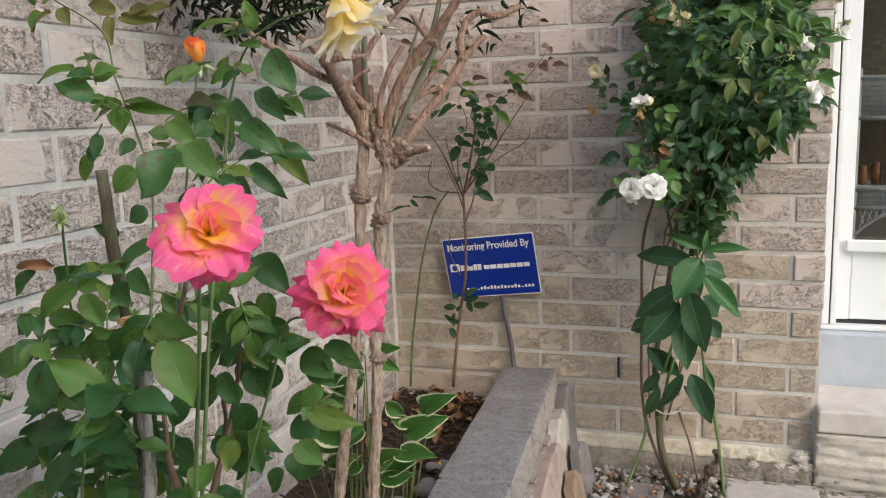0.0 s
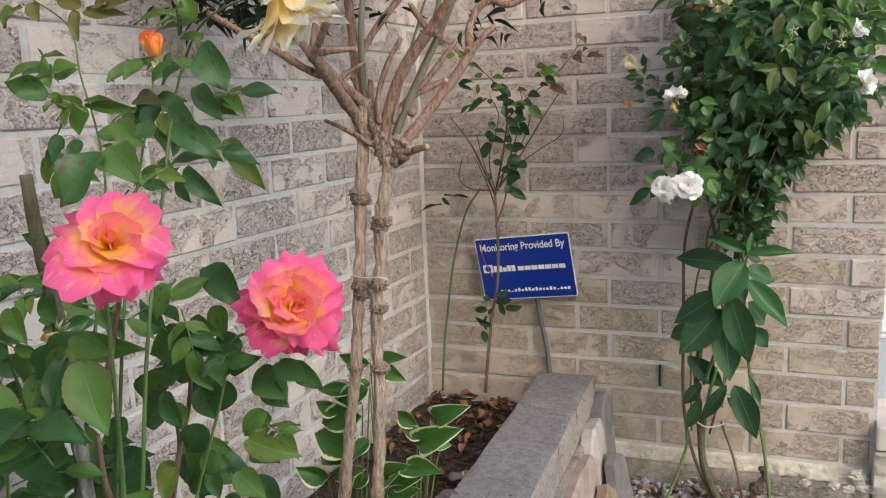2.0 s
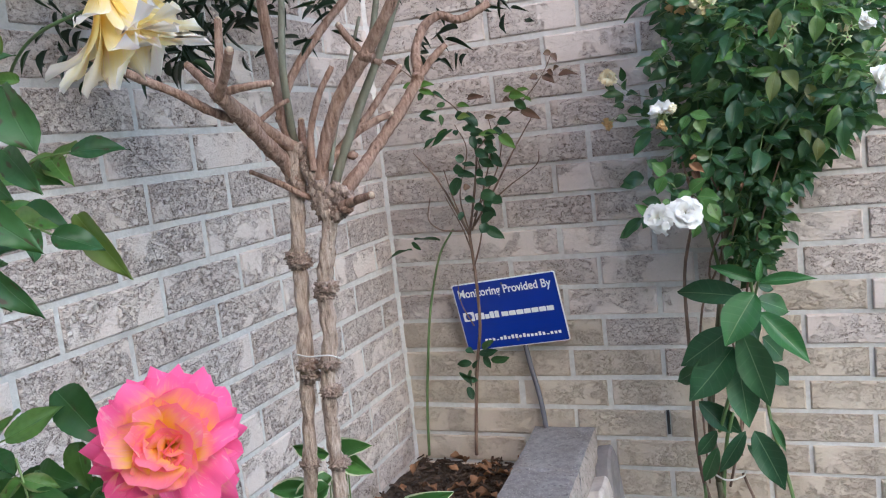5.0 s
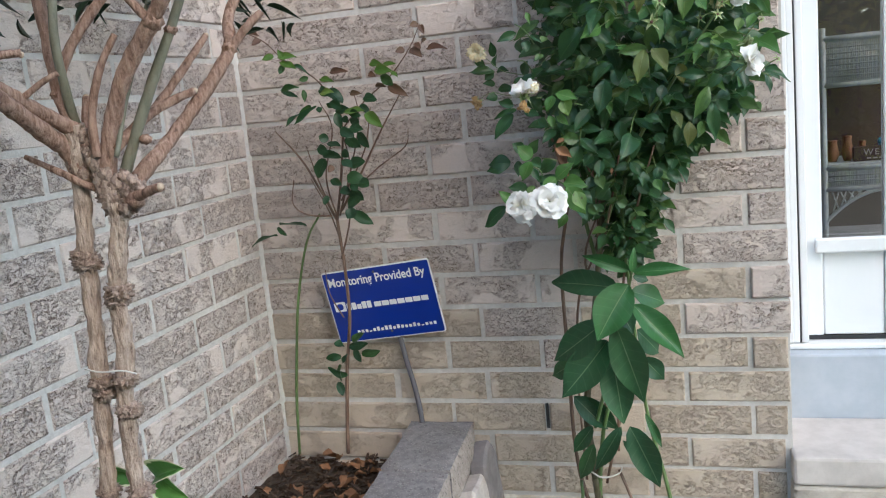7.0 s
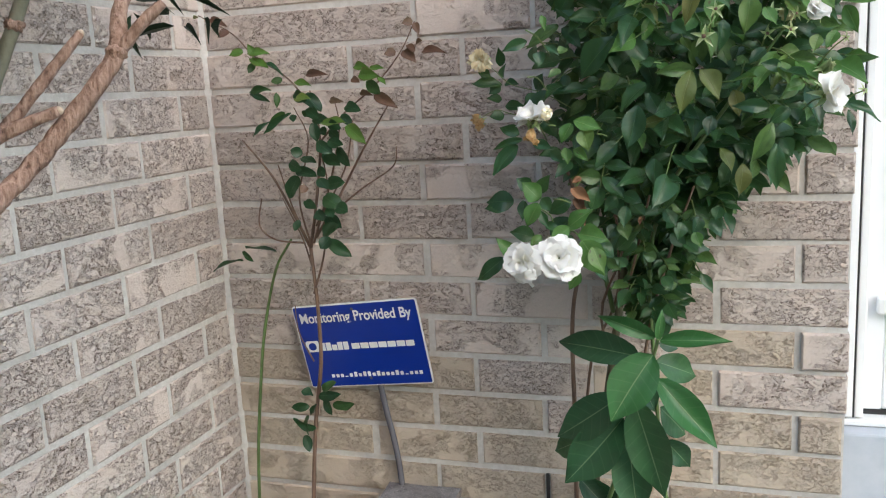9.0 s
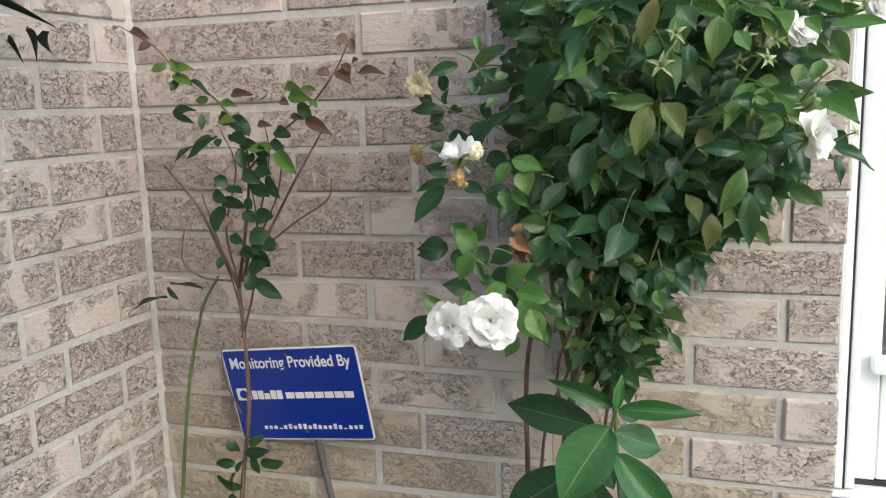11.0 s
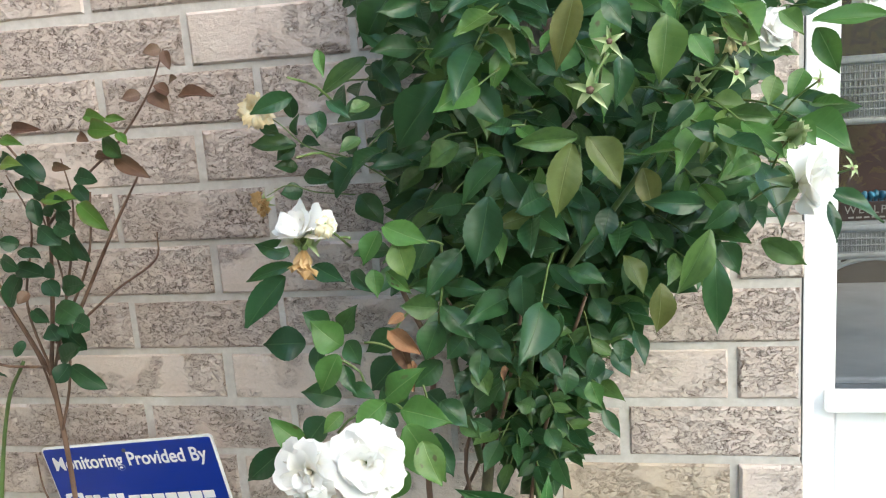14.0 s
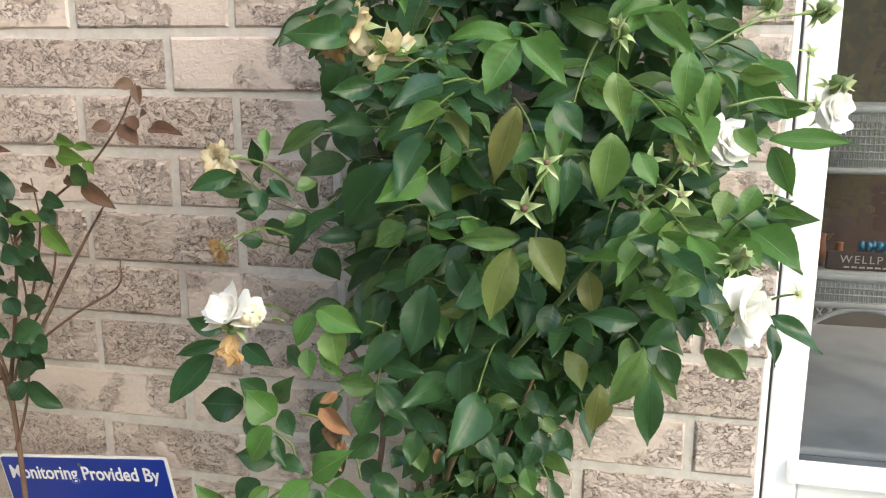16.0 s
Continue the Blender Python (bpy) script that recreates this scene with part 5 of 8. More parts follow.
limbs(climber, "side_shoot", PETIOLE, [[(0.908, -0.300, 1.200, 0.0010), (0.856, -0.280, 1.227, 0.0009), (0.799, -0.270, 1.244, 0.0009), (0.767, -0.265, 1.271, 0.0008), (0.749, -0.270, 1.285, 0.0007)], [(0.857, -0.290, 1.188, 0.0009), (0.802, -0.270, 1.191, 0.0008), (0.769, -0.265, 1.200, 0.0008), (0.739, -0.265, 1.188, 0.0006)]], sides=6)
leaf(climber, L_CLIMB, (0.774, -0.240, 1.245), (0.720, -0.255, 1.251), 0.027)
leaf(climber, L_CLIMB, (0.771, -0.240, 1.243), (0.753, -0.255, 1.230), 0.021)
leaf(climber, L_CLIMB, (0.772, -0.240, 1.217), (0.753, -0.255, 1.226), 0.020)
leaf(climber, L_CLIMB, (0.776, -0.240, 1.189), (0.754, -0.255, 1.191), 0.025)
leaf(climber, L_CLIMB, (0.779, -0.240, 1.206), (0.822, -0.255, 1.201), 0.020)
leaf(climber, L_CLIMB, (0.779, -0.240, 1.245), (0.808, -0.255, 1.246), 0.018)
leaf(climber, L_CLIMB, (0.772, -0.240, 1.278), (0.775, -0.255, 1.310), 0.018)
leaf(climber, L_CLIMB, (0.774, -0.240, 1.257), (0.781, -0.255, 1.279), 0.016)
leaf(climber, L_CLIMB, (0.753, -0.240, 1.261), (0.736, -0.255, 1.271), 0.016)
leaf(climber, L_CLIMB, (0.822, -0.240, 1.227), (0.840, -0.255, 1.202), 0.026)
leaf(climber, L_CLIMB, (0.838, -0.240, 1.232), (0.852, -0.255, 1.261), 0.026)
leaf(climber, L_CLIMB, (0.826, -0.240, 1.187), (0.820, -0.255, 1.213), 0.027)
leaf(climber, L_CLIMB, (0.847, -0.240, 1.181), (0.875, -0.255, 1.150), 0.032)
leaf(climber, L_CLIMB, (0.879, -0.240, 1.205), (0.897, -0.255, 1.239), 0.031)
leaf(climber, L_CLIMB_LIGHT, (0.947, -0.500, 1.014), (0.993, -0.515, 1.011), 0.030, jitter=0.2)
leaf(climber, L_CLIMB_LIGHT, (0.936, -0.510, 1.026), (0.909, -0.525, 1.004), 0.024, jitter=0.2)
leaf(climber, L_CLIMB_LIGHT, (0.891, -0.500, 1.011), (0.875, -0.515, 0.997), 0.015, jitter=0.2)
leaf(climber, L_CLIMB_LIGHT, (0.956, -0.520, 1.008), (0.989, -0.535, 0.958), 0.042, jitter=0.2)
leaf(climber, L_CLIMB_LIGHT, (0.931, -0.490, 1.022), (0.964, -0.505, 1.053), 0.028, jitter=0.2)
leaf(climber, L_CLIMB_LIGHT, (0.881, -0.470, 1.058), (0.862, -0.485, 1.025), 0.031, jitter=0.2)
leaf(climber, L_CLIMB_LIGHT, (0.882, -0.460, 1.063), (0.860, -0.475, 1.091), 0.033, jitter=0.2)
leaf(climber, L_CLIMB_LIGHT, (0.851, -0.500, 0.978), (0.823, -0.515, 1.008), 0.023, jitter=0.2)
leaf(climber, L_CLIMB_LIGHT, (0.949, -0.500, 0.953), (0.933, -0.515, 0.933), 0.021, jitter=0.2)
leaf(climber, L_CLIMB_LIGHT, (0.941, -0.500, 1.182), (0.926, -0.515, 1.157), 0.024, jitter=0.2)
leaf(climber, L_CLIMB_LIGHT, (0.946, -0.500, 1.186), (0.988, -0.515, 1.173), 0.025, jitter=0.2)
leaf(climber, L_CLIMB_LIGHT, (0.959, -0.510, 1.174), (0.969, -0.525, 1.145), 0.027, jitter=0.2)
leaf(climber, L_CLIMB_LIGHT, (0.930, -0.490, 1.145), (0.935, -0.505, 1.126), 0.017, jitter=0.2)
leaf(climber, L_CLIMB_LIGHT, (0.942, -0.490, 1.143), (0.965, -0.505, 1.128), 0.015, jitter=0.2)
leaf(climber, L_CLIMB, (0.937, -0.490, 1.008), (0.926, -0.505, 0.995), 0.021, jitter=0.2)
leaf(climber, L_CLIMB, (0.882, -0.460, 1.044), (0.896, -0.475, 1.019), 0.015, jitter=0.2)
leaf(climber, L_CLIMB, (0.890, -0.460, 1.024), (0.912, -0.475, 1.016), 0.016, jitter=0.2)
leaf(climber, L_CLIMB, (0.830, -0.500, 0.975), (0.788, -0.515, 0.945), 0.026, jitter=0.2)
leaf(climber, L_CLIMB, (0.870, -0.550, 1.155), (0.833, -0.565, 1.115), 0.023, jitter=0.2)
leaf(climber, L_CLIMB, (0.991, -0.360, 0.964), (1.021, -0.375, 0.995), 0.026, jitter=0.2)
leaf(climber, L_CLIMB, (0.874, -0.540, 1.163), (0.834, -0.555, 1.155), 0.013, jitter=0.2)
leaf(climber, L_CLIMB, (0.968, -0.460, 0.974), (0.984, -0.475, 0.934), 0.022, jitter=0.2)
leaf(climber, L_CLIMB, (0.865, -0.440, 1.077), (0.844, -0.455, 1.096), 0.025, jitter=0.2)
leaf(climber, L_CLIMB, (0.876, -0.440, 1.072), (0.894, -0.455, 1.097), 0.022, jitter=0.2)
leaf(climber, L_CLIMB, (0.830, -0.420, 1.054), (0.789, -0.435, 1.058), 0.036, jitter=0.2)
leaf(climber, L_CLIMB, (0.862, -0.420, 0.994), (0.826, -0.435, 1.007), 0.028, jitter=0.2)
leaf(climber, L_CLIMB, (0.843, -0.420, 0.972), (0.820, -0.435, 0.948), 0.034, jitter=0.2)
leaf(climber, L_CLIMB, (0.852, -0.440, 1.058), (0.849, -0.455, 1.032), 0.018, jitter=0.2)
leaf(climber, L_CLIMB, (0.881, -0.440, 1.062), (0.897, -0.455, 1.042), 0.022, jitter=0.2)
leaf(climber, L_CLIMB, (0.915, -0.360, 1.046), (0.878, -0.375, 1.029), 0.027, jitter=0.2)
leaf(climber, L_CLIMB, (0.912, -0.360, 1.016), (0.879, -0.375, 0.984), 0.041, jitter=0.2)
leaf(climber, L_CLIMB, (0.917, -0.360, 0.985), (0.885, -0.375, 0.960), 0.034, jitter=0.2)
leaf(climber, L_CLIMB, (0.889, -0.530, 1.159), (0.919, -0.545, 1.148), 0.018, jitter=0.2)
leaf(climber, L_CLIMB, (0.868, -0.530, 1.170), (0.845, -0.545, 1.183), 0.018, jitter=0.2)
leaf(climber, L_CLIMB, (0.903, -0.470, 1.140), (0.923, -0.485, 1.124), 0.017, jitter=0.2)
leaf(climber, L_CLIMB, (0.979, -0.420, 1.109), (0.949, -0.435, 1.115), 0.017, jitter=0.2)
leaf(climber, L_CLIMB, (0.980, -0.420, 1.110), (1.021, -0.435, 1.110), 0.020, jitter=0.2)
leaf(climber, L_CLIMB, (0.974, -0.430, 1.091), (0.940, -0.445, 1.098), 0.026, jitter=0.2)
leaf(climber, L_CLIMB, (0.978, -0.430, 1.093), (1.011, -0.445, 1.063), 0.024, jitter=0.2)
leaf(climber, L_CLIMB, (0.975, -0.430, 1.078), (0.958, -0.445, 1.042), 0.029, jitter=0.2)
leaf(climber, L_CLIMB, (0.998, -0.420, 1.059), (0.980, -0.435, 1.042), 0.022, jitter=0.2)
leaf(climber, L_CLIMB, (1.007, -0.420, 1.064), (1.038, -0.435, 1.051), 0.022, jitter=0.2)
leaf(climber, L_CLIMB, (1.013, -0.420, 1.046), (1.009, -0.435, 1.014), 0.020, jitter=0.2)
leaf(climber, L_CLIMB, (0.967, -0.400, 1.026), (0.938, -0.415, 1.003), 0.026, jitter=0.2)
leaf(climber, L_CLIMB, (0.962, -0.400, 0.982), (0.991, -0.415, 0.963), 0.028, jitter=0.2)
leaf(climber, L_CLIMB, (0.974, -0.360, 0.947), (0.997, -0.375, 0.930), 0.021, jitter=0.2)
leaf(climber, L_CLIMB, (1.006, -0.360, 0.935), (0.988, -0.375, 0.953), 0.018, jitter=0.2)
leaf(climber, L_CLIMB, (0.944, -0.380, 0.985), (0.967, -0.395, 0.969), 0.025, jitter=0.2)
leaf(climber, L_CLIMB, (0.992, -0.380, 1.008), (0.979, -0.395, 0.988), 0.021, jitter=0.2)
# White, faded and spent flowers.
bloom(climber, (0.876, -0.555, 0.979), (-0.45, -1.0, 0.25), 0.034, PET_WHITE, RUFFLED, 1, "full white rose", jit=17)
bloom(climber, (0.927, -0.550, 0.986), (0.2, -1.0, 0.50), 0.036, PET_WHITE, RUFFLED, 2, "full white rose", jit=17)
bloom(climber, (0.897, -0.56, 1.194), (-0.25, -0.75, 0.75), 0.027, PET_WHITE_WIDE, SPREAD, 3, "white rose with browning petals")
bloom(climber, (0.919, -0.575, 1.203), (0.3, -0.8, 0.9), 0.012, PET_CREAM, WILTED, 4, "faded rose")
bloom(climber, (0.895, -0.565, 1.181), (-0.1, -0.2, -1.0), 0.024, PET_BROWN, CLOSED, 5, "withered brown rose")
bloom(climber, (1.290, -0.500, 1.207), (0.9, -0.75, 0.1), 0.031, PET_WHITE_WIDE, LOOSE, 6, "loose white rose seen from the side")
bloom(climber, (0.747, -0.275, 1.289), (-0.1, -0.9, 0.1), 0.026, PET_CREAM, DROOPED, 7, "faded cream rose")
bloom(climber, (0.738, -0.270, 1.182), (-0.3, -0.8, -0.3), 0.017, PET_BROWN, DROOPED, 8, "withered brown rose")
bloom(climber, (0.951, -0.400, 1.428), (-0.2, -0.8, 0.3), 0.032, PET_CREAM, DROOPED, 9, "faded cream rose")
bloom(climber, (0.929, -0.400, 1.427), (-0.3, -0.5, -0.6), 0.028, PET_BROWN, DROOPED, 10, "withered brown rose")
bloom(climber, (0.981, -0.400, 1.410), (0.3, -0.6, -0.5), 0.028, PET_CREAM, DROOPED, 11, "withered brown rose")
bloom(climber, (1.284, -0.400, 1.327), (0.4, -0.8, 0.4), 0.026, PET_WHITE_WIDE, LOOSE, 12, "white rose half hidden by leaves")
bloom(climber, (1.369, -0.360, 1.357), (0.6, -0.8, 0.2), 0.024, PET_WHITE_WIDE, LOOSE, 13, "white rose at the edge of the plant")
bloom(climber, (1.245, -0.420, 1.330), (0.1, -0.6, -0.6), 0.017, PET_CREAM, DROOPED, 14, "faded cream rose")
seed_star(climber, (1.131, -0.565, 1.293), (-0.1, -1.0, 0.25), 0.018, 1)
seed_star(climber, (1.146, -0.565, 1.327), (0.1, -1.0, 0.1), 0.014, 2)
seed_star(climber, (1.219, -0.500, 1.323), (-0.3, -0.9, 0.5), 0.014, 5)
seed_star(climber, (1.243, -0.500, 1.297), (0.5, -0.9, 0.1), 0.014, 6)
seed_star(climber, (1.214, -0.500, 1.294), (-0.6, -0.9, -0.3), 0.015, 7)
seed_star(climber, (1.322, -0.420, 1.284), (0.8, -0.9, 0.2), 0.010, 8)
seed_star(climber, (1.345, -0.440, 1.209), (0.7, -0.9, 0.5), 0.011, 9)
seed_star(climber, (1.356, -0.380, 1.363), (0.6, -0.9, -0.2), 0.012, 10)
seed_star(climber, (1.352, -0.360, 1.406), (0.3, -0.9, 0.6), 0.012, 11)
seed_star(climber, (1.252, -0.480, 1.319), (0.2, -0.9, -0.4), 0.012, 12)
bloom(climber, (1.290, -0.470, 1.240), (0.6, -0.5, 0.5), 0.020, SEPAL, CLOSED, 30, "green bud")
bloom(climber, (1.192, -0.460, 1.418), (-0.2, -0.5, 0.6), 0.020, SEPAL, CLOSED, 31, "green bud")
bloom(climber, (1.317, -0.350, 1.445), (0.3, -0.5, 0.8), 0.020, SEPAL, CLOSED, 32, "green bud")
bloom(climber, (1.361, -0.330, 1.441), (0.8, -0.5, 0.3), 0.020, SEPAL, CLOSED, 33, "green bud")
bloom(climber, (1.372, -0.360, 1.377), (0.7, -0.5, 0.2), 0.020, SEPAL, CLOSED, 34, "green bud")
stalk_parts(climber, [
    ((1.290, -0.470, 1.240), (1.284, -0.420, 1.210)),
    ((1.289, -0.490, 1.203), (1.264, -0.420, 1.181)),
    ((0.883, -0.530, 1.320), (0.901, -0.440, 1.285)),
    ((0.883, -0.530, 1.253), (0.891, -0.420, 1.232)),
    ((0.888, -0.550, 1.191), (0.888, -0.420, 1.153)),
    ((0.931, -0.340, 1.425), (0.971, -0.360, 1.340)),
    ((1.129, -0.550, 1.290), (1.145, -0.540, 1.319)),
    ((1.144, -0.550, 1.325), (1.137, -0.500, 1.296)),
    ((1.322, -0.420, 1.284), (1.288, -0.400, 1.247)),
], 0.0010, "flower_stalk")
stalk_parts(climber, [
    ((1.345, -0.440, 1.209), (1.318, -0.420, 1.190)),
    ((1.356, -0.380, 1.363), (1.280, -0.420, 1.361)),
    ((1.352, -0.360, 1.406), (1.349, -0.380, 1.365)),
    ((1.361, -0.330, 1.441), (1.258, -0.400, 1.407)),
    ((1.317, -0.350, 1.445), (1.287, -0.380, 1.417)),
    ((1.243, -0.500, 1.297), (1.216, -0.460, 1.298)),
    ((1.214, -0.500, 1.294), (1.208, -0.440, 1.275)),
    ((1.192, -0.460, 1.418), (1.189, -0.420, 1.388)),
], 0.0010, "flower_stalk")
stalk_parts(climber, [
    ((0.980, -0.420, 1.151), (0.978, -0.420, 1.109)),
    ((0.980, -0.430, 1.111), (0.973, -0.430, 1.074)),
    ((0.928, -0.440, 1.053), (0.899, -0.440, 1.060)),
    ((0.872, -0.460, 1.051), (0.898, -0.460, 1.037)),
    ((0.898, -0.460, 1.037), (0.902, -0.460, 1.024)),
    ((0.931, -0.490, 1.020), (0.949, -0.490, 1.008)),
    ((0.931, -0.490, 1.020), (0.900, -0.490, 1.005)),
    ((0.904, -0.500, 1.009), (0.884, -0.500, 0.991)),
    ((0.891, -0.520, 0.997), (0.907, -0.520, 0.985)),
    ((0.972, -0.450, 1.162), (0.988, -0.450, 1.158)),
    ((0.911, -0.520, 1.181), (0.921, -0.520, 1.180)),
    ((0.950, -0.420, 1.008), (0.954, -0.420, 0.987)),
    ((0.946, -0.440, 1.090), (0.931, -0.440, 1.071)),
], 0.0011, "leaf_stalk")
leaf(climber, L_DRY, (0.950, -0.470, 1.097), (0.935, -0.480, 1.090), 0.010, "dead_leaf", jitter=0.5)
leaf(climber, L_DRY, (0.934, -0.470, 1.081), (0.964, -0.480, 1.061), 0.018, "dead_leaf", jitter=0.5)
leaf(climber, L_DRY, (0.955, -0.470, 1.051), (0.954, -0.480, 1.024), 0.010, "dead_leaf", jitter=0.5)
leaf(climber, L_DRY, (0.943, -0.470, 1.067), (0.952, -0.480, 1.044), 0.018, "dead_leaf", jitter=0.5)
leaf(climber, L_DRY, (1.036, -0.420, 1.027), (1.033, -0.430, 1.017), 0.008, "dead_leaf", jitter=0.5)

# ---- broad-leaved shoot in front of the climber ----
broad = thing("broad_leaf_plant", "shoot with large smooth dark green leaves and pale midribs", "plant")
limbs(broad, "stem", CANE, [[(1.051, -0.280, 0.785, 0.0030), (1.041, -0.275, 0.748, 0.0034), (1.015, -0.260, 0.681, 0.0038), (0.995, -0.250, 0.608, 0.0042), (0.975, -0.230, 0.516, 0.0046), (0.936, -0.190, 0.384, 0.0050)], [(0.971, -0.200, 0.437, 0.0050), (0.953, -0.190, 0.366, 0.0052), (0.938, -0.175, 0.259, 0.0055), (0.933, -0.170, 0.189, 0.0060)]], sides=7)
leaf(broad, L_BIG_YOUNG, (1.046, -0.280, 0.787), (0.949, -0.300, 0.830), 0.031, jitter=0.15)
leaf(broad, L_BIG_YOUNG, (1.053, -0.280, 0.782), (1.171, -0.310, 0.799), 0.032, jitter=0.15)
leaf(broad, L_BIG, (1.050, -0.250, 0.767), (1.086, -0.240, 0.756), 0.023, jitter=0.15)
leaf(broad, L_BIG_YOUNG, (1.051, -0.280, 0.782), (1.059, -0.285, 0.838), 0.018, jitter=0.15)
leaf(broad, L_BIG, (1.020, -0.270, 0.746), (0.857, -0.240, 0.768), 0.061, jitter=0.15)
leaf(broad, L_BIG_YOUNG, (1.043, -0.290, 0.758), (0.973, -0.350, 0.653), 0.083, jitter=0.15)
leaf(broad, L_BIG, (1.045, -0.260, 0.736), (1.125, -0.220, 0.699), 0.054, jitter=0.15)
leaf(broad, L_BIG_YOUNG, (1.047, -0.280, 0.711), (1.158, -0.320, 0.605), 0.058, jitter=0.15)
leaf(broad, L_BIG, (0.984, -0.270, 0.670), (0.858, -0.280, 0.580), 0.074, jitter=0.15)
leaf(broad, L_BIG, (0.986, -0.260, 0.623), (0.878, -0.300, 0.500), 0.087, jitter=0.15)
leaf(broad, L_BIG, (1.007, -0.270, 0.662), (1.062, -0.320, 0.495), 0.081, jitter=0.15)
leaf(broad, L_BIG, (0.993, -0.250, 0.594), (1.012, -0.290, 0.428), 0.076, jitter=0.15)
leaf(broad, L_BIG, (0.902, -0.220, 0.558), (0.837, -0.200, 0.515), 0.044, jitter=0.15)
leaf(broad, L_BIG, (1.051, -0.240, 0.640), (1.107, -0.200, 0.569), 0.058, jitter=0.15)
leaf(broad, L_BIG, (1.058, -0.220, 0.567), (1.105, -0.200, 0.506), 0.047, jitter=0.15)
leaf(broad, L_BIG, (0.891, -0.200, 0.466), (0.969, -0.200, 0.382), 0.048, jitter=0.15)
leaf(broad, L_BIG, (1.005, -0.240, 0.720), (1.045, -0.240, 0.630), 0.059, jitter=0.15)
leaf(broad, L_BIG, (0.931, -0.210, 0.614), (0.917, -0.220, 0.508), 0.065, jitter=0.15)
leaf(broad, L_BIG, (1.019, -0.210, 0.395), (1.085, -0.250, 0.259), 0.067, jitter=0.15)
leaf(broad, L_BIG, (0.998, -0.200, 0.390), (0.929, -0.220, 0.280), 0.038, jitter=0.15)
leaf(broad, L_BIG, (1.055, -0.200, 0.424), (1.096, -0.200, 0.332), 0.021, jitter=0.15)
leaf(broad, L_BIG, (0.928, -0.180, 0.336), (0.886, -0.180, 0.235), 0.037, jitter=0.15)
leaf(broad, L_BIG, (0.928, -0.180, 0.381), (0.876, -0.180, 0.312), 0.038, jitter=0.15)
leaf(broad, L_BIG, (0.899, -0.190, 0.461), (0.994, -0.190, 0.375), 0.049, jitter=0.15)
leaf(broad, L_BIG, (1.000, -0.190, 0.351), (1.068, -0.200, 0.264), 0.027, jitter=0.15)
tie_string = tagged(new("tie_string", mesh_from(tube(bmesh.new(), [(0.918, -0.190, 0.268, 0.0022), (0.949, -0.210, 0.263, 0.0024), (0.985, -0.200, 0.270, 0.0022), (0.992, -0.170, 0.272, 0.0018)], 5, 5), "tie_string", WIRE)), "pale string tied round the climber's stems", "string")
stump = tagged(new("old_stump", mesh_from(tube(bmesh.new(), [(1.056, -0.200, -0.007, 0.0150), (1.064, -0.190, 0.040, 0.0125), (1.080, -0.180, 0.075, 0.0120), (1.092, -0.172, 0.100, 0.0085), (1.100, -0.170, 0.126, 0.0100), (1.090, -0.160, 0.142, 0.0045)], 14, 9, 0.8, 4), "old_stump", BARK_DARK)), "gnarled dark old rose stump in the pebbles", "stump")

# ---- thin rose in the corner ----
thin_rose = thing("thin_rose", "sparse young rose with thin stems and bronze-tipped leaves", "rose bush")
limbs(thin_rose, "green_cane", CANE, [[(0.084, -0.090, 0.248, 0.0042), (0.097, -0.090, 0.405, 0.0042), (0.117, -0.090, 0.550, 0.0040), (0.144, -0.090, 0.705, 0.0036), (0.194, -0.100, 0.857, 0.0032), (0.251, -0.120, 0.933, 0.0028)]], "long green cane", sides=7)
limbs(thin_rose, "stem", CANE_RED, [
    [(0.252, -0.130, 0.272, 0.0052), (0.263, -0.130, 0.380, 0.0050), (0.281, -0.130, 0.521, 0.0047), (0.305, -0.130, 0.657, 0.0045), (0.308, -0.130, 0.788, 0.0042), (0.303, -0.130, 0.916, 0.0042)],
    [(0.303, -0.130, 0.916, 0.0037), (0.269, -0.130, 0.991, 0.0032), (0.228, -0.140, 1.080, 0.0025), (0.170, -0.150, 1.158, 0.0015)],
    [(0.290, -0.130, 0.928, 0.0025), (0.227, -0.140, 0.936, 0.0021), (0.194, -0.150, 0.969, 0.0018), (0.210, -0.160, 1.031, 0.0013)],
    [(0.297, -0.130, 0.928, 0.0028), (0.275, -0.150, 1.019, 0.0020), (0.263, -0.170, 1.104, 0.0013)],
], sides=6)
limbs(thin_rose, "stem", CANE_RED, [
    [(0.303, -0.130, 0.916, 0.0037), (0.335, -0.140, 1.041, 0.0032), (0.356, -0.150, 1.161, 0.0025), (0.346, -0.160, 1.255, 0.0016)],
    [(0.319, -0.130, 0.941, 0.0032), (0.389, -0.150, 1.030, 0.0028), (0.460, -0.160, 1.135, 0.0022), (0.526, -0.170, 1.224, 0.0013)],
    [(0.355, -0.140, 0.986, 0.0022), (0.442, -0.150, 1.047, 0.0019), (0.519, -0.160, 1.093, 0.0015), (0.534, -0.170, 1.134, 0.0010)],
    [(0.358, -0.150, 1.150, 0.0022), (0.421, -0.160, 1.206, 0.0019), (0.502, -0.180, 1.259, 0.0016), (0.567, -0.200, 1.320, 0.0013), (0.601, -0.210, 1.372, 0.0009)],
], sides=6)
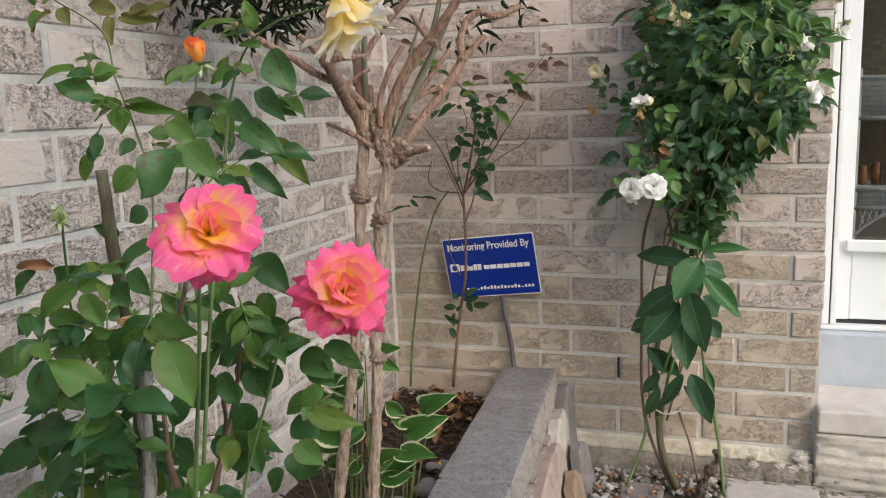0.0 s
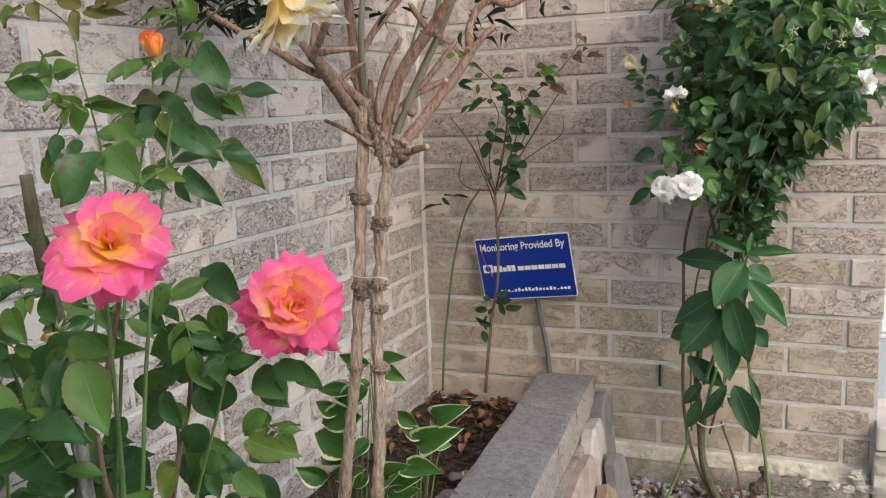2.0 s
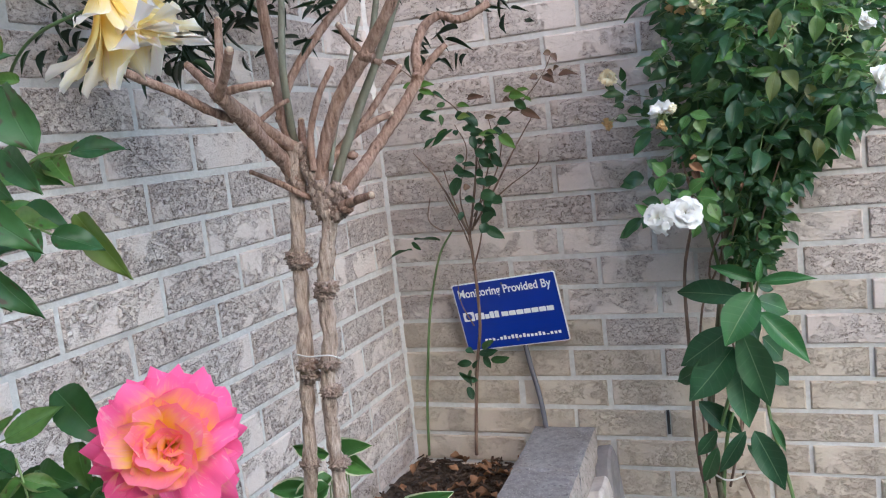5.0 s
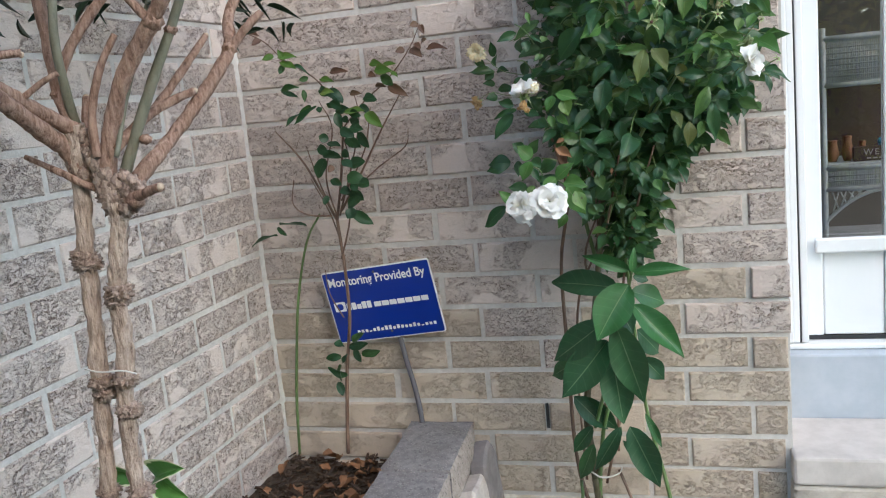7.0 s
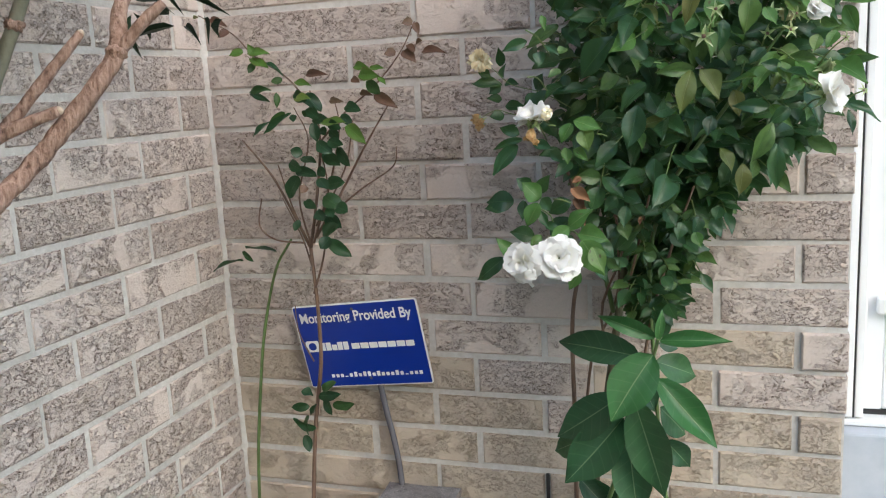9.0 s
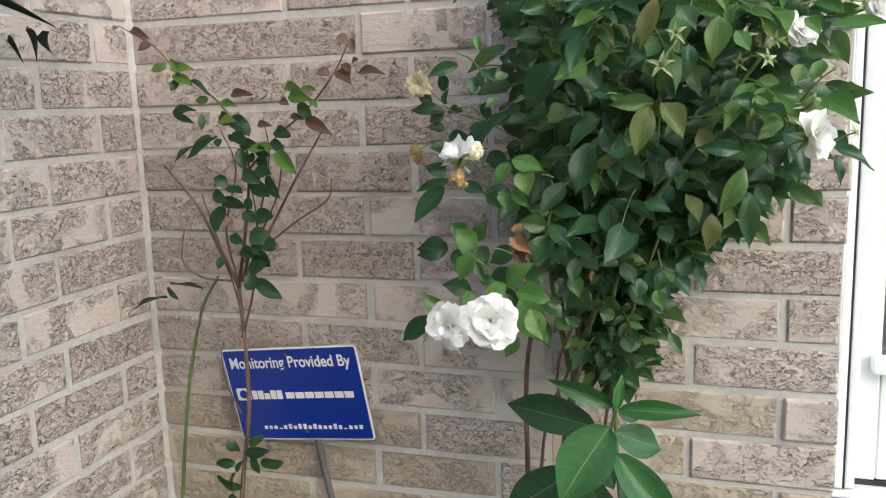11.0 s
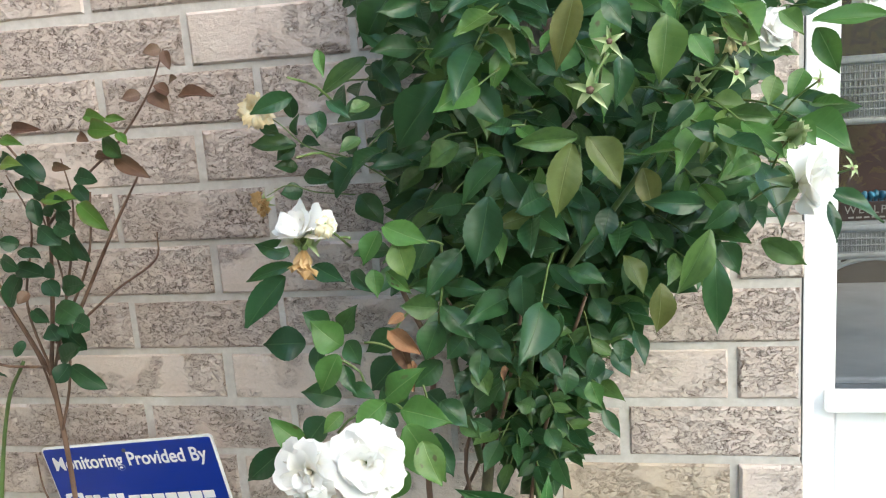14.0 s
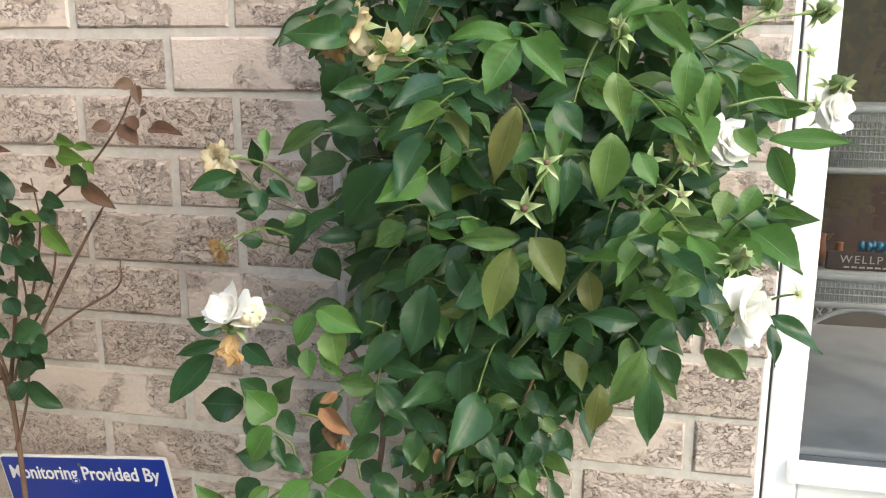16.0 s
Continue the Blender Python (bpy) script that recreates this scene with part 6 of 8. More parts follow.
limbs(thin_rose, "stem", CANE_RED, [
    [(0.352, -0.150, 1.208, 0.0020), (0.294, -0.150, 1.281, 0.0016), (0.219, -0.150, 1.332, 0.0015), (0.170, -0.150, 1.382, 0.0013), (0.086, -0.140, 1.426, 0.0009)],
    [(0.306, -0.130, 0.916, 0.0025), (0.291, -0.140, 1.029, 0.0020), (0.328, -0.150, 1.150, 0.0015), (0.301, -0.150, 1.222, 0.0010)],
    [(0.312, -0.130, 0.928, 0.0025), (0.373, -0.150, 1.066, 0.0020), (0.406, -0.160, 1.172, 0.0015), (0.399, -0.160, 1.241, 0.0010)],
    [(0.321, -0.130, 0.966, 0.0022), (0.407, -0.150, 1.089, 0.0018), (0.443, -0.170, 1.194, 0.0013)],
], sides=6)
limbs(thin_rose, "stem", CANE_RED, [
    [(0.302, -0.130, 0.878, 0.0022), (0.279, -0.120, 0.939, 0.0018), (0.239, -0.120, 1.027, 0.0013)],
    [(0.302, -0.130, 0.814, 0.0028), (0.342, -0.140, 0.918, 0.0022), (0.365, -0.150, 1.054, 0.0018), (0.348, -0.150, 1.162, 0.0013)],
    [(0.288, -0.130, 0.656, 0.0020), (0.257, -0.130, 0.721, 0.0015), (0.252, -0.130, 0.786, 0.0010)],
], sides=6)
leaf(thin_rose, L_SMALL, (0.106, -0.090, 0.880), (0.027, -0.105, 0.866), 0.019, jitter=0.7)
leaf(thin_rose, L_SMALL, (0.108, -0.090, 0.900), (0.137, -0.105, 0.881), 0.015, jitter=0.7)
leaf(thin_rose, L_SMALL, (0.117, -0.090, 0.907), (0.201, -0.105, 0.910), 0.016, jitter=0.7)
leaf(thin_rose, L_SMALL, (0.204, -0.150, 1.256), (0.251, -0.165, 1.237), 0.014, jitter=0.7)
leaf(thin_rose, L_SMALL, (0.252, -0.150, 1.260), (0.206, -0.165, 1.262), 0.011, jitter=0.7)
leaf(thin_rose, L_SMALL, (0.264, -0.150, 1.253), (0.270, -0.165, 1.227), 0.014, jitter=0.7)
leaf(thin_rose, L_SMALL, (0.293, -0.150, 1.211), (0.234, -0.165, 1.169), 0.018, jitter=0.7)
leaf(thin_rose, L_SMALL, (0.332, -0.160, 1.248), (0.374, -0.175, 1.216), 0.032, jitter=0.3)
leaf(thin_rose, L_SMALL, (0.314, -0.172, 1.248), (0.345, -0.187, 1.238), 0.025, jitter=0.3)
leaf(thin_rose, L_SMALL, (0.432, -0.184, 1.217), (0.469, -0.199, 1.215), 0.022, jitter=0.3)
leaf(thin_rose, L_SMALL, (0.414, -0.160, 1.203), (0.439, -0.175, 1.181), 0.021, jitter=0.3)
leaf(thin_rose, L_SMALL, (0.389, -0.172, 1.172), (0.417, -0.187, 1.154), 0.021, jitter=0.3)
leaf(thin_rose, L_SMALL, (0.391, -0.184, 1.152), (0.427, -0.199, 1.143), 0.023, jitter=0.3)
leaf(thin_rose, L_SMALL, (0.346, -0.160, 1.194), (0.385, -0.175, 1.197), 0.023, jitter=0.3)
leaf(thin_rose, L_SMALL, (0.354, -0.172, 1.188), (0.364, -0.187, 1.155), 0.023, jitter=0.3)
leaf(thin_rose, L_SMALL, (0.364, -0.184, 1.150), (0.400, -0.199, 1.128), 0.025, jitter=0.3)
leaf(thin_rose, L_SMALL, (0.367, -0.160, 1.126), (0.406, -0.175, 1.100), 0.027, jitter=0.3)
leaf(thin_rose, L_SMALL, (0.405, -0.172, 1.137), (0.430, -0.187, 1.100), 0.027, jitter=0.3)
leaf(thin_rose, L_SMALL, (0.330, -0.184, 1.127), (0.310, -0.199, 1.136), 0.023, jitter=0.3)
leaf(thin_rose, L_SMALL, (0.298, -0.160, 1.090), (0.349, -0.175, 1.082), 0.027, jitter=0.3)
leaf(thin_rose, L_SMALL, (0.321, -0.172, 1.117), (0.359, -0.187, 1.109), 0.021, jitter=0.3)
leaf(thin_rose, L_SMALL, (0.297, -0.184, 1.108), (0.327, -0.199, 1.096), 0.025, jitter=0.3)
leaf(thin_rose, L_SMALL, (0.304, -0.160, 1.077), (0.277, -0.175, 1.038), 0.038, jitter=0.3)
leaf(thin_rose, L_SMALL, (0.356, -0.172, 1.094), (0.380, -0.187, 1.079), 0.021, jitter=0.3)
leaf(thin_rose, L_SMALL, (0.363, -0.184, 1.074), (0.387, -0.199, 1.055), 0.025, jitter=0.3)
leaf(thin_rose, L_SMALL, (0.368, -0.160, 1.057), (0.417, -0.175, 1.065), 0.030, jitter=0.3)
leaf(thin_rose, L_SMALL, (0.364, -0.172, 1.035), (0.407, -0.187, 1.016), 0.036, jitter=0.3)
leaf(thin_rose, L_SMALL, (0.396, -0.184, 1.015), (0.430, -0.199, 1.006), 0.029, jitter=0.3)
leaf(thin_rose, L_SMALL, (0.362, -0.160, 0.993), (0.398, -0.175, 0.969), 0.030, jitter=0.3)
leaf(thin_rose, L_SMALL, (0.355, -0.172, 0.952), (0.403, -0.187, 0.978), 0.029, jitter=0.3)
leaf(thin_rose, L_SMALL, (0.377, -0.184, 0.951), (0.361, -0.199, 0.928), 0.030, jitter=0.3)
leaf(thin_rose, L_SMALL, (0.361, -0.160, 0.940), (0.411, -0.175, 0.910), 0.029, jitter=0.3)
leaf(thin_rose, L_SMALL, (0.345, -0.172, 1.005), (0.366, -0.187, 0.988), 0.024, jitter=0.3)
leaf(thin_rose, L_SMALL, (0.377, -0.184, 1.015), (0.395, -0.199, 0.994), 0.022, jitter=0.3)
leaf(thin_rose, L_SMALL, (0.339, -0.160, 1.214), (0.337, -0.175, 1.201), 0.022, jitter=0.3)
leaf(thin_rose, L_SMALL, (0.311, -0.172, 1.207), (0.314, -0.187, 1.197), 0.017, jitter=0.3)
leaf(thin_rose, L_SMALL, (0.392, -0.184, 1.186), (0.423, -0.199, 1.179), 0.020, jitter=0.3)
leaf(thin_rose, L_SMALL, (0.362, -0.160, 1.176), (0.382, -0.175, 1.163), 0.019, jitter=0.3)
leaf(thin_rose, L_SMALL, (0.341, -0.172, 1.218), (0.371, -0.187, 1.201), 0.024, jitter=0.3)
leaf(thin_rose, L_SMALL, (0.311, -0.184, 0.986), (0.302, -0.199, 0.970), 0.017, jitter=0.3)
leaf(thin_rose, L_SMALL, (0.314, -0.160, 1.025), (0.340, -0.175, 1.013), 0.021, jitter=0.3)
leaf(thin_rose, L_ROSE_LIGHT, (0.379, -0.180, 1.188), (0.436, -0.195, 1.190), 0.029, jitter=0.3)
leaf(thin_rose, L_ROSE_LIGHT, (0.437, -0.192, 1.181), (0.480, -0.207, 1.148), 0.028, jitter=0.3)
leaf(thin_rose, L_ROSE_LIGHT, (0.477, -0.204, 1.279), (0.520, -0.219, 1.277), 0.025, jitter=0.3)
leaf(thin_rose, L_ROSE_LIGHT, (0.457, -0.180, 1.296), (0.495, -0.195, 1.293), 0.016, jitter=0.3)
leaf(thin_rose, L_ROSE_LIGHT, (0.497, -0.192, 1.292), (0.532, -0.207, 1.289), 0.014, jitter=0.3)
leaf(thin_rose, L_ROSE_LIGHT, (0.519, -0.204, 1.272), (0.538, -0.219, 1.258), 0.013, jitter=0.3)
leaf(thin_rose, L_ROSE_LIGHT, (0.326, -0.180, 1.274), (0.360, -0.195, 1.269), 0.017, jitter=0.3)
leaf(thin_rose, L_ROSE_LIGHT, (0.328, -0.192, 1.240), (0.362, -0.207, 1.244), 0.022, jitter=0.3)
leaf(thin_rose, L_RED, (0.398, -0.180, 1.232), (0.432, -0.195, 1.230), 0.014, jitter=0.3)
leaf(thin_rose, L_RED, (0.501, -0.192, 1.240), (0.553, -0.207, 1.214), 0.023, jitter=0.3)
leaf(thin_rose, L_RED, (0.362, -0.204, 1.286), (0.413, -0.219, 1.286), 0.017, jitter=0.3)
leaf(thin_rose, L_RED, (0.466, -0.180, 1.245), (0.498, -0.195, 1.240), 0.013, jitter=0.3)
leaf(thin_rose, L_RED, (0.337, -0.192, 1.061), (0.329, -0.207, 1.048), 0.018, jitter=0.3)
leaf(thin_rose, L_RED, (0.461, -0.204, 1.273), (0.482, -0.219, 1.266), 0.015, jitter=0.3)
leaf(thin_rose, L_SMALL, (0.486, -0.190, 1.266), (0.521, -0.205, 1.240), 0.024, jitter=0.3)
leaf(thin_rose, L_RED, (0.598, -0.210, 1.372), (0.582, -0.225, 1.370), 0.017)
leaf(thin_rose, L_RED, (0.601, -0.210, 1.370), (0.613, -0.225, 1.348), 0.015)
leaf(thin_rose, L_RED, (0.556, -0.200, 1.319), (0.538, -0.215, 1.316), 0.018)
leaf(thin_rose, L_RED, (0.570, -0.200, 1.320), (0.600, -0.215, 1.299), 0.024)
leaf(thin_rose, L_RED, (0.596, -0.200, 1.318), (0.585, -0.215, 1.329), 0.020)
leaf(thin_rose, L_RED, (0.608, -0.200, 1.315), (0.661, -0.215, 1.314), 0.020)
leaf(thin_rose, L_RED, (0.597, -0.200, 1.329), (0.614, -0.215, 1.337), 0.017)
leaf(thin_rose, L_RED, (0.164, -0.150, 1.388), (0.144, -0.165, 1.377), 0.019)
leaf(thin_rose, L_RED, (0.085, -0.140, 1.424), (0.084, -0.155, 1.420), 0.012)
leaf(thin_rose, L_RED, (0.112, -0.140, 1.416), (0.161, -0.155, 1.400), 0.017)
leaf(thin_rose, L_ROSE_LIGHT, (0.193, -0.150, 1.345), (0.167, -0.165, 1.338), 0.019)
leaf(thin_rose, L_ROSE_LIGHT, (0.206, -0.150, 1.339), (0.255, -0.165, 1.341), 0.021)
leaf(thin_rose, L_ROSE_LIGHT, (0.211, -0.150, 1.327), (0.258, -0.165, 1.306), 0.023)
leaf(thin_rose, L_ROSE_LIGHT, (0.219, -0.150, 1.332), (0.216, -0.165, 1.355), 0.019)
leaf(thin_rose, L_SMALL, (0.284, -0.140, 0.498), (0.237, -0.155, 0.528), 0.023, jitter=0.7)
leaf(thin_rose, L_SMALL, (0.272, -0.140, 0.551), (0.233, -0.155, 0.552), 0.022, jitter=0.7)
leaf(thin_rose, L_SMALL, (0.284, -0.140, 0.579), (0.265, -0.155, 0.597), 0.022, jitter=0.7)
leaf(thin_rose, L_SMALL, (0.290, -0.140, 0.559), (0.281, -0.155, 0.537), 0.023, jitter=0.7)
leaf(thin_rose, L_SMALL, (0.266, -0.140, 0.530), (0.262, -0.155, 0.488), 0.030, jitter=0.7)
leaf(thin_rose, L_SMALL, (0.299, -0.140, 0.580), (0.355, -0.155, 0.589), 0.023, jitter=0.7)
leaf(thin_rose, L_SMALL, (0.312, -0.140, 0.574), (0.330, -0.155, 0.541), 0.022, jitter=0.7)
leaf(thin_rose, L_SMALL, (0.332, -0.140, 0.562), (0.387, -0.155, 0.567), 0.022, jitter=0.7)
leaf(thin_rose, L_SMALL, (0.307, -0.140, 0.594), (0.344, -0.155, 0.617), 0.022, jitter=0.7)
leaf(thin_rose, L_SMALL, (0.249, -0.130, 0.477), (0.265, -0.145, 0.443), 0.022, jitter=0.7)
leaf(thin_rose, L_SMALL, (0.280, -0.150, 1.282), (0.262, -0.165, 1.277), 0.015, jitter=0.7)
leaf(thin_rose, L_SMALL, (0.244, -0.150, 1.317), (0.290, -0.165, 1.293), 0.016, jitter=0.7)
leaf(thin_rose, L_SMALL, (0.217, -0.150, 1.320), (0.210, -0.165, 1.297), 0.016, jitter=0.7)

# Dark leaves crowded round the main stem.
leaf(thin_rose, L_SMALL, (0.276, -0.145, 1.213), (0.245, -0.160, 1.185), 0.019, jitter=0.7)
leaf(thin_rose, L_SMALL, (0.250, -0.165, 1.195), (0.217, -0.180, 1.165), 0.024, jitter=0.7)

# ---- security sign on its stake ----
sign = thing("yard_sign", "blue printed plastic yard sign on a bent metal stake", "sign")
tl, tr_, bl = Vector((0.202, -0.057, 0.760)), Vector((0.518, -0.069, 0.794)), Vector((0.225, -0.030, 0.554))
sx = (tr_ - tl).normalized()
sz = (tl - bl)
sz = (sz - sx * sz.dot(sx)).normalized()
sy = sz.cross(sx)
SW, SH = 0.317, 0.209
sign.matrix_world = Matrix.Translation(tl) @ Matrix((sx, sy, sz)).transposed().to_4x4()


def plate(w, h, thick, x0, z0, y0, r):
    """A flat panel with rounded corners; its front looks along -y."""
    bm = bmesh.new()
    pts = []
    for cx, cz, a0 in ((w - r, h - r, 0), (r, h - r, 90), (r, r, 180), (w - r, r, 270)):
        for k in range(4):
            a = radians(a0 + 30 * k)
            pts.append((x0 + cx + r * math.cos(a), z0 + cz + r * math.sin(a)))
    f = [bm.verts.new((x, y0, z)) for x, z in pts]
    b = [bm.verts.new((x, y0 + thick, z)) for x, z in pts]
    n = len(pts)
    bm.faces.new(f)
    bm.faces.new(b[::-1])
    for k in range(n):
        bm.faces.new((f[(k + 1) % n], f[k], b[k], b[(k + 1) % n]))
    bmesh.ops.recalc_face_normals(bm, faces=bm.faces[:])
    return bm


part("panel", plate(SW, SH, 0.004, 0, -SH, 0.0, 0.006), SIGN_WHITE, sign, "white panel edge", False)
part("face", plate(SW - 0.006, SH - 0.006, 0.0008, 0.003, -SH + 0.003, -0.0010, 0.004), SIGN_BLUE, sign, "blue printed face", False)


def lettering(words, x0, z0, width, height):
    cu = bpy.data.curves.new("lettering", "FONT")
    cu.body = words
    cu.size = 0.03
    cu.offset = 0.00055
    cu.extrude = 0.0002
    tmp = bpy.data.objects.new("lettering_tmp", cu)
    scene.collection.objects.link(tmp)
    me = bpy.data.meshes.new_from_object(tmp.evaluated_get(bpy.context.evaluated_depsgraph_get()))
    bpy.data.objects.remove(tmp)
    xs = [v.co.x for v in me.vertices]
    ys = [v.co.y for v in me.vertices]
    sx_, sy_ = width / (max(xs) - min(xs)), height / (max(ys) - min(ys))
    for v in me.vertices:
        v.co = Vector((x0 + (v.co.x - min(xs)) * sx_, -0.0016 - v.co.z, z0 + (v.co.y - min(ys)) * sy_))
    me.materials.append(SIGN_WHITE)
    return part("lettering", me, None, sign, "white bold lettering")


lettering("Monitoring Provided By", 0.016, -0.051, 0.284, 0.033)
mark = part("emblem", plate(0.034, 0.028, 0.0005, 0.014, -0.116, -0.0016, 0.004), SIGN_WHITE, sign, "white rounded emblem", False)
part("emblem_ring", plate(0.020, 0.019, 0.0005, 0.021, -0.1115, -0.0022, 0.009), SIGN_BLUE, mark, "", False)
# One plain bar for each letter of the two withheld lines.
for x0, pitch, w, z0, heights in ((0.051, 0.0152, 0.0130, -0.114, (20, 20, 14, 20, 20)), (0.133, 0.0230, 0.0204, -0.113, (14, 14, 14, 14, 14, 14, 14)),
                                  (0.062, 0.0119, 0.0078, -0.184, (8, 8, 8, 3, 9, 12, 8, 12, 12, 8, 12, 9, 8, 8, 12, 9, 3, 8, 8, 9))):
    for k, h in enumerate(heights):
        part("print_bar", plate(w, h / 1000, 0.0005, x0 + k * pitch, z0, -0.0016, 0.0012), SIGN_WHITE, sign, "", False)
for x0, z0 in ((0.152, -0.018), (0.160, -0.192)):
    part("rivet", plate(0.007, 0.007, 0.0008, x0, z0, -0.0024, 0.0034), STEEL, sign, "small steel rivet", False)
inv = sign.matrix_world.inverted()
stake_pts = [inv @ Vector(p) for p in ((0.378, -0.044, 0.72), (0.398, -0.026, 0.585), (0.410, -0.020, 0.50), (0.426, -0.020, 0.42), (0.436, -0.020, 0.33), (0.44, -0.02, 0.20))]
part("stake", tube(bmesh.new(), [(*p, 0.0075) for p in stake_pts], 8, 4), STEEL, sign, "bent grey metal stake")

# ---- rose bush with pink and yellow flowers ----
bush = thing("rose_bush", "leafy rose bush with pink-yellow flowers beside the brick wall", "rose bush")
limbs(bush, "cane", CANE, [
    [(0.574, -2.020, 1.031, 0.0022), (0.553, -2.000, 0.941, 0.0023), (0.521, -1.970, 0.838, 0.0026), (0.495, -1.950, 0.723, 0.0029), (0.463, -1.930, 0.543, 0.0031)],
    [(0.604, -1.830, 0.951, 0.0017), (0.559, -1.820, 0.935, 0.0018), (0.533, -1.820, 0.856, 0.0019), (0.504, -1.840, 0.747, 0.0021), (0.492, -1.860, 0.654, 0.0023), (0.478, -1.880, 0.536, 0.0026)],
    [(0.382, -1.700, 1.265, 0.0012), (0.382, -1.720, 1.202, 0.0015), (0.403, -1.780, 1.106, 0.0017), (0.422, -1.840, 0.975, 0.0021), (0.417, -1.860, 0.846, 0.0023), (0.409, -1.880, 0.700, 0.0026), (0.407, -1.900, 0.569, 0.0029)],
    [(0.394, -2.000, 1.087, 0.0015), (0.376, -1.980, 1.036, 0.0016), (0.359, -1.960, 0.972, 0.0018), (0.360, -1.940, 0.869, 0.0021), (0.358, -1.930, 0.748, 0.0026), (0.344, -1.920, 0.571, 0.0031)],
], sides=8)
limbs(bush, "cane", CANE, [
    [(0.419, -2.020, 0.868, 0.0016), (0.390, -2.000, 0.811, 0.0018), (0.363, -1.980, 0.743, 0.0021), (0.329, -1.950, 0.572, 0.0026)],
    [(0.656, -1.830, 1.318, 0.0012), (0.587, -1.820, 1.309, 0.0014), (0.534, -1.800, 1.292, 0.0015), (0.496, -1.780, 1.263, 0.0016), (0.488, -1.800, 1.207, 0.0018), (0.496, -1.840, 1.112, 0.0021), (0.491, -1.880, 0.958, 0.0023), (0.483, -1.900, 0.807, 0.0026), (0.455, -1.900, 0.600, 0.0031)],
    [(0.080, -1.620, 1.383, 0.0010), (0.180, -1.640, 1.328, 0.0012), (0.213, -1.660, 1.255, 0.0015), (0.271, -1.700, 1.180, 0.0016), (0.334, -1.760, 1.104, 0.0018), (0.369, -1.820, 0.998, 0.0021), (0.396, -1.880, 0.895, 0.0026)],
], sides=8)
limbs(bush, "cut_cane", BARK_OLIVE, [[(0.402, -1.940, 1.140, 0.0068), (0.405, -1.940, 1.102, 0.0072), (0.400, -1.930, 1.047, 0.0076), (0.403, -1.920, 0.964, 0.0080), (0.399, -1.910, 0.858, 0.0080), (0.393, -1.900, 0.723, 0.0082), (0.380, -1.900, 0.565, 0.0090)]], "thick dark cane with a cut end", sides=9)
limbs(bush, "cane", CANE_RED, [
    [(0.480, -1.800, 0.907, 0.0025), (0.471, -1.800, 0.845, 0.0030), (0.461, -1.820, 0.773, 0.0035), (0.440, -1.840, 0.684, 0.0045), (0.421, -1.860, 0.563, 0.0050)],
    [(0.448, -1.800, 0.828, 0.0030), (0.449, -1.800, 0.780, 0.0030), (0.430, -1.800, 0.705, 0.0035), (0.428, -1.820, 0.591, 0.0040)],
    [(0.475, -1.900, 1.003, 0.0030), (0.462, -1.900, 0.962, 0.0030), (0.442, -1.900, 0.904, 0.0040)],
    [(0.451, -1.930, 0.851, 0.0030), (0.445, -1.920, 0.782, 0.0040), (0.449, -1.900, 0.714, 0.0050)],
], sides=7)
limbs(bush, "dead_cane", BARK_PEEL, [[(0.431, -1.930, 0.906, 0.0070), (0.424, -1.930, 0.856, 0.0080), (0.415, -1.920, 0.794, 0.0090), (0.409, -1.920, 0.719, 0.0100), (0.399, -1.920, 0.580, 0.0120)]], "dead blackened cane", sides=8, rough=0.25)
leaf(bush, L_ROSE_LIGHT, (0.141, -1.660, 1.275), (0.072, -1.675, 1.262), 0.027)
leaf(bush, L_ROSE_LIGHT, (0.149, -1.660, 1.276), (0.163, -1.675, 1.244), 0.026)
leaf(bush, L_ROSE, (0.145, -1.660, 1.285), (0.200, -1.675, 1.287), 0.018)
leaf(bush, L_ROSE_LIGHT, (0.251, -1.700, 1.217), (0.208, -1.715, 1.222), 0.014)
leaf(bush, L_ROSE_LIGHT, (0.272, -1.720, 1.212), (0.271, -1.735, 1.176), 0.031)
leaf(bush, L_ROSE_LIGHT, (0.263, -1.700, 1.216), (0.348, -1.715, 1.204), 0.019)
leaf(bush, L_ROSE_LIGHT, (0.256, -1.700, 1.219), (0.315, -1.715, 1.221), 0.013)
leaf(bush, L_ROSE_LIGHT, (0.250, -1.700, 1.216), (0.207, -1.715, 1.200), 0.019)
leaf(bush, L_ROSE_LIGHT, (0.041, -1.620, 1.377), (0.048, -1.635, 1.408), 0.027)
leaf(bush, L_ROSE_LIGHT, (0.058, -1.620, 1.380), (0.111, -1.635, 1.396), 0.023)
leaf(bush, L_ROSE_LIGHT, (0.051, -1.620, 1.367), (0.037, -1.635, 1.341), 0.031)
leaf(bush, L_BRONZE, (0.253, -1.640, 1.349), (0.313, -1.655, 1.357), 0.025)
leaf(bush, L_BRONZE, (0.209, -1.640, 1.356), (0.167, -1.655, 1.369), 0.025)
leaf(bush, L_BRONZE, (0.072, -1.620, 1.366), (0.035, -1.635, 1.343), 0.028)
leaf(bush, L_BRONZE, (0.094, -1.620, 1.369), (0.115, -1.635, 1.341), 0.023)
leaf(bush, L_BRONZE, (0.198, -1.640, 1.348), (0.200, -1.655, 1.310), 0.020)
leaf(bush, L_BRONZE, (0.218, -1.640, 1.347), (0.297, -1.655, 1.335), 0.022)
leaf(bush, L_BRONZE, (0.234, -1.640, 1.354), (0.275, -1.655, 1.358), 0.019)
leaf(bush, L_ROSE, (0.501, -1.930, 1.160), (0.470, -1.970, 1.115), 0.043)
leaf(bush, L_ROSE, (0.500, -1.920, 1.165), (0.548, -1.935, 1.134), 0.035)
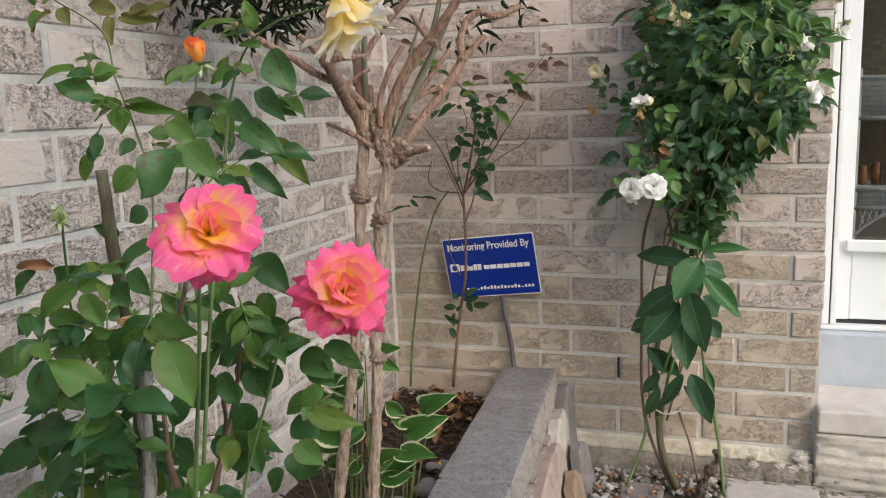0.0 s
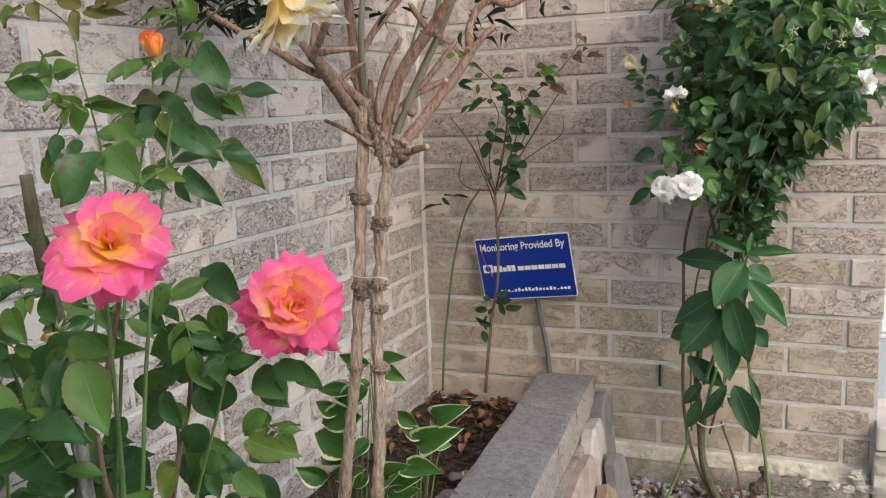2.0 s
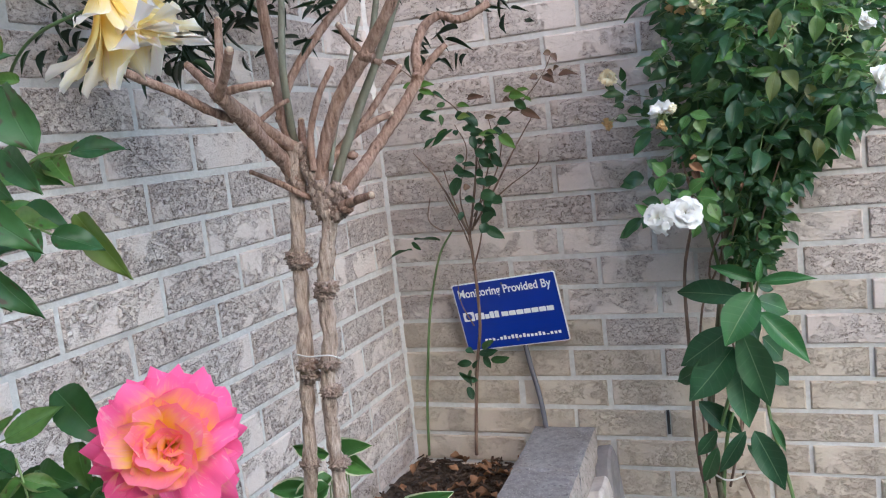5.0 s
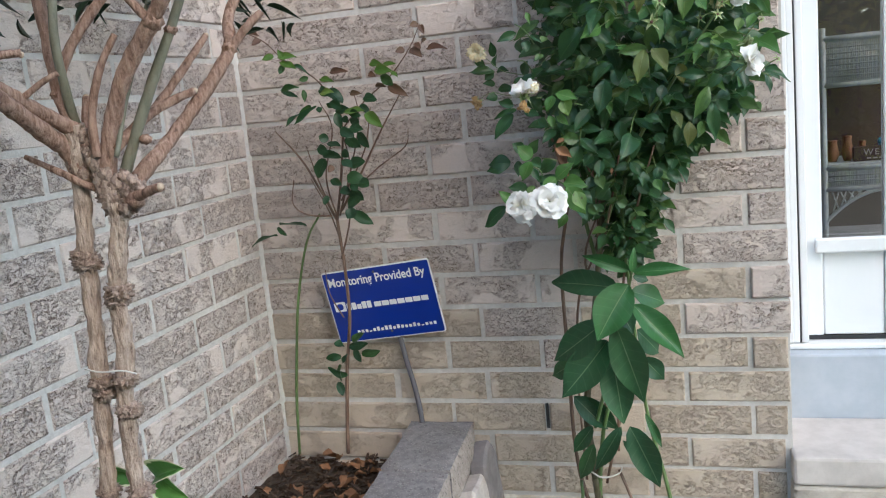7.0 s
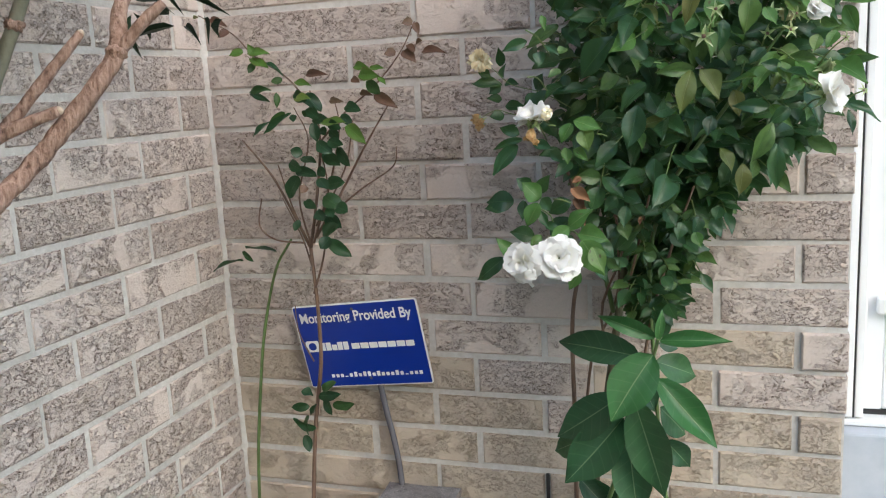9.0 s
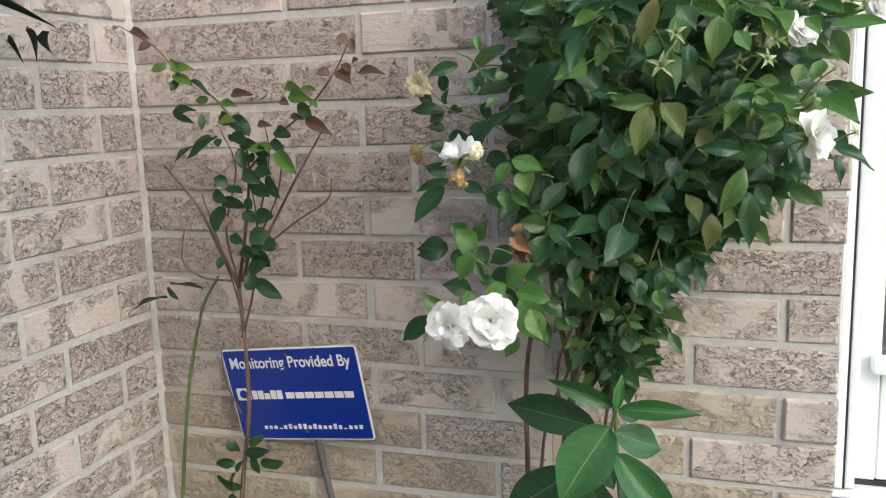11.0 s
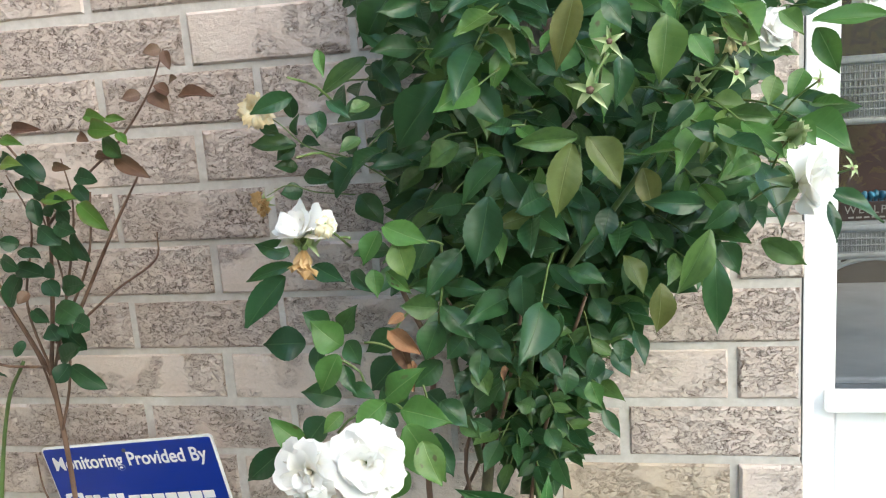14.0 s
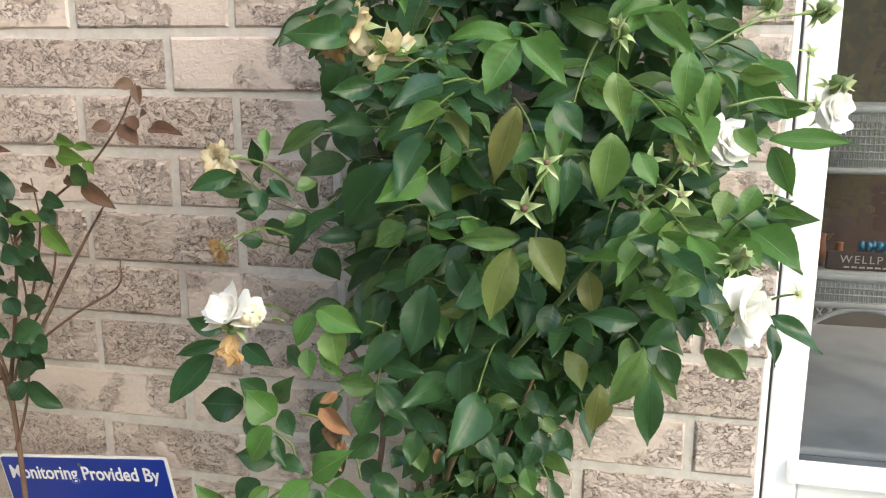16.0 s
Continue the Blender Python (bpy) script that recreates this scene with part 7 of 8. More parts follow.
leaf(bush, L_ROSE_LIGHT, (0.399, -1.800, 1.191), (0.441, -1.815, 1.166), 0.028)
leaf(bush, L_ROSE, (0.584, -1.860, 1.269), (0.612, -1.875, 1.219), 0.035)
leaf(bush, L_ROSE, (0.551, -1.840, 1.225), (0.591, -1.855, 1.193), 0.025)
leaf(bush, L_ROSE, (0.544, -1.870, 1.185), (0.599, -1.885, 1.159), 0.031)
leaf(bush, L_ROSE_LIGHT, (0.513, -1.740, 1.165), (0.567, -1.755, 1.109), 0.030)
leaf(bush, L_ROSE, (0.561, -1.880, 1.140), (0.601, -1.895, 1.107), 0.023)
leaf(bush, L_ROSE_LIGHT, (0.543, -1.820, 1.298), (0.538, -1.835, 1.330), 0.020)
leaf(bush, L_ROSE_LIGHT, (0.506, -1.800, 1.310), (0.447, -1.815, 1.307), 0.016)
leaf(bush, L_ROSE_LIGHT, (0.538, -1.800, 1.280), (0.518, -1.815, 1.284), 0.013)
leaf(bush, L_ROSE, (0.500, -1.820, 1.210), (0.538, -1.835, 1.189), 0.024)
leaf(bush, L_ROSE_LIGHT, (0.387, -1.860, 1.135), (0.359, -1.875, 1.109), 0.031)
leaf(bush, L_RED, (0.413, -1.780, 1.216), (0.465, -1.795, 1.213), 0.025)
leaf(bush, L_ROSE, (0.478, -1.820, 1.183), (0.455, -1.835, 1.174), 0.025)
leaf(bush, L_ROSE_LIGHT, (0.384, -1.780, 1.173), (0.362, -1.795, 1.181), 0.024)
leaf(bush, L_ROSE, (0.470, -1.950, 1.060), (0.420, -1.965, 1.020), 0.037)
leaf(bush, L_ROSE, (0.496, -1.780, 1.013), (0.554, -1.795, 0.973), 0.038)
leaf(bush, L_ROSE, (0.511, -1.780, 0.966), (0.520, -1.795, 0.927), 0.030)
leaf(bush, L_ROSE, (0.523, -1.840, 0.944), (0.466, -1.855, 0.922), 0.045)
leaf(bush, L_ROSE_LIGHT, (0.488, -1.980, 0.981), (0.549, -1.995, 0.969), 0.025)
leaf(bush, L_ROSE, (0.466, -1.960, 0.963), (0.411, -1.975, 0.925), 0.033)
leaf(bush, L_ROSE_LIGHT, (0.515, -2.000, 0.961), (0.556, -2.030, 0.910), 0.047)
leaf(bush, L_ROSE_LIGHT, (0.397, -1.990, 1.012), (0.341, -2.005, 0.987), 0.033)
leaf(bush, L_ROSE_LIGHT, (0.390, -1.970, 1.001), (0.414, -1.985, 0.971), 0.026)
leaf(bush, L_ROSE, (0.408, -1.940, 1.009), (0.432, -1.955, 0.984), 0.025)
leaf(bush, L_ROSE, (0.353, -2.000, 0.930), (0.357, -2.015, 0.871), 0.035)
leaf(bush, L_ROSE, (0.317, -1.980, 0.934), (0.253, -1.995, 0.901), 0.034)
leaf(bush, L_ROSE, (0.391, -2.000, 0.858), (0.292, -2.015, 0.833), 0.031)
leaf(bush, L_ROSE, (0.391, -1.980, 0.849), (0.456, -1.995, 0.823), 0.034)
leaf(bush, L_ROSE, (0.386, -2.000, 0.824), (0.324, -2.015, 0.752), 0.045)
leaf(bush, L_ROSE, (0.281, -1.960, 0.804), (0.249, -1.975, 0.778), 0.027)
leaf(bush, L_ROSE, (0.390, -1.950, 0.954), (0.374, -1.965, 0.914), 0.027)
leaf(bush, L_ROSE, (0.323, -1.940, 0.937), (0.275, -1.955, 0.921), 0.031)
leaf(bush, L_ROSE, (0.490, -1.800, 0.866), (0.521, -1.815, 0.834), 0.031)
leaf(bush, L_ROSE, (0.551, -1.800, 0.919), (0.518, -1.815, 0.914), 0.029)
leaf(bush, L_ROSE, (0.569, -1.780, 0.876), (0.602, -1.795, 0.851), 0.031)
leaf(bush, L_ROSE, (0.562, -1.760, 0.823), (0.522, -1.775, 0.802), 0.029)
leaf(bush, L_ROSE, (0.533, -1.800, 0.894), (0.574, -1.815, 0.913), 0.026)
leaf(bush, L_ROSE, (0.538, -1.740, 0.732), (0.526, -1.755, 0.691), 0.050)
leaf(bush, L_ROSE, (0.517, -1.740, 0.775), (0.562, -1.755, 0.761), 0.036)
leaf(bush, L_ROSE, (0.587, -1.740, 0.887), (0.625, -1.755, 0.863), 0.028)
leaf(bush, L_ROSE, (0.503, -1.840, 0.845), (0.473, -1.855, 0.856), 0.028)
leaf(bush, L_ROSE, (0.572, -1.760, 0.917), (0.620, -1.775, 0.938), 0.026)
leaf(bush, L_ROSE, (0.312, -1.960, 1.024), (0.282, -1.975, 0.999), 0.020)
leaf(bush, L_DRY, (0.331, -1.950, 1.029), (0.290, -1.965, 1.028), 0.015)
leaf(bush, L_ROSE, (0.332, -1.950, 1.009), (0.388, -1.965, 1.034), 0.015)
leaf(bush, L_ROSE, (0.381, -1.880, 1.010), (0.415, -1.895, 0.986), 0.028)
leaf(bush, L_ROSE, (0.430, -1.860, 0.979), (0.421, -1.875, 0.946), 0.027)
leaf(bush, L_ROSE, (0.505, -1.860, 1.010), (0.495, -1.875, 0.971), 0.028)
leaf(bush, L_ROSE, (0.345, -1.800, 1.167), (0.329, -1.815, 1.150), 0.026)
leaf(bush, L_ROSE, (0.399, -1.860, 1.085), (0.380, -1.875, 1.073), 0.025)
leaf(bush, L_ROSE, (0.401, -1.920, 1.059), (0.380, -1.935, 1.075), 0.018)
leaf(bush, L_ROSE, (0.517, -1.840, 1.125), (0.540, -1.855, 1.103), 0.018)
leaf(bush, L_ROSE, (0.462, -1.900, 0.863), (0.445, -1.915, 0.824), 0.027)
leaf(bush, L_ROSE, (0.486, -1.860, 0.880), (0.516, -1.875, 0.844), 0.029)
leaf(bush, L_ROSE, (0.509, -1.800, 0.785), (0.490, -1.815, 0.758), 0.029)
leaf(bush, L_ROSE, (0.457, -1.880, 0.766), (0.433, -1.895, 0.755), 0.025)
leaf(bush, L_ROSE, (0.400, -1.940, 0.757), (0.370, -1.955, 0.746), 0.028)
leaf(bush, L_ROSE_LIGHT, (0.528, -1.900, 0.811), (0.519, -1.915, 0.777), 0.027)
leaf(bush, L_ROSE, (0.519, -1.780, 0.722), (0.500, -1.795, 0.694), 0.030)
leaf(bush, L_ROSE, (0.284, -1.940, 0.963), (0.262, -1.955, 0.945), 0.024)
leaf(bush, L_ROSE, (0.393, -1.920, 0.907), (0.417, -1.935, 0.871), 0.026)
leaf(bush, L_ROSE, (0.342, -1.960, 0.888), (0.368, -1.975, 0.861), 0.026)

# Fuller growth low in the bush, towards the soil.
rng = random.Random(31)
leaf_rows, stalk_rows = [], []
while len(leaf_rows) < 780:
    z = rng.uniform(0.26, 0.98)
    y = rng.uniform(-2.02, -1.66)
    x = 0.10 + 0.46 * rng.random() ** 1.25
    if z > 0.72 and rng.random() < 0.6:
        continue
    got, st = spray(rng, (x, y, z), (rng.uniform(-0.6, 1), rng.uniform(-1, 0.6), rng.uniform(-0.5, 0.4)), 0.055, rng.uniform(0.040, 0.068), 2)
    leaf_rows += [g for g in got if g[1][0] > 0.02]
    stalk_rows.append(st)
for p, q, w in leaf_rows:
    leaf(bush, L_ROSE if rng.random() < 0.64 else L_ROSE_LIGHT, p, q, w, facing=(0.4, -0.9, 0.8), jitter=0.5)
stalks(bush, stalk_rows)
rng = random.Random(91)
leaf_rows, stalk_rows = [], []
for x, y, z in [(0.213, -1.680, 1.247), (0.284, -1.720, 1.204), (0.229, -1.720, 1.190), (0.377, -1.780, 1.192), (0.432, -1.800, 1.184), (0.478, -1.790, 1.263), (0.510, -1.800, 1.285), (0.538, -1.820, 1.243), (0.556, -1.830, 1.205), (0.499, -1.840, 1.142), (0.519, -1.830, 1.172), (0.437, -1.860, 1.141), (0.425, -1.900, 1.131), (0.486, -1.900, 1.117), (0.523, -1.900, 1.117), (0.290, -1.980, 0.973), (0.318, -1.970, 0.945), (0.275, -1.970, 0.872), (0.352, -1.960, 0.964), (0.370, -1.960, 0.918), (0.410, -1.930, 1.028), (0.434, -1.930, 0.995), (0.471, -1.930, 0.983), (0.517, -1.860, 0.976), (0.558, -1.800, 0.897), (0.559, -1.780, 0.814), (0.538, -1.820, 0.916), (0.411, -1.750, 1.224)]:
    for n in range(1):
        got, st = spray(rng, (x + rng.uniform(-0.01, 0.01), y + rng.uniform(-0.02, 0.02), z), (rng.uniform(-1, 1), rng.uniform(-0.8, 0.5), rng.uniform(-0.7, 0.3)), 0.05, rng.uniform(0.032, 0.05), 2)
        leaf_rows += [g for g in got if g[1][0] > 0.02]
        stalk_rows.append(st)
for p, q, w in leaf_rows:
    leaf(bush, L_ROSE if rng.random() < 0.42 else L_ROSE_LIGHT, p, q, w, facing=(0.4, -0.9, 0.8), jitter=0.6)
stalks(bush, stalk_rows)
leaf(bush, L_ROSE, (0.405, -1.760, 0.924), (0.380, -1.775, 0.946), 0.030, jitter=0.3)
leaf(bush, L_ROSE, (0.486, -1.780, 0.928), (0.416, -1.795, 0.912), 0.045, jitter=0.3)
leaf(bush, L_ROSE, (0.481, -1.800, 0.947), (0.525, -1.815, 0.941), 0.031, jitter=0.3)
leaf(bush, L_ROSE, (0.458, -1.760, 0.868), (0.472, -1.775, 0.834), 0.034, jitter=0.3)
leaf(bush, L_ROSE, (0.517, -1.780, 0.871), (0.506, -1.795, 0.834), 0.041, jitter=0.3)
leaf(bush, L_ROSE, (0.442, -1.800, 0.849), (0.400, -1.815, 0.812), 0.052, jitter=0.3)
leaf(bush, L_ROSE, (0.460, -1.760, 0.882), (0.423, -1.775, 0.861), 0.030, jitter=0.3)
leaf(bush, L_ROSE, (0.219, -1.780, 0.829), (0.272, -1.795, 0.791), 0.045, jitter=0.3)
leaf(bush, L_ROSE, (0.193, -1.800, 0.815), (0.249, -1.815, 0.814), 0.038, jitter=0.3)
leaf(bush, L_ROSE, (0.307, -1.760, 0.781), (0.304, -1.775, 0.738), 0.029, jitter=0.3)
leaf(bush, L_ROSE, (0.541, -1.780, 0.924), (0.501, -1.795, 0.907), 0.039, jitter=0.3)
leaf(bush, L_ROSE, (0.495, -1.800, 0.815), (0.468, -1.815, 0.785), 0.039, jitter=0.3)
leaf(bush, L_ROSE, (0.429, -1.760, 0.728), (0.472, -1.775, 0.716), 0.037, jitter=0.3)
leaf(bush, L_ROSE, (0.562, -1.780, 0.890), (0.607, -1.795, 0.861), 0.039, jitter=0.3)
leaf(bush, L_ROSE, (0.606, -1.800, 0.908), (0.653, -1.815, 0.893), 0.029, jitter=0.3)
leaf(bush, L_ROSE, (0.365, -1.760, 0.822), (0.411, -1.775, 0.872), 0.045, jitter=0.3)
leaf(bush, L_ROSE, (0.352, -1.780, 0.745), (0.389, -1.795, 0.721), 0.041, jitter=0.3)
leaf(bush, L_ROSE, (0.254, -1.800, 0.779), (0.236, -1.815, 0.801), 0.042, jitter=0.3)
leaf(bush, L_ROSE, (0.153, -1.760, 0.736), (0.233, -1.775, 0.704), 0.072, jitter=0.3)
leaf(bush, L_ROSE_LIGHT, (0.360, -1.860, 0.930), (0.449, -1.875, 0.930), 0.037, jitter=0.3)
leaf(bush, L_ROSE_LIGHT, (0.497, -1.880, 0.806), (0.515, -1.895, 0.779), 0.030, jitter=0.3)
leaf(bush, L_ROSE_LIGHT, (0.629, -1.900, 0.856), (0.687, -1.915, 0.850), 0.029, jitter=0.3)
leaf(bush, L_ROSE_LIGHT, (0.626, -1.860, 0.872), (0.598, -1.875, 0.851), 0.023, jitter=0.3)
leaf(bush, L_ROSE_LIGHT, (0.598, -1.880, 0.807), (0.633, -1.895, 0.791), 0.031, jitter=0.3)
leaf(bush, L_ROSE_LIGHT, (0.393, -1.900, 0.931), (0.336, -1.915, 0.914), 0.036, jitter=0.3)
bloom(bush, (0.597, -2.030, 1.084), (0.50, -0.68, 0.34), 0.047, PET_PINK, LOOSE_FULL, 41, "large pink and yellow rose in full bloom", jit=22, inner=PET_PINK_IN)
bloom(bush, (0.635, -1.810, 0.978), (0.55, -0.75, 0.26), 0.060, PET_PINK, FULL, 42, "large pink and orange-yellow rose in full bloom", jit=10, inner=PET_PINK_IN)
bloom(bush, (0.652, -1.822, 1.334), (0.38, 0.22, -1.0), 0.080, PET_YELLOW, NODDING, 43, "nodding pale yellow rose", jit=11)
bud = bloom(bush, (0.383, -1.700, 1.269), (0.0, -0.1, 1.0), 0.038, PET_ORANGE, CLOSED, 44, "closed orange rosebud", jit=3)
part("petal", lump(bmesh.new(), (0, 0, 0.0165), 0.0112, (1, 1, 1.4), 0.12, 2.0, 3), P_ORANGE, bud)
bloom(bush, (0.392, -2.000, 1.089), (0.0, -0.1, 1.0), 0.018, SEPAL, CLOSED, 45, "closed green rosebud", jit=1)
bloom(bush, (0.435, -1.950, 0.973), (-0.3, -0.6, -0.5), 0.020, PET_BROWN, CLOSED, 46, "withered brown flower")
twine = tagged(new("twine", mesh_from(tube(bmesh.new(), [(0.432, -1.950, 0.876, 0.0018), (0.458, -1.965, 0.885, 0.0020), (0.471, -1.960, 0.885, 0.0018), (0.478, -1.940, 0.882, 0.0012)], 5, 6), "twine", WIRE)), "frayed pale twine tied round the rose canes", "string")

# ---- pruned twin-stemmed shrub ----
shrub = thing("pruned_shrub", "hard-pruned shrub on two tied gnarled stems with bare branches", "shrub")
limbs(shrub, "stem", BARK, [[(0.431, -1.190, 1.201, 0.0103), (0.437, -1.190, 1.168, 0.0121), (0.453, -1.190, 1.134, 0.0149), (0.465, -1.190, 1.102, 0.0166), (0.462, -1.190, 1.081, 0.0122), (0.451, -1.190, 1.039, 0.0117), (0.437, -1.190, 0.978, 0.0122), (0.437, -1.190, 0.907, 0.0115), (0.422, -1.190, 0.826, 0.0115), (0.418, -1.190, 0.724, 0.0112), (0.418, -1.190, 0.639, 0.0115), (0.404, -1.180, 0.517, 0.0115), (0.389, -1.170, 0.399, 0.0130), (0.373, -1.170, 0.252, 0.0144)]], "gnarled furrowed stem", sides=26, rough=0.2, steps=16)
limbs(shrub, "stem", BARK, [[(0.423, -1.200, 1.212, 0.0115), (0.417, -1.195, 1.183, 0.0143), (0.413, -1.190, 1.155, 0.0147), (0.411, -1.190, 1.128, 0.0114), (0.399, -1.190, 1.033, 0.0116), (0.393, -1.190, 0.926, 0.0114), (0.385, -1.190, 0.854, 0.0114), (0.377, -1.190, 0.779, 0.0106), (0.366, -1.190, 0.675, 0.0110), (0.342, -1.180, 0.562, 0.0110), (0.314, -1.170, 0.412, 0.0122), (0.289, -1.170, 0.240, 0.0137)]], "gnarled furrowed stem", sides=26, rough=0.2, steps=16)
for i, (x, y, z, r) in enumerate([(0.442, -1.190, 0.985, 0.0185), (0.437, -1.190, 0.974, 0.0165), (0.400, -1.190, 1.027, 0.0185), (0.395, -1.190, 1.037, 0.0160), (0.389, -1.190, 0.858, 0.0175), (0.392, -1.190, 0.842, 0.0160), (0.429, -1.190, 0.862, 0.0170), (0.426, -1.190, 0.817, 0.0172), (0.422, -1.190, 0.696, 0.0170), (0.369, -1.190, 0.694, 0.0155), (0.450, -1.190, 1.114, 0.0170), (0.480, -1.190, 1.108, 0.0155), (0.497, -1.190, 1.125, 0.0125), (0.430, -1.190, 1.197, 0.0125), (0.442, -1.190, 1.142, 0.0130), (0.413, -1.190, 1.166, 0.0150), (0.463, -1.190, 1.105, 0.0180), (0.496, -1.190, 1.107, 0.0110), (0.459, -1.190, 1.124, 0.0150), (0.445, -1.190, 1.129, 0.0125), (0.477, -1.190, 1.120, 0.0130), (0.485, -1.190, 1.098, 0.0120), (0.415, -1.190, 1.151, 0.0150), (0.435, -1.190, 1.181, 0.0125)]):
    bm = bmesh.new()
    lump(bm, (x, y, z), r * (0.80 if z > 1.09 else 0.96), (1, 1, 0.7), 0.62, 5.5, 4)
    part("knot", bm, BARK_KNOT, shrub, "swollen bark knot")
for i, (x, y, z, r) in enumerate([(0.431, -1.196, 1.196, 0.0105), (0.420, -1.196, 1.177, 0.0125), (0.437, -1.196, 1.172, 0.0115), (0.446, -1.196, 1.156, 0.0120), (0.457, -1.196, 1.143, 0.0125), (0.471, -1.196, 1.130, 0.0135), (0.485, -1.196, 1.121, 0.0125), (0.495, -1.196, 1.111, 0.0110), (0.466, -1.196, 1.112, 0.0150), (0.449, -1.196, 1.125, 0.0120), (0.412, -1.196, 1.164, 0.0125), (0.423, -1.196, 1.144, 0.0120), (0.483, -1.196, 1.139, 0.0100), (0.494, -1.196, 1.132, 0.0105), (0.456, -1.196, 1.101, 0.0140), (0.479, -1.196, 1.097, 0.0125), (0.505, -1.196, 1.121, 0.0095)]):
    bm = bmesh.new()
    lump(bm, (x, y, z), r * 0.72, (1, 1, 1.25), 0.75, 3.2, 3)
    part("burl", bm, BARK_KNOT, shrub, "rough burl where the branches fork")
limbs(shrub, "branch", BARK_PINK, [
    [(0.415, -1.190, 1.155, 0.0130), (0.408, -1.200, 1.180, 0.0128), (0.407, -1.230, 1.200, 0.0118), (0.413, -1.290, 1.237, 0.0108), (0.426, -1.375, 1.282, 0.0095)],
    [(0.431, -1.190, 1.181, 0.0105), (0.426, -1.190, 1.198, 0.0105), (0.418, -1.210, 1.211, 0.0098), (0.410, -1.270, 1.245, 0.0085), (0.418, -1.350, 1.281, 0.0072)],
    [(0.426, -1.375, 1.282, 0.0070), (0.399, -1.370, 1.308, 0.0060), (0.371, -1.360, 1.330, 0.0055)],
    [(0.424, -1.375, 1.281, 0.0075), (0.449, -1.390, 1.304, 0.0065), (0.475, -1.410, 1.333, 0.0060)],
], sides=12, rough=0.12, steps=9)
limbs(shrub, "branch", BARK_PINK, [
    [(0.419, -1.370, 1.283, 0.0055), (0.422, -1.360, 1.322, 0.0055), (0.423, -1.350, 1.383, 0.0050)],
    [(0.418, -1.370, 1.281, 0.0055), (0.430, -1.370, 1.286, 0.0055), (0.462, -1.360, 1.290, 0.0050), (0.486, -1.340, 1.292, 0.0045)],
    [(0.419, -1.190, 1.178, 0.0105), (0.414, -1.195, 1.217, 0.0100), (0.410, -1.200, 1.263, 0.0092), (0.407, -1.200, 1.329, 0.0088), (0.401, -1.200, 1.403, 0.0082), (0.403, -1.200, 1.467, 0.0070)],
], sides=12, rough=0.12, steps=9)
limbs(shrub, "branch", BARK_PINK, [
    [(0.451, -1.190, 1.124, 0.0120), (0.460, -1.190, 1.166, 0.0112), (0.471, -1.190, 1.202, 0.0108), (0.505, -1.190, 1.268, 0.0105), (0.555, -1.190, 1.326, 0.0100), (0.603, -1.200, 1.380, 0.0080), (0.635, -1.200, 1.427, 0.0070)],
    [(0.408, -1.190, 1.242, 0.0060), (0.411, -1.190, 1.280, 0.0065), (0.430, -1.170, 1.327, 0.0065), (0.461, -1.140, 1.378, 0.0065), (0.501, -1.110, 1.429, 0.0060)],
    [(0.555, -1.190, 1.324, 0.0060), (0.537, -1.200, 1.351, 0.0055), (0.528, -1.210, 1.371, 0.0050)],
    [(0.471, -1.190, 1.173, 0.0068), (0.488, -1.150, 1.207, 0.0062), (0.515, -1.120, 1.228, 0.0060), (0.545, -1.100, 1.241, 0.0052)],
], sides=12, rough=0.12, steps=9)
limbs(shrub, "branch", BARK_PINK, [
    [(0.477, -1.180, 1.184, 0.0060), (0.499, -1.130, 1.222, 0.0058), (0.530, -1.100, 1.269, 0.0055), (0.556, -1.070, 1.314, 0.0050)],
    [(0.427, -1.180, 1.189, 0.0075), (0.422, -1.170, 1.219, 0.0068), (0.418, -1.160, 1.245, 0.0060)],
    [(0.452, -1.200, 1.167, 0.0058), (0.453, -1.200, 1.217, 0.0055), (0.474, -1.200, 1.272, 0.0050), (0.499, -1.190, 1.317, 0.0040)],
    [(0.410, -1.270, 1.245, 0.0040), (0.440, -1.260, 1.265, 0.0038), (0.455, -1.250, 1.273, 0.0035)],
], sides=12, rough=0.12, steps=9)
limbs(shrub, "branch", BARK_PINK, [
    [(0.474, -1.190, 1.101, 0.0115), (0.493, -1.180, 1.132, 0.0108), (0.510, -1.160, 1.159, 0.0102), (0.518, -1.120, 1.187, 0.0095), (0.550, -1.080, 1.241, 0.0092), (0.573, -1.043, 1.293, 0.0092), (0.565, -1.020, 1.336, 0.0078), (0.574, -0.995, 1.377, 0.0075), (0.597, -0.980, 1.394, 0.0075), (0.632, -0.970, 1.384, 0.0070), (0.676, -0.950, 1.405, 0.0060)],
], sides=12, rough=0.12, steps=9)
limbs(shrub, "branch", BARK_PINK, [
    [(0.573, -1.043, 1.293, 0.0070), (0.598, -1.030, 1.322, 0.0060), (0.619, -1.020, 1.342, 0.0045)],
    [(0.470, -1.190, 1.104, 0.0085), (0.520, -1.210, 1.117, 0.0065), (0.558, -1.230, 1.125, 0.0058)],
    [(0.439, -1.190, 1.124, 0.0055), (0.421, -1.205, 1.137, 0.0048), (0.398, -1.210, 1.152, 0.0045), (0.340, -1.200, 1.175, 0.0038)],
    [(0.412, -1.330, 1.252, 0.0065), (0.392, -1.360, 1.268, 0.0062), (0.360, -1.380, 1.294, 0.0060), (0.332, -1.420, 1.318, 0.0056), (0.304, -1.480, 1.351, 0.0050)],
], sides=12, rough=0.12, steps=9)
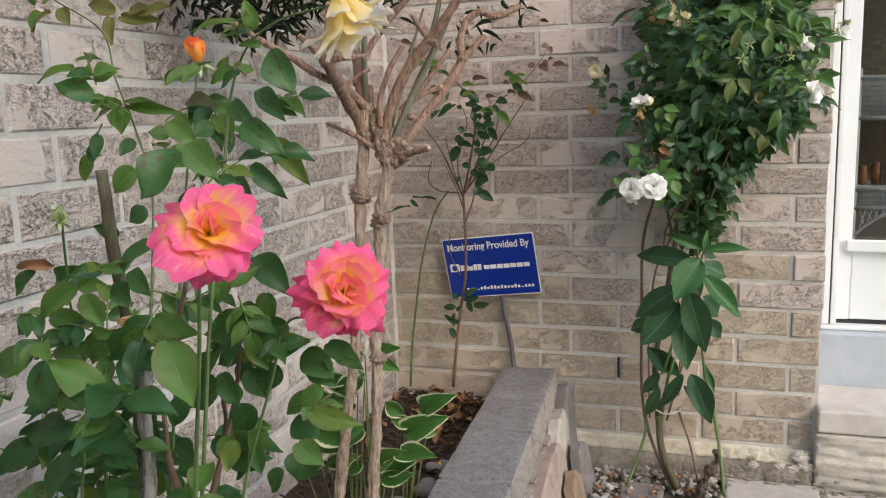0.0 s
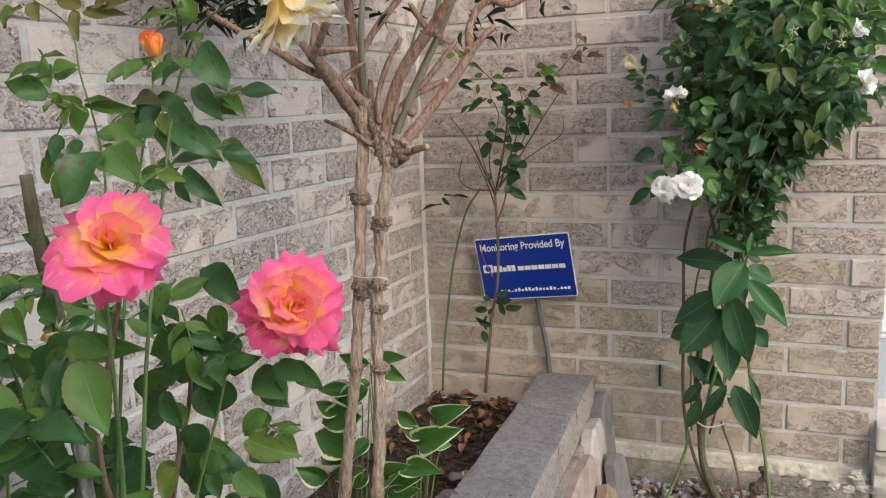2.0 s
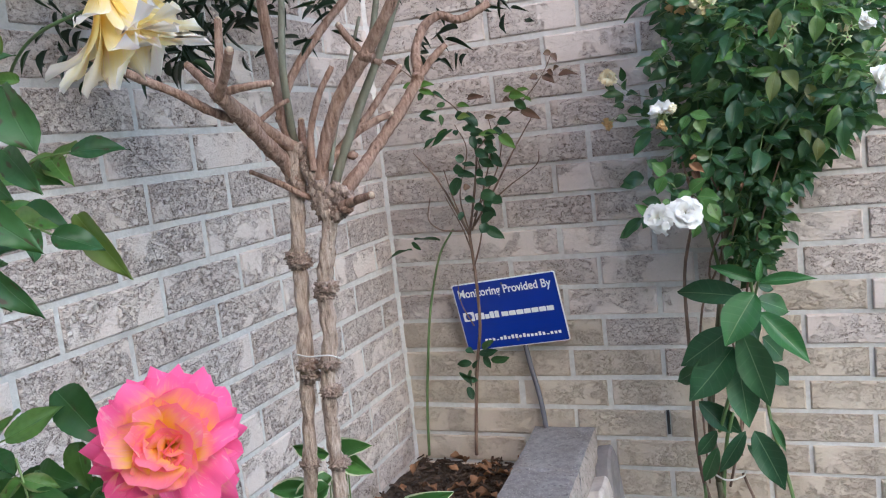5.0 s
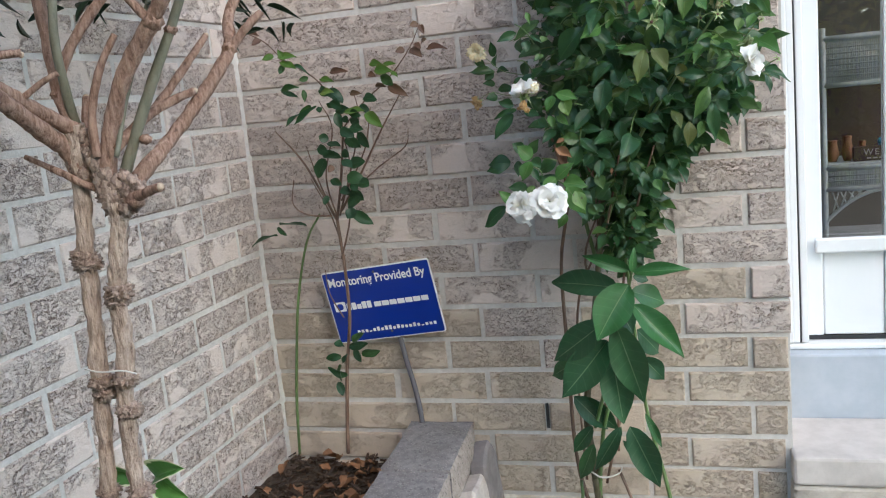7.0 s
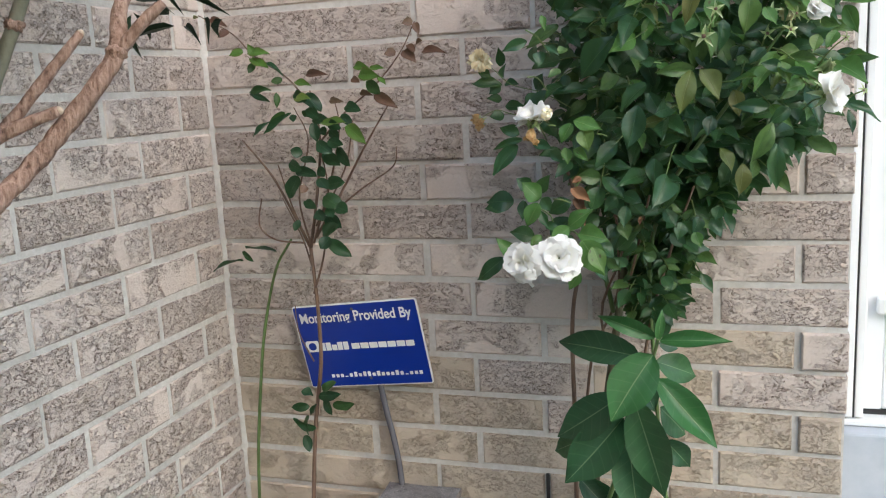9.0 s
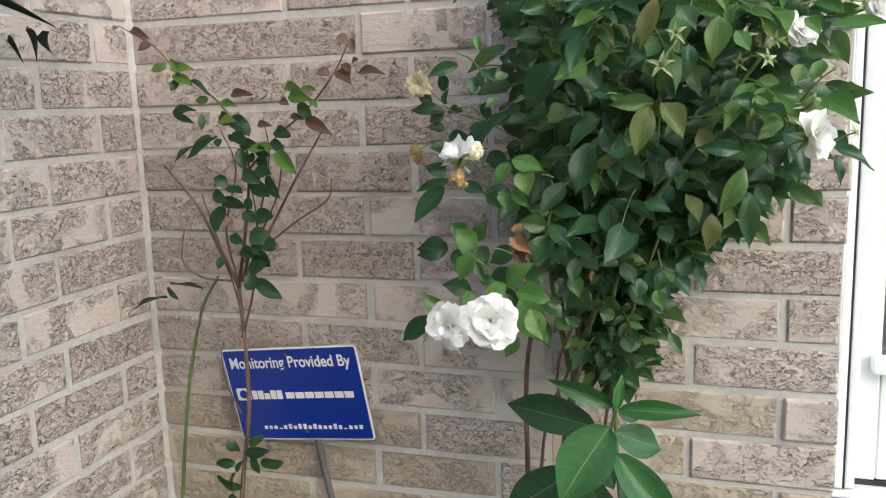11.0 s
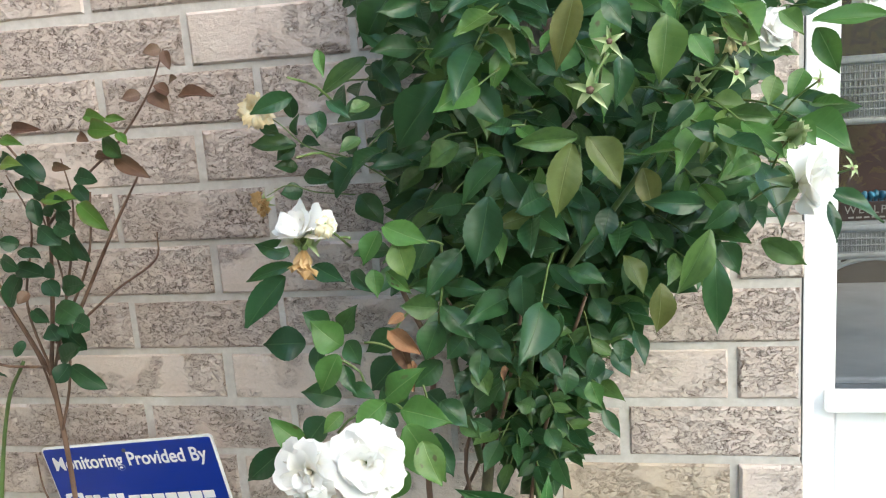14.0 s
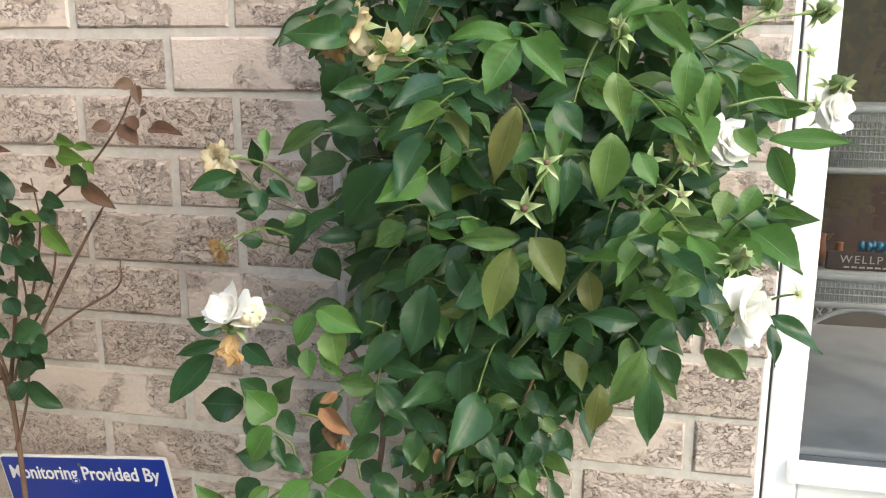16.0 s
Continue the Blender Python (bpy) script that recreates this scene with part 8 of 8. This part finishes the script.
limbs(shrub, "green_branch", BARK_GREEN, [
    [(0.422, -1.185, 1.190, 0.0070), (0.421, -1.195, 1.220, 0.0064), (0.428, -1.210, 1.261, 0.0059), (0.434, -1.220, 1.325, 0.0056), (0.436, -1.200, 1.430, 0.0049)],
    [(0.464, -1.180, 1.103, 0.0086), (0.470, -1.175, 1.138, 0.0080), (0.484, -1.170, 1.175, 0.0074), (0.519, -1.160, 1.250, 0.0070), (0.554, -1.150, 1.319, 0.0064), (0.597, -1.140, 1.410, 0.0053)],
    [(0.480, -1.200, 1.165, 0.0033), (0.483, -1.170, 1.229, 0.0031), (0.499, -1.140, 1.311, 0.0029), (0.520, -1.120, 1.392, 0.0025)],
    [(0.547, -1.150, 1.345, 0.0049), (0.557, -1.150, 1.376, 0.0049), (0.566, -1.140, 1.431, 0.0045)],
], sides=12, rough=0.05, steps=9)
for x, y, z, r in [(0.422, -1.370, 1.282, 0.0105), (0.557, -1.190, 1.325, 0.0125), (0.574, -1.043, 1.295, 0.0105), (0.499, -1.200, 1.106, 0.0105), (0.554, -1.150, 1.318, 0.0085), (0.502, -1.165, 1.183, 0.0082), (0.414, -1.330, 1.254, 0.0082), (0.408, -1.200, 1.251, 0.0095), (0.392, -1.360, 1.268, 0.0072)]:
    bm = bmesh.new()
    lump(bm, (x, y, z), r, (1, 1, 0.8), 0.4, 4.0, 3)
    part("knot", bm, BARK_PINK, shrub, "rough branch fork")
for x, y, z, r in [(0.558, -1.230, 1.125, 0.0058), (0.371, -1.360, 1.330, 0.0056), (0.423, -1.350, 1.383, 0.0050), (0.475, -1.410, 1.333, 0.0060), (0.340, -1.200, 1.175, 0.0038), (0.556, -1.070, 1.314, 0.0050), (0.418, -1.160, 1.245, 0.0060), (0.485, -1.340, 1.290, 0.0047), (0.545, -1.100, 1.241, 0.0054), (0.528, -1.210, 1.371, 0.0052)]:
    bm = bmesh.new()
    lump(bm, (x, y, z), r * 0.82, (1, 1, 1), 0.15, 3.0, 2)
    part("cut_end", bm, CUT_WOOD, shrub, "pale sawn branch end")
wire_tie = tagged(new("wire_tie", mesh_from(tube(bmesh.new(), [(0.380, -1.208, 0.883, 0.0012), (0.405, -1.209, 0.879, 0.0012), (0.441, -1.210, 0.881, 0.0012), (0.457, -1.202, 0.874, 0.0012)], 5, 6), "wire_tie", WIRE)), "thin pale wire tying the two stems together", "wire")

rng = random.Random(17)
for c, n, spread in (((0.121, -1.200, 1.415), 50, 0.07), ((0.185, -1.150, 1.422), 45, 0.06), ((0.247, -1.250, 1.407), 40, 0.06), ((0.144, -1.300, 1.424), 30, 0.06), ((0.261, -1.200, 1.433), 70, 0.085), ((0.443, -1.150, 1.405), 26, 0.06), ((0.566, -0.950, 1.363), 16, 0.05), ((0.631, -0.700, 1.438), 10, 0.05), ((0.334, -1.200, 1.442), 34, 0.05)):
    for i in range(n):
        b = Vector(c) + Vector([rng.uniform(-spread, spread) for _ in range(3)])
        t = b + Vector((rng.uniform(-1, 1), rng.uniform(-0.6, 0.6), rng.uniform(-1.0, 0.2))).normalized() * rng.uniform(0.028, 0.052)
        leaf(shrub, L_WILLOW, b, t, 0.0055, "narrow_leaf", jitter=0.8)

# Unseen narrow leaves over the bare limbs, added to shade the left wall and corner.
bm = bmesh.new()
for i in range(2300):
    b = Vector((rng.uniform(0.03, 0.72), rng.uniform(-1.66, -0.50), 1.53 + 0.36 * rng.random()))
    t = b + Vector((rng.uniform(-1, 1), rng.uniform(-0.6, 0.6), rng.uniform(-0.5, 0.6))).normalized() * rng.uniform(0.03, 0.055)
    join_mesh(bm, rng.choice(L_WILLOW), leaf_matrix(b, t, 0.010, (rng.uniform(-0.6, 0.6), rng.uniform(-0.6, 0.6), 1)))
crown = part("crown", bm, None, shrub, "unseen mass of narrow leaves added to shade the wall")
crown.data.materials.append(M_WILLOW)
crown["kind"] = "stuff"

# ---- hostas with cream leaf margins ----
hosta = thing("hosta", "green hosta clump with cream-edged leaves in the bed", "hosta", "hostas")
leaf(hosta, L_HOSTA, (0.386, -0.951, 0.437), (0.485, -0.985, 0.495), 0.064, jitter=0.3)
leaf(hosta, L_HOSTA, (0.400, -0.950, 0.463), (0.353, -0.967, 0.479), 0.034, jitter=0.3)
leaf(hosta, L_HOSTA, (0.385, -0.950, 0.486), (0.329, -0.942, 0.509), 0.040, jitter=0.3)
leaf(hosta, L_HOSTA, (0.433, -0.951, 0.500), (0.502, -0.985, 0.551), 0.050, jitter=0.3)
leaf(hosta, L_HOSTA, (0.448, -0.950, 0.483), (0.425, -0.967, 0.511), 0.026, jitter=0.3)
leaf(hosta, L_HOSTA, (0.420, -0.950, 0.447), (0.461, -0.942, 0.440), 0.028, jitter=0.3)
stalk_parts(hosta, [(b, ((b[0] + 2 * 0.360) / 3, (b[1] + 2 * -0.950) / 3, 0.185)) for b in ((0.383, -0.950, 0.436), (0.401, -0.950, 0.463), (0.386, -0.950, 0.485), (0.431, -0.950, 0.499), (0.449, -0.950, 0.482), (0.419, -0.950, 0.447))], 0.0015, "leaf_stalk")
hosta = thing("hosta", "green hosta clump with cream-edged leaves in the bed", "hosta", "hostas")
leaf(hosta, L_HOSTA, (0.382, -1.101, 0.674), (0.437, -1.135, 0.706), 0.039, jitter=0.3)
leaf(hosta, L_HOSTA, (0.387, -1.100, 0.669), (0.436, -1.117, 0.648), 0.036, jitter=0.3)
leaf(hosta, L_HOSTA, (0.378, -1.100, 0.668), (0.388, -1.092, 0.636), 0.023, jitter=0.3)
leaf(hosta, L_HOSTA, (0.349, -1.101, 0.632), (0.335, -1.140, 0.615), 0.030, jitter=0.3)
leaf(hosta, L_HOSTA, (0.353, -1.100, 0.673), (0.286, -1.117, 0.690), 0.033, jitter=0.3)
stalk_parts(hosta, [(b, ((b[0] + 2 * 0.360) / 3, (b[1] + 2 * -1.100) / 3, 0.185)) for b in ((0.381, -1.100, 0.673), (0.386, -1.100, 0.669), (0.378, -1.100, 0.669), (0.349, -1.100, 0.632), (0.354, -1.100, 0.673))], 0.0015, "leaf_stalk")
hosta = thing("hosta", "green hosta clump with cream-edged leaves in the bed", "hosta", "hostas")
leaf(hosta, L_HOSTA, (0.362, -1.131, 0.628), (0.300, -1.165, 0.603), 0.048, jitter=0.3)
leaf(hosta, L_HOSTA, (0.342, -1.130, 0.567), (0.249, -1.144, 0.547), 0.063, jitter=0.3)
leaf(hosta, L_HOSTA, (0.344, -1.130, 0.594), (0.263, -1.123, 0.633), 0.049, jitter=0.3)
leaf(hosta, L_HOSTA, (0.321, -1.131, 0.622), (0.264, -1.165, 0.631), 0.036, jitter=0.3)
leaf(hosta, L_HOSTA, (0.336, -1.130, 0.501), (0.219, -1.144, 0.519), 0.067, jitter=0.3)
leaf(hosta, L_HOSTA, (0.323, -1.130, 0.475), (0.213, -1.123, 0.466), 0.059, jitter=0.3)
leaf(hosta, L_HOSTA, (0.355, -1.131, 0.517), (0.329, -1.170, 0.489), 0.036, jitter=0.3)
leaf(hosta, L_HOSTA, (0.290, -1.130, 0.573), (0.242, -1.147, 0.591), 0.035, jitter=0.3)
leaf(hosta, L_HOSTA, (0.197, -1.130, 0.436), (0.231, -1.122, 0.392), 0.037, jitter=0.3)
leaf(hosta, L_HOSTA, (0.250, -1.131, 0.417), (0.199, -1.170, 0.453), 0.049, jitter=0.3)
stalk_parts(hosta, [(b, ((b[0] + 2 * 0.314) / 3, (b[1] + 2 * -1.130) / 3, 0.185)) for b in ((0.364, -1.130, 0.629), (0.344, -1.130, 0.568), (0.346, -1.130, 0.593), (0.322, -1.130, 0.622), (0.339, -1.130, 0.501), (0.326, -1.130, 0.475), (0.356, -1.130, 0.518), (0.291, -1.130, 0.573), (0.196, -1.130, 0.437), (0.251, -1.130, 0.416))], 0.0015, "leaf_stalk")
hosta = thing("hosta", "green hosta clump with cream-edged leaves in the bed", "hosta", "hostas")
leaf(hosta, L_HOSTA, (0.384, -1.121, 0.429), (0.457, -1.155, 0.484), 0.053, jitter=0.3)
leaf(hosta, L_HOSTA, (0.402, -1.120, 0.419), (0.464, -1.134, 0.450), 0.038, jitter=0.3)
leaf(hosta, L_HOSTA, (0.389, -1.120, 0.401), (0.460, -1.113, 0.414), 0.039, jitter=0.3)
leaf(hosta, L_HOSTA, (0.435, -1.121, 0.461), (0.523, -1.155, 0.481), 0.052, jitter=0.3)
leaf(hosta, L_HOSTA, (0.344, -1.120, 0.437), (0.316, -1.137, 0.407), 0.029, jitter=0.3)
leaf(hosta, L_HOSTA, (0.261, -1.120, 0.419), (0.330, -1.112, 0.443), 0.035, jitter=0.3)
stalk_parts(hosta, [(b, ((b[0] + 2 * 0.360) / 3, (b[1] + 2 * -1.120) / 3, 0.185)) for b in ((0.382, -1.120, 0.428), (0.400, -1.120, 0.418), (0.387, -1.120, 0.401), (0.433, -1.120, 0.460), (0.345, -1.120, 0.438), (0.259, -1.120, 0.418))], 0.0015, "leaf_stalk")

# ---- litter on the bed ----
rng = random.Random(77)
for i in range(48):
    x, y = rng.uniform(0.03, 0.37), -0.03 - abs(rng.gauss(0, 0.30))
    z = 0.212 + 0.018 * noise.noise(Vector((x * 9, y * 9, 1)))
    a = rng.uniform(0, 6.28)
    ln = rng.uniform(0.025, 0.05)
    b = Vector((x, y, z + rng.uniform(0, 0.012)))
    ob = new("dead_leaf", rng.choice(L_DRY))
    ob.matrix_world = leaf_matrix(b, b + Vector((math.cos(a) * ln, math.sin(a) * ln, rng.uniform(-0.3, 0.5) * ln)), ln * 0.55, (rng.uniform(-0.4, 0.4), rng.uniform(-0.4, 0.4), 1))
    tagged(ob, "curled dry brown leaf on the mulch", "leaf", "dead leaves")
rng = random.Random(12)
for i in range(34):
    x, y = rng.uniform(0.74, 1.12), rng.uniform(-0.5, -0.06)
    if x > 0.93 and y < -0.22:
        continue
    a, ln = rng.uniform(0, 6.28), rng.uniform(0.018, 0.035)
    b = Vector((x, y, 0.014 + rng.uniform(0, 0.006)))
    ob = new("dead_leaf", rng.choice(L_DRY))
    ob.matrix_world = leaf_matrix(b, b + Vector((math.cos(a) * ln, math.sin(a) * ln, rng.uniform(-0.1, 0.4) * ln)), ln * 0.6, (rng.uniform(-0.4, 0.4), rng.uniform(-0.4, 0.4), 1))
    tagged(ob, "small dry brown leaf among the pebbles", "leaf", "dead leaves")
scrap = tagged(new("plastic_scrap", mesh_from(plate(0.022, 0.012, 0.001, 0, 0, 0, 0.001), "plastic_scrap", YELLOW_SCRAP, False)), "small yellow plastic scrap on the soil", "litter")
scrap.matrix_world = pose(0.355, -0.62, 0.215, -60, 10, 20)
rng = random.Random(6)
for i in range(5):
    bm = bmesh.new()
    p = (rng.uniform(0.3, 0.385), rng.uniform(-0.85, -0.55), 0.205)
    lump(bm, p, rng.uniform(0.016, 0.03), (1.2, 0.9, 0.7), 0.4, 1.3, 2)
    tagged(new("stone", mesh_from(bm, "stone", GREY_STONE, True)), "blue-grey garden stone on the bed", "stone", "garden stones")

# ---- white wicker shelf stand behind the pane, with a plaque on it ----
stand = thing("wicker_stand", "white wicker shelf stand with an arched apron in the porch", "shelf stand")
SX0, SX1, SY, SD = 1.69, 2.14, 1.50, 0.30
for x in (SX0, SX1):
    for y in (SY, SY + SD):
        part("post", tube(bmesh.new(), [(x, y, 1.32, 0.014), (x, y, 0.9, 0.014), (x, y, 0.40, 0.014)], 8, 3), WICKER, stand)
for z0, z1, lab in ((1.10, 1.275, "upper woven panel"), (0.693, 0.778, "lower woven apron")):
    bm = bmesh.new()
    n = 64
    for i in range(n):
        x = SX0 + 0.012 + (SX1 - SX0 - 0.024) * i / (n - 1)
        tube(bm, [(x, SY - 0.004, z0, 0.0032), (x, SY - 0.002 + 0.003 * (i % 2), (z0 + z1) / 2, 0.0032), (x, SY - 0.004, z1, 0.0032)], 5, 1)
    for k in range(max(2, int((z1 - z0) / 0.02))):
        z = z0 + (z1 - z0) * (k + 0.5) / max(2, int((z1 - z0) / 0.02))
        tube(bm, [(SX0, SY - 0.003, z, 0.004), ((SX0 + SX1) / 2, SY - 0.003, z, 0.004), (SX1, SY - 0.003, z, 0.004)], 5, 1)
    part("woven_panel", bm, WICKER, stand, lab + " of white wicker")
    for z in (z0, z1):
        part("rail", tube(bmesh.new(), [(SX0, SY - 0.004, z, 0.010), ((SX0 + SX1) / 2, SY - 0.004, z, 0.010), (SX1, SY - 0.004, z, 0.010)], 8, 2), WICKER, stand)
for z in (0.79, 1.285):
    part("shelf", box(bmesh.new(), (SX0, SY, z - 0.012), (SX1, SY + SD, z + 0.004), 0.003, 1), WICKER, stand, "", False)
# The board's dark colour adds to the dimness behind the shelves.
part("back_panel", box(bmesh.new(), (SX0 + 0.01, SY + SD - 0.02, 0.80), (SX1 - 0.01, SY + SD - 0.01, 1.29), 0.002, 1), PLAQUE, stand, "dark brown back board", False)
arch_z = lambda u: 0.685 - 0.125 * u * u
part("arch", tube(bmesh.new(), [(SX0 + (SX1 - SX0) * (k / 10), SY - 0.004, arch_z(k / 5 - 1), 0.008) for k in range(11)], 7, 3), WICKER, stand, "white arched rail")
bm = bmesh.new()
for k in range(15):
    for s in (-1, 1):
        u0, u1 = (k - 7) / 7.5, (k - 7 + s) / 7.5
        if abs(u1) <= 1:
            xa, xb = (SX0 + SX1) / 2 + u0 * 0.215, (SX0 + SX1) / 2 + u1 * 0.215
            tube(bm, [(xa, SY - 0.004, 0.693, 0.003), (xb, SY - 0.004, arch_z(u1), 0.003)], 5, 1)
part("lattice", bm, WICKER, stand, "diagonal wicker lattice")

plaque = thing("plaque", "dark brown wooden plaque with pale raised letters", "plaque")
part("board", box(bmesh.new(), (1.80, SY + 0.03, 0.795), (2.10, SY + 0.045, 0.852), 0.003, 1), PLAQUE, plaque, "", False)
cu = bpy.data.curves.new("lettering", "FONT")
cu.body, cu.size, cu.extrude, cu.space_character = "WELLP", 0.034, 0.0006, 1.25
tmp = bpy.data.objects.new("lettering_tmp", cu)
scene.collection.objects.link(tmp)
me = bpy.data.meshes.new_from_object(tmp.evaluated_get(bpy.context.evaluated_depsgraph_get()))
bpy.data.objects.remove(tmp)
for v in me.vertices:
    v.co = Vector((1.838 + v.co.x, SY + 0.0290 - v.co.z, 0.818 + v.co.y))
me.materials.append(FADED_PRINT)
part("lettering", me, None, plaque, "pale worn lettering")
for k in range(9):
    part("print_bar", box(bmesh.new(), (1.850 + 0.022 * k, SY + 0.0283, 0.803), (1.866 + 0.022 * k, SY + 0.0297, 0.808)), FADED_PRINT, plaque, "", False)
rng = random.Random(4)
for k in range(7):
    bm = lump(bmesh.new(), (1.905 + 0.017 * k, SY + 0.075 + rng.uniform(-0.01, 0.01), 0.800 + 0.066), 0.012, (1, 1, 1.1), 0.5, 2.4, 2)
    box(bm, (1.900 + 0.017 * k, SY + 0.07, 0.794), (1.910 + 0.017 * k, SY + 0.08, 0.862))
    tagged(new("ornament", mesh_from(bm, "ornament", ORNAMENT_BLUE)), "small blue glass ornament on the shelf", "ornament", "shelf ornaments")
for k, (x, w, h) in enumerate(((1.735, 0.05, 0.085), (1.79, 0.045, 0.10), (1.845, 0.035, 0.075))):
    bm = bmesh.new()
    tube(bm, [(x, SY + 0.09, 0.794, w * 0.32), (x, SY + 0.09, 0.794 + h * 0.35, w * 0.5), (x, SY + 0.09, 0.794 + h * 0.8, w * 0.36), (x, SY + 0.09, 0.794 + h, w * 0.4)], 12, 4)
    tagged(new("small_pot", mesh_from(bm, "small_pot", CLAY)), "small orange-brown clay pot on the wicker shelf", "pot", "clay pots")


# ---- garden trees behind the camera, seen in the pane ----
def garden_tree(at, height, seed):
    tree = thing("garden_tree", "leafy green garden tree across the lawn", "tree", "garden trees", at=at)
    rng = random.Random(seed)
    part("trunk", tube(bmesh.new(), [(0, 0, -0.1, 0.16), (0.05, 0, height * 0.3, 0.12), (0, 0.08, height * 0.6, 0.08), (0.05, 0, height * 0.9, 0.03)], 9, 4, 0.08, seed), BARK_DARK, tree)
    tips = []
    for i in range(11):
        a, z = i * 2.4, height * (0.35 + 0.05 * i)
        ln = height * rng.uniform(0.2, 0.34)
        e = Vector((math.cos(a) * ln, math.sin(a) * ln, z + ln * 0.5))
        part("limb", tube(bmesh.new(), [(0.03, 0.03, z, 0.045), (*(e * 0.5 + Vector((0, 0, z * 0.25))), 0.03), (*e, 0.008)], 6, 3, 0.05, i), BARK_DARK, tree)
        tips.append(e)
    bm = bmesh.new()
    for e in tips:
        for i in range(300):
            p = e * rng.uniform(0.75, 1.05) + Vector((rng.gauss(0, 0.3), rng.gauss(0, 0.3), rng.gauss(0.05, 0.3)))
            q = p + Vector((rng.uniform(-1, 1), rng.uniform(-1, 1), rng.uniform(-1, 0.4))).normalized() * rng.uniform(0.13, 0.22)
            join_quad(bm, p, q, 0.12, rng)
    crown = part("crown", bm, M_CLIMB_LIGHT, tree)
    crown["kind"] = "stuff"
    return tree


def join_quad(bm, p, q, w, rng):
    m = leaf_matrix(p, q, w, (rng.uniform(-1, 1), rng.uniform(-1, 1), 1))
    vs = [bm.verts.new(m @ Vector(c)) for c in ((0, 0, 0), (0.5, 0.45, 0.06), (0, 1, -0.1), (-0.5, 0.45, 0.06))]
    bm.faces.new(vs)


def garden_bush(at, height, seed):
    bush_ = thing("garden_bush", "sunlit yellow-green garden bush across the lawn", "bush", "garden bushes", at=at)
    rng = random.Random(seed)
    bm = bmesh.new()
    for i in range(8):
        a = i * 2.4
        e = Vector((math.cos(a) * height * 0.28, math.sin(a) * height * 0.28, height * rng.uniform(0.45, 0.95)))
        part("limb", tube(bmesh.new(), [(0, 0, -0.05, 0.035), (*(e * 0.5), 0.022), (*e, 0.006)], 6, 3, 0.05, i), BARK_DARK, bush_)
        for k in range(340):
            p = e * rng.uniform(0.25, 1.05) + Vector((rng.gauss(0, 0.22), rng.gauss(0, 0.22), rng.gauss(0.0, 0.2)))
            if p.z > 0.05:
                join_quad(bm, p, p + Vector((rng.uniform(-1, 1), rng.uniform(-1, 1), rng.uniform(-1, 0.4))).normalized() * rng.uniform(0.07, 0.13), 0.07, rng)
    crown = part("crown", bm, M_GARDEN, bush_)
    crown["kind"] = "stuff"


for x, y, h, k in ((1.9, -6.3, 2.5, 1), (2.75, -6.0, 2.2, 2), (3.5, -6.6, 2.7, 3), (4.2, -6.1, 2.3, 4)):
    garden_bush((x, y, 0), h, k)
garden_tree((2.6, -7.5, 0), 4.6, 1)
garden_tree((4.6, -8.6, 0), 5.2, 2)
garden_tree((6.4, -6.6, 0), 4.2, 3)
garden_tree((3.5, -6.3, 0), 3.9, 4)
garden_tree((5.3, -7.4, 0), 5.0, 5)
garden_tree((1.3, -8.2, 0), 4.8, 6)

# ---- bricks of the walls ----
brick_rows(wall_back, range(-45, 14), range(-3, 14), 1.408, 0.369, 0.526, 0.2605, Matrix(), 1.5, 0.006)
brick_rows(wall_left, range(-45, 14), range(-3, 13), 4.6, 0.270, 0.115, 0.2573, pose(0, 0, 0, 0, 0, 90), 2.15, flip=True)
brick_rows(wall_over, range(-45, -8), range(0), 2.75, 1.50, 1.63, 0.2573, Matrix(), 0.0, 0.0, 1.42)
brick_rows(wall_right, range(-8, 14), range(0), 3.4, 2.70, 2.83, 0.2573, Matrix(), 0.0, 0.0, 2.55)
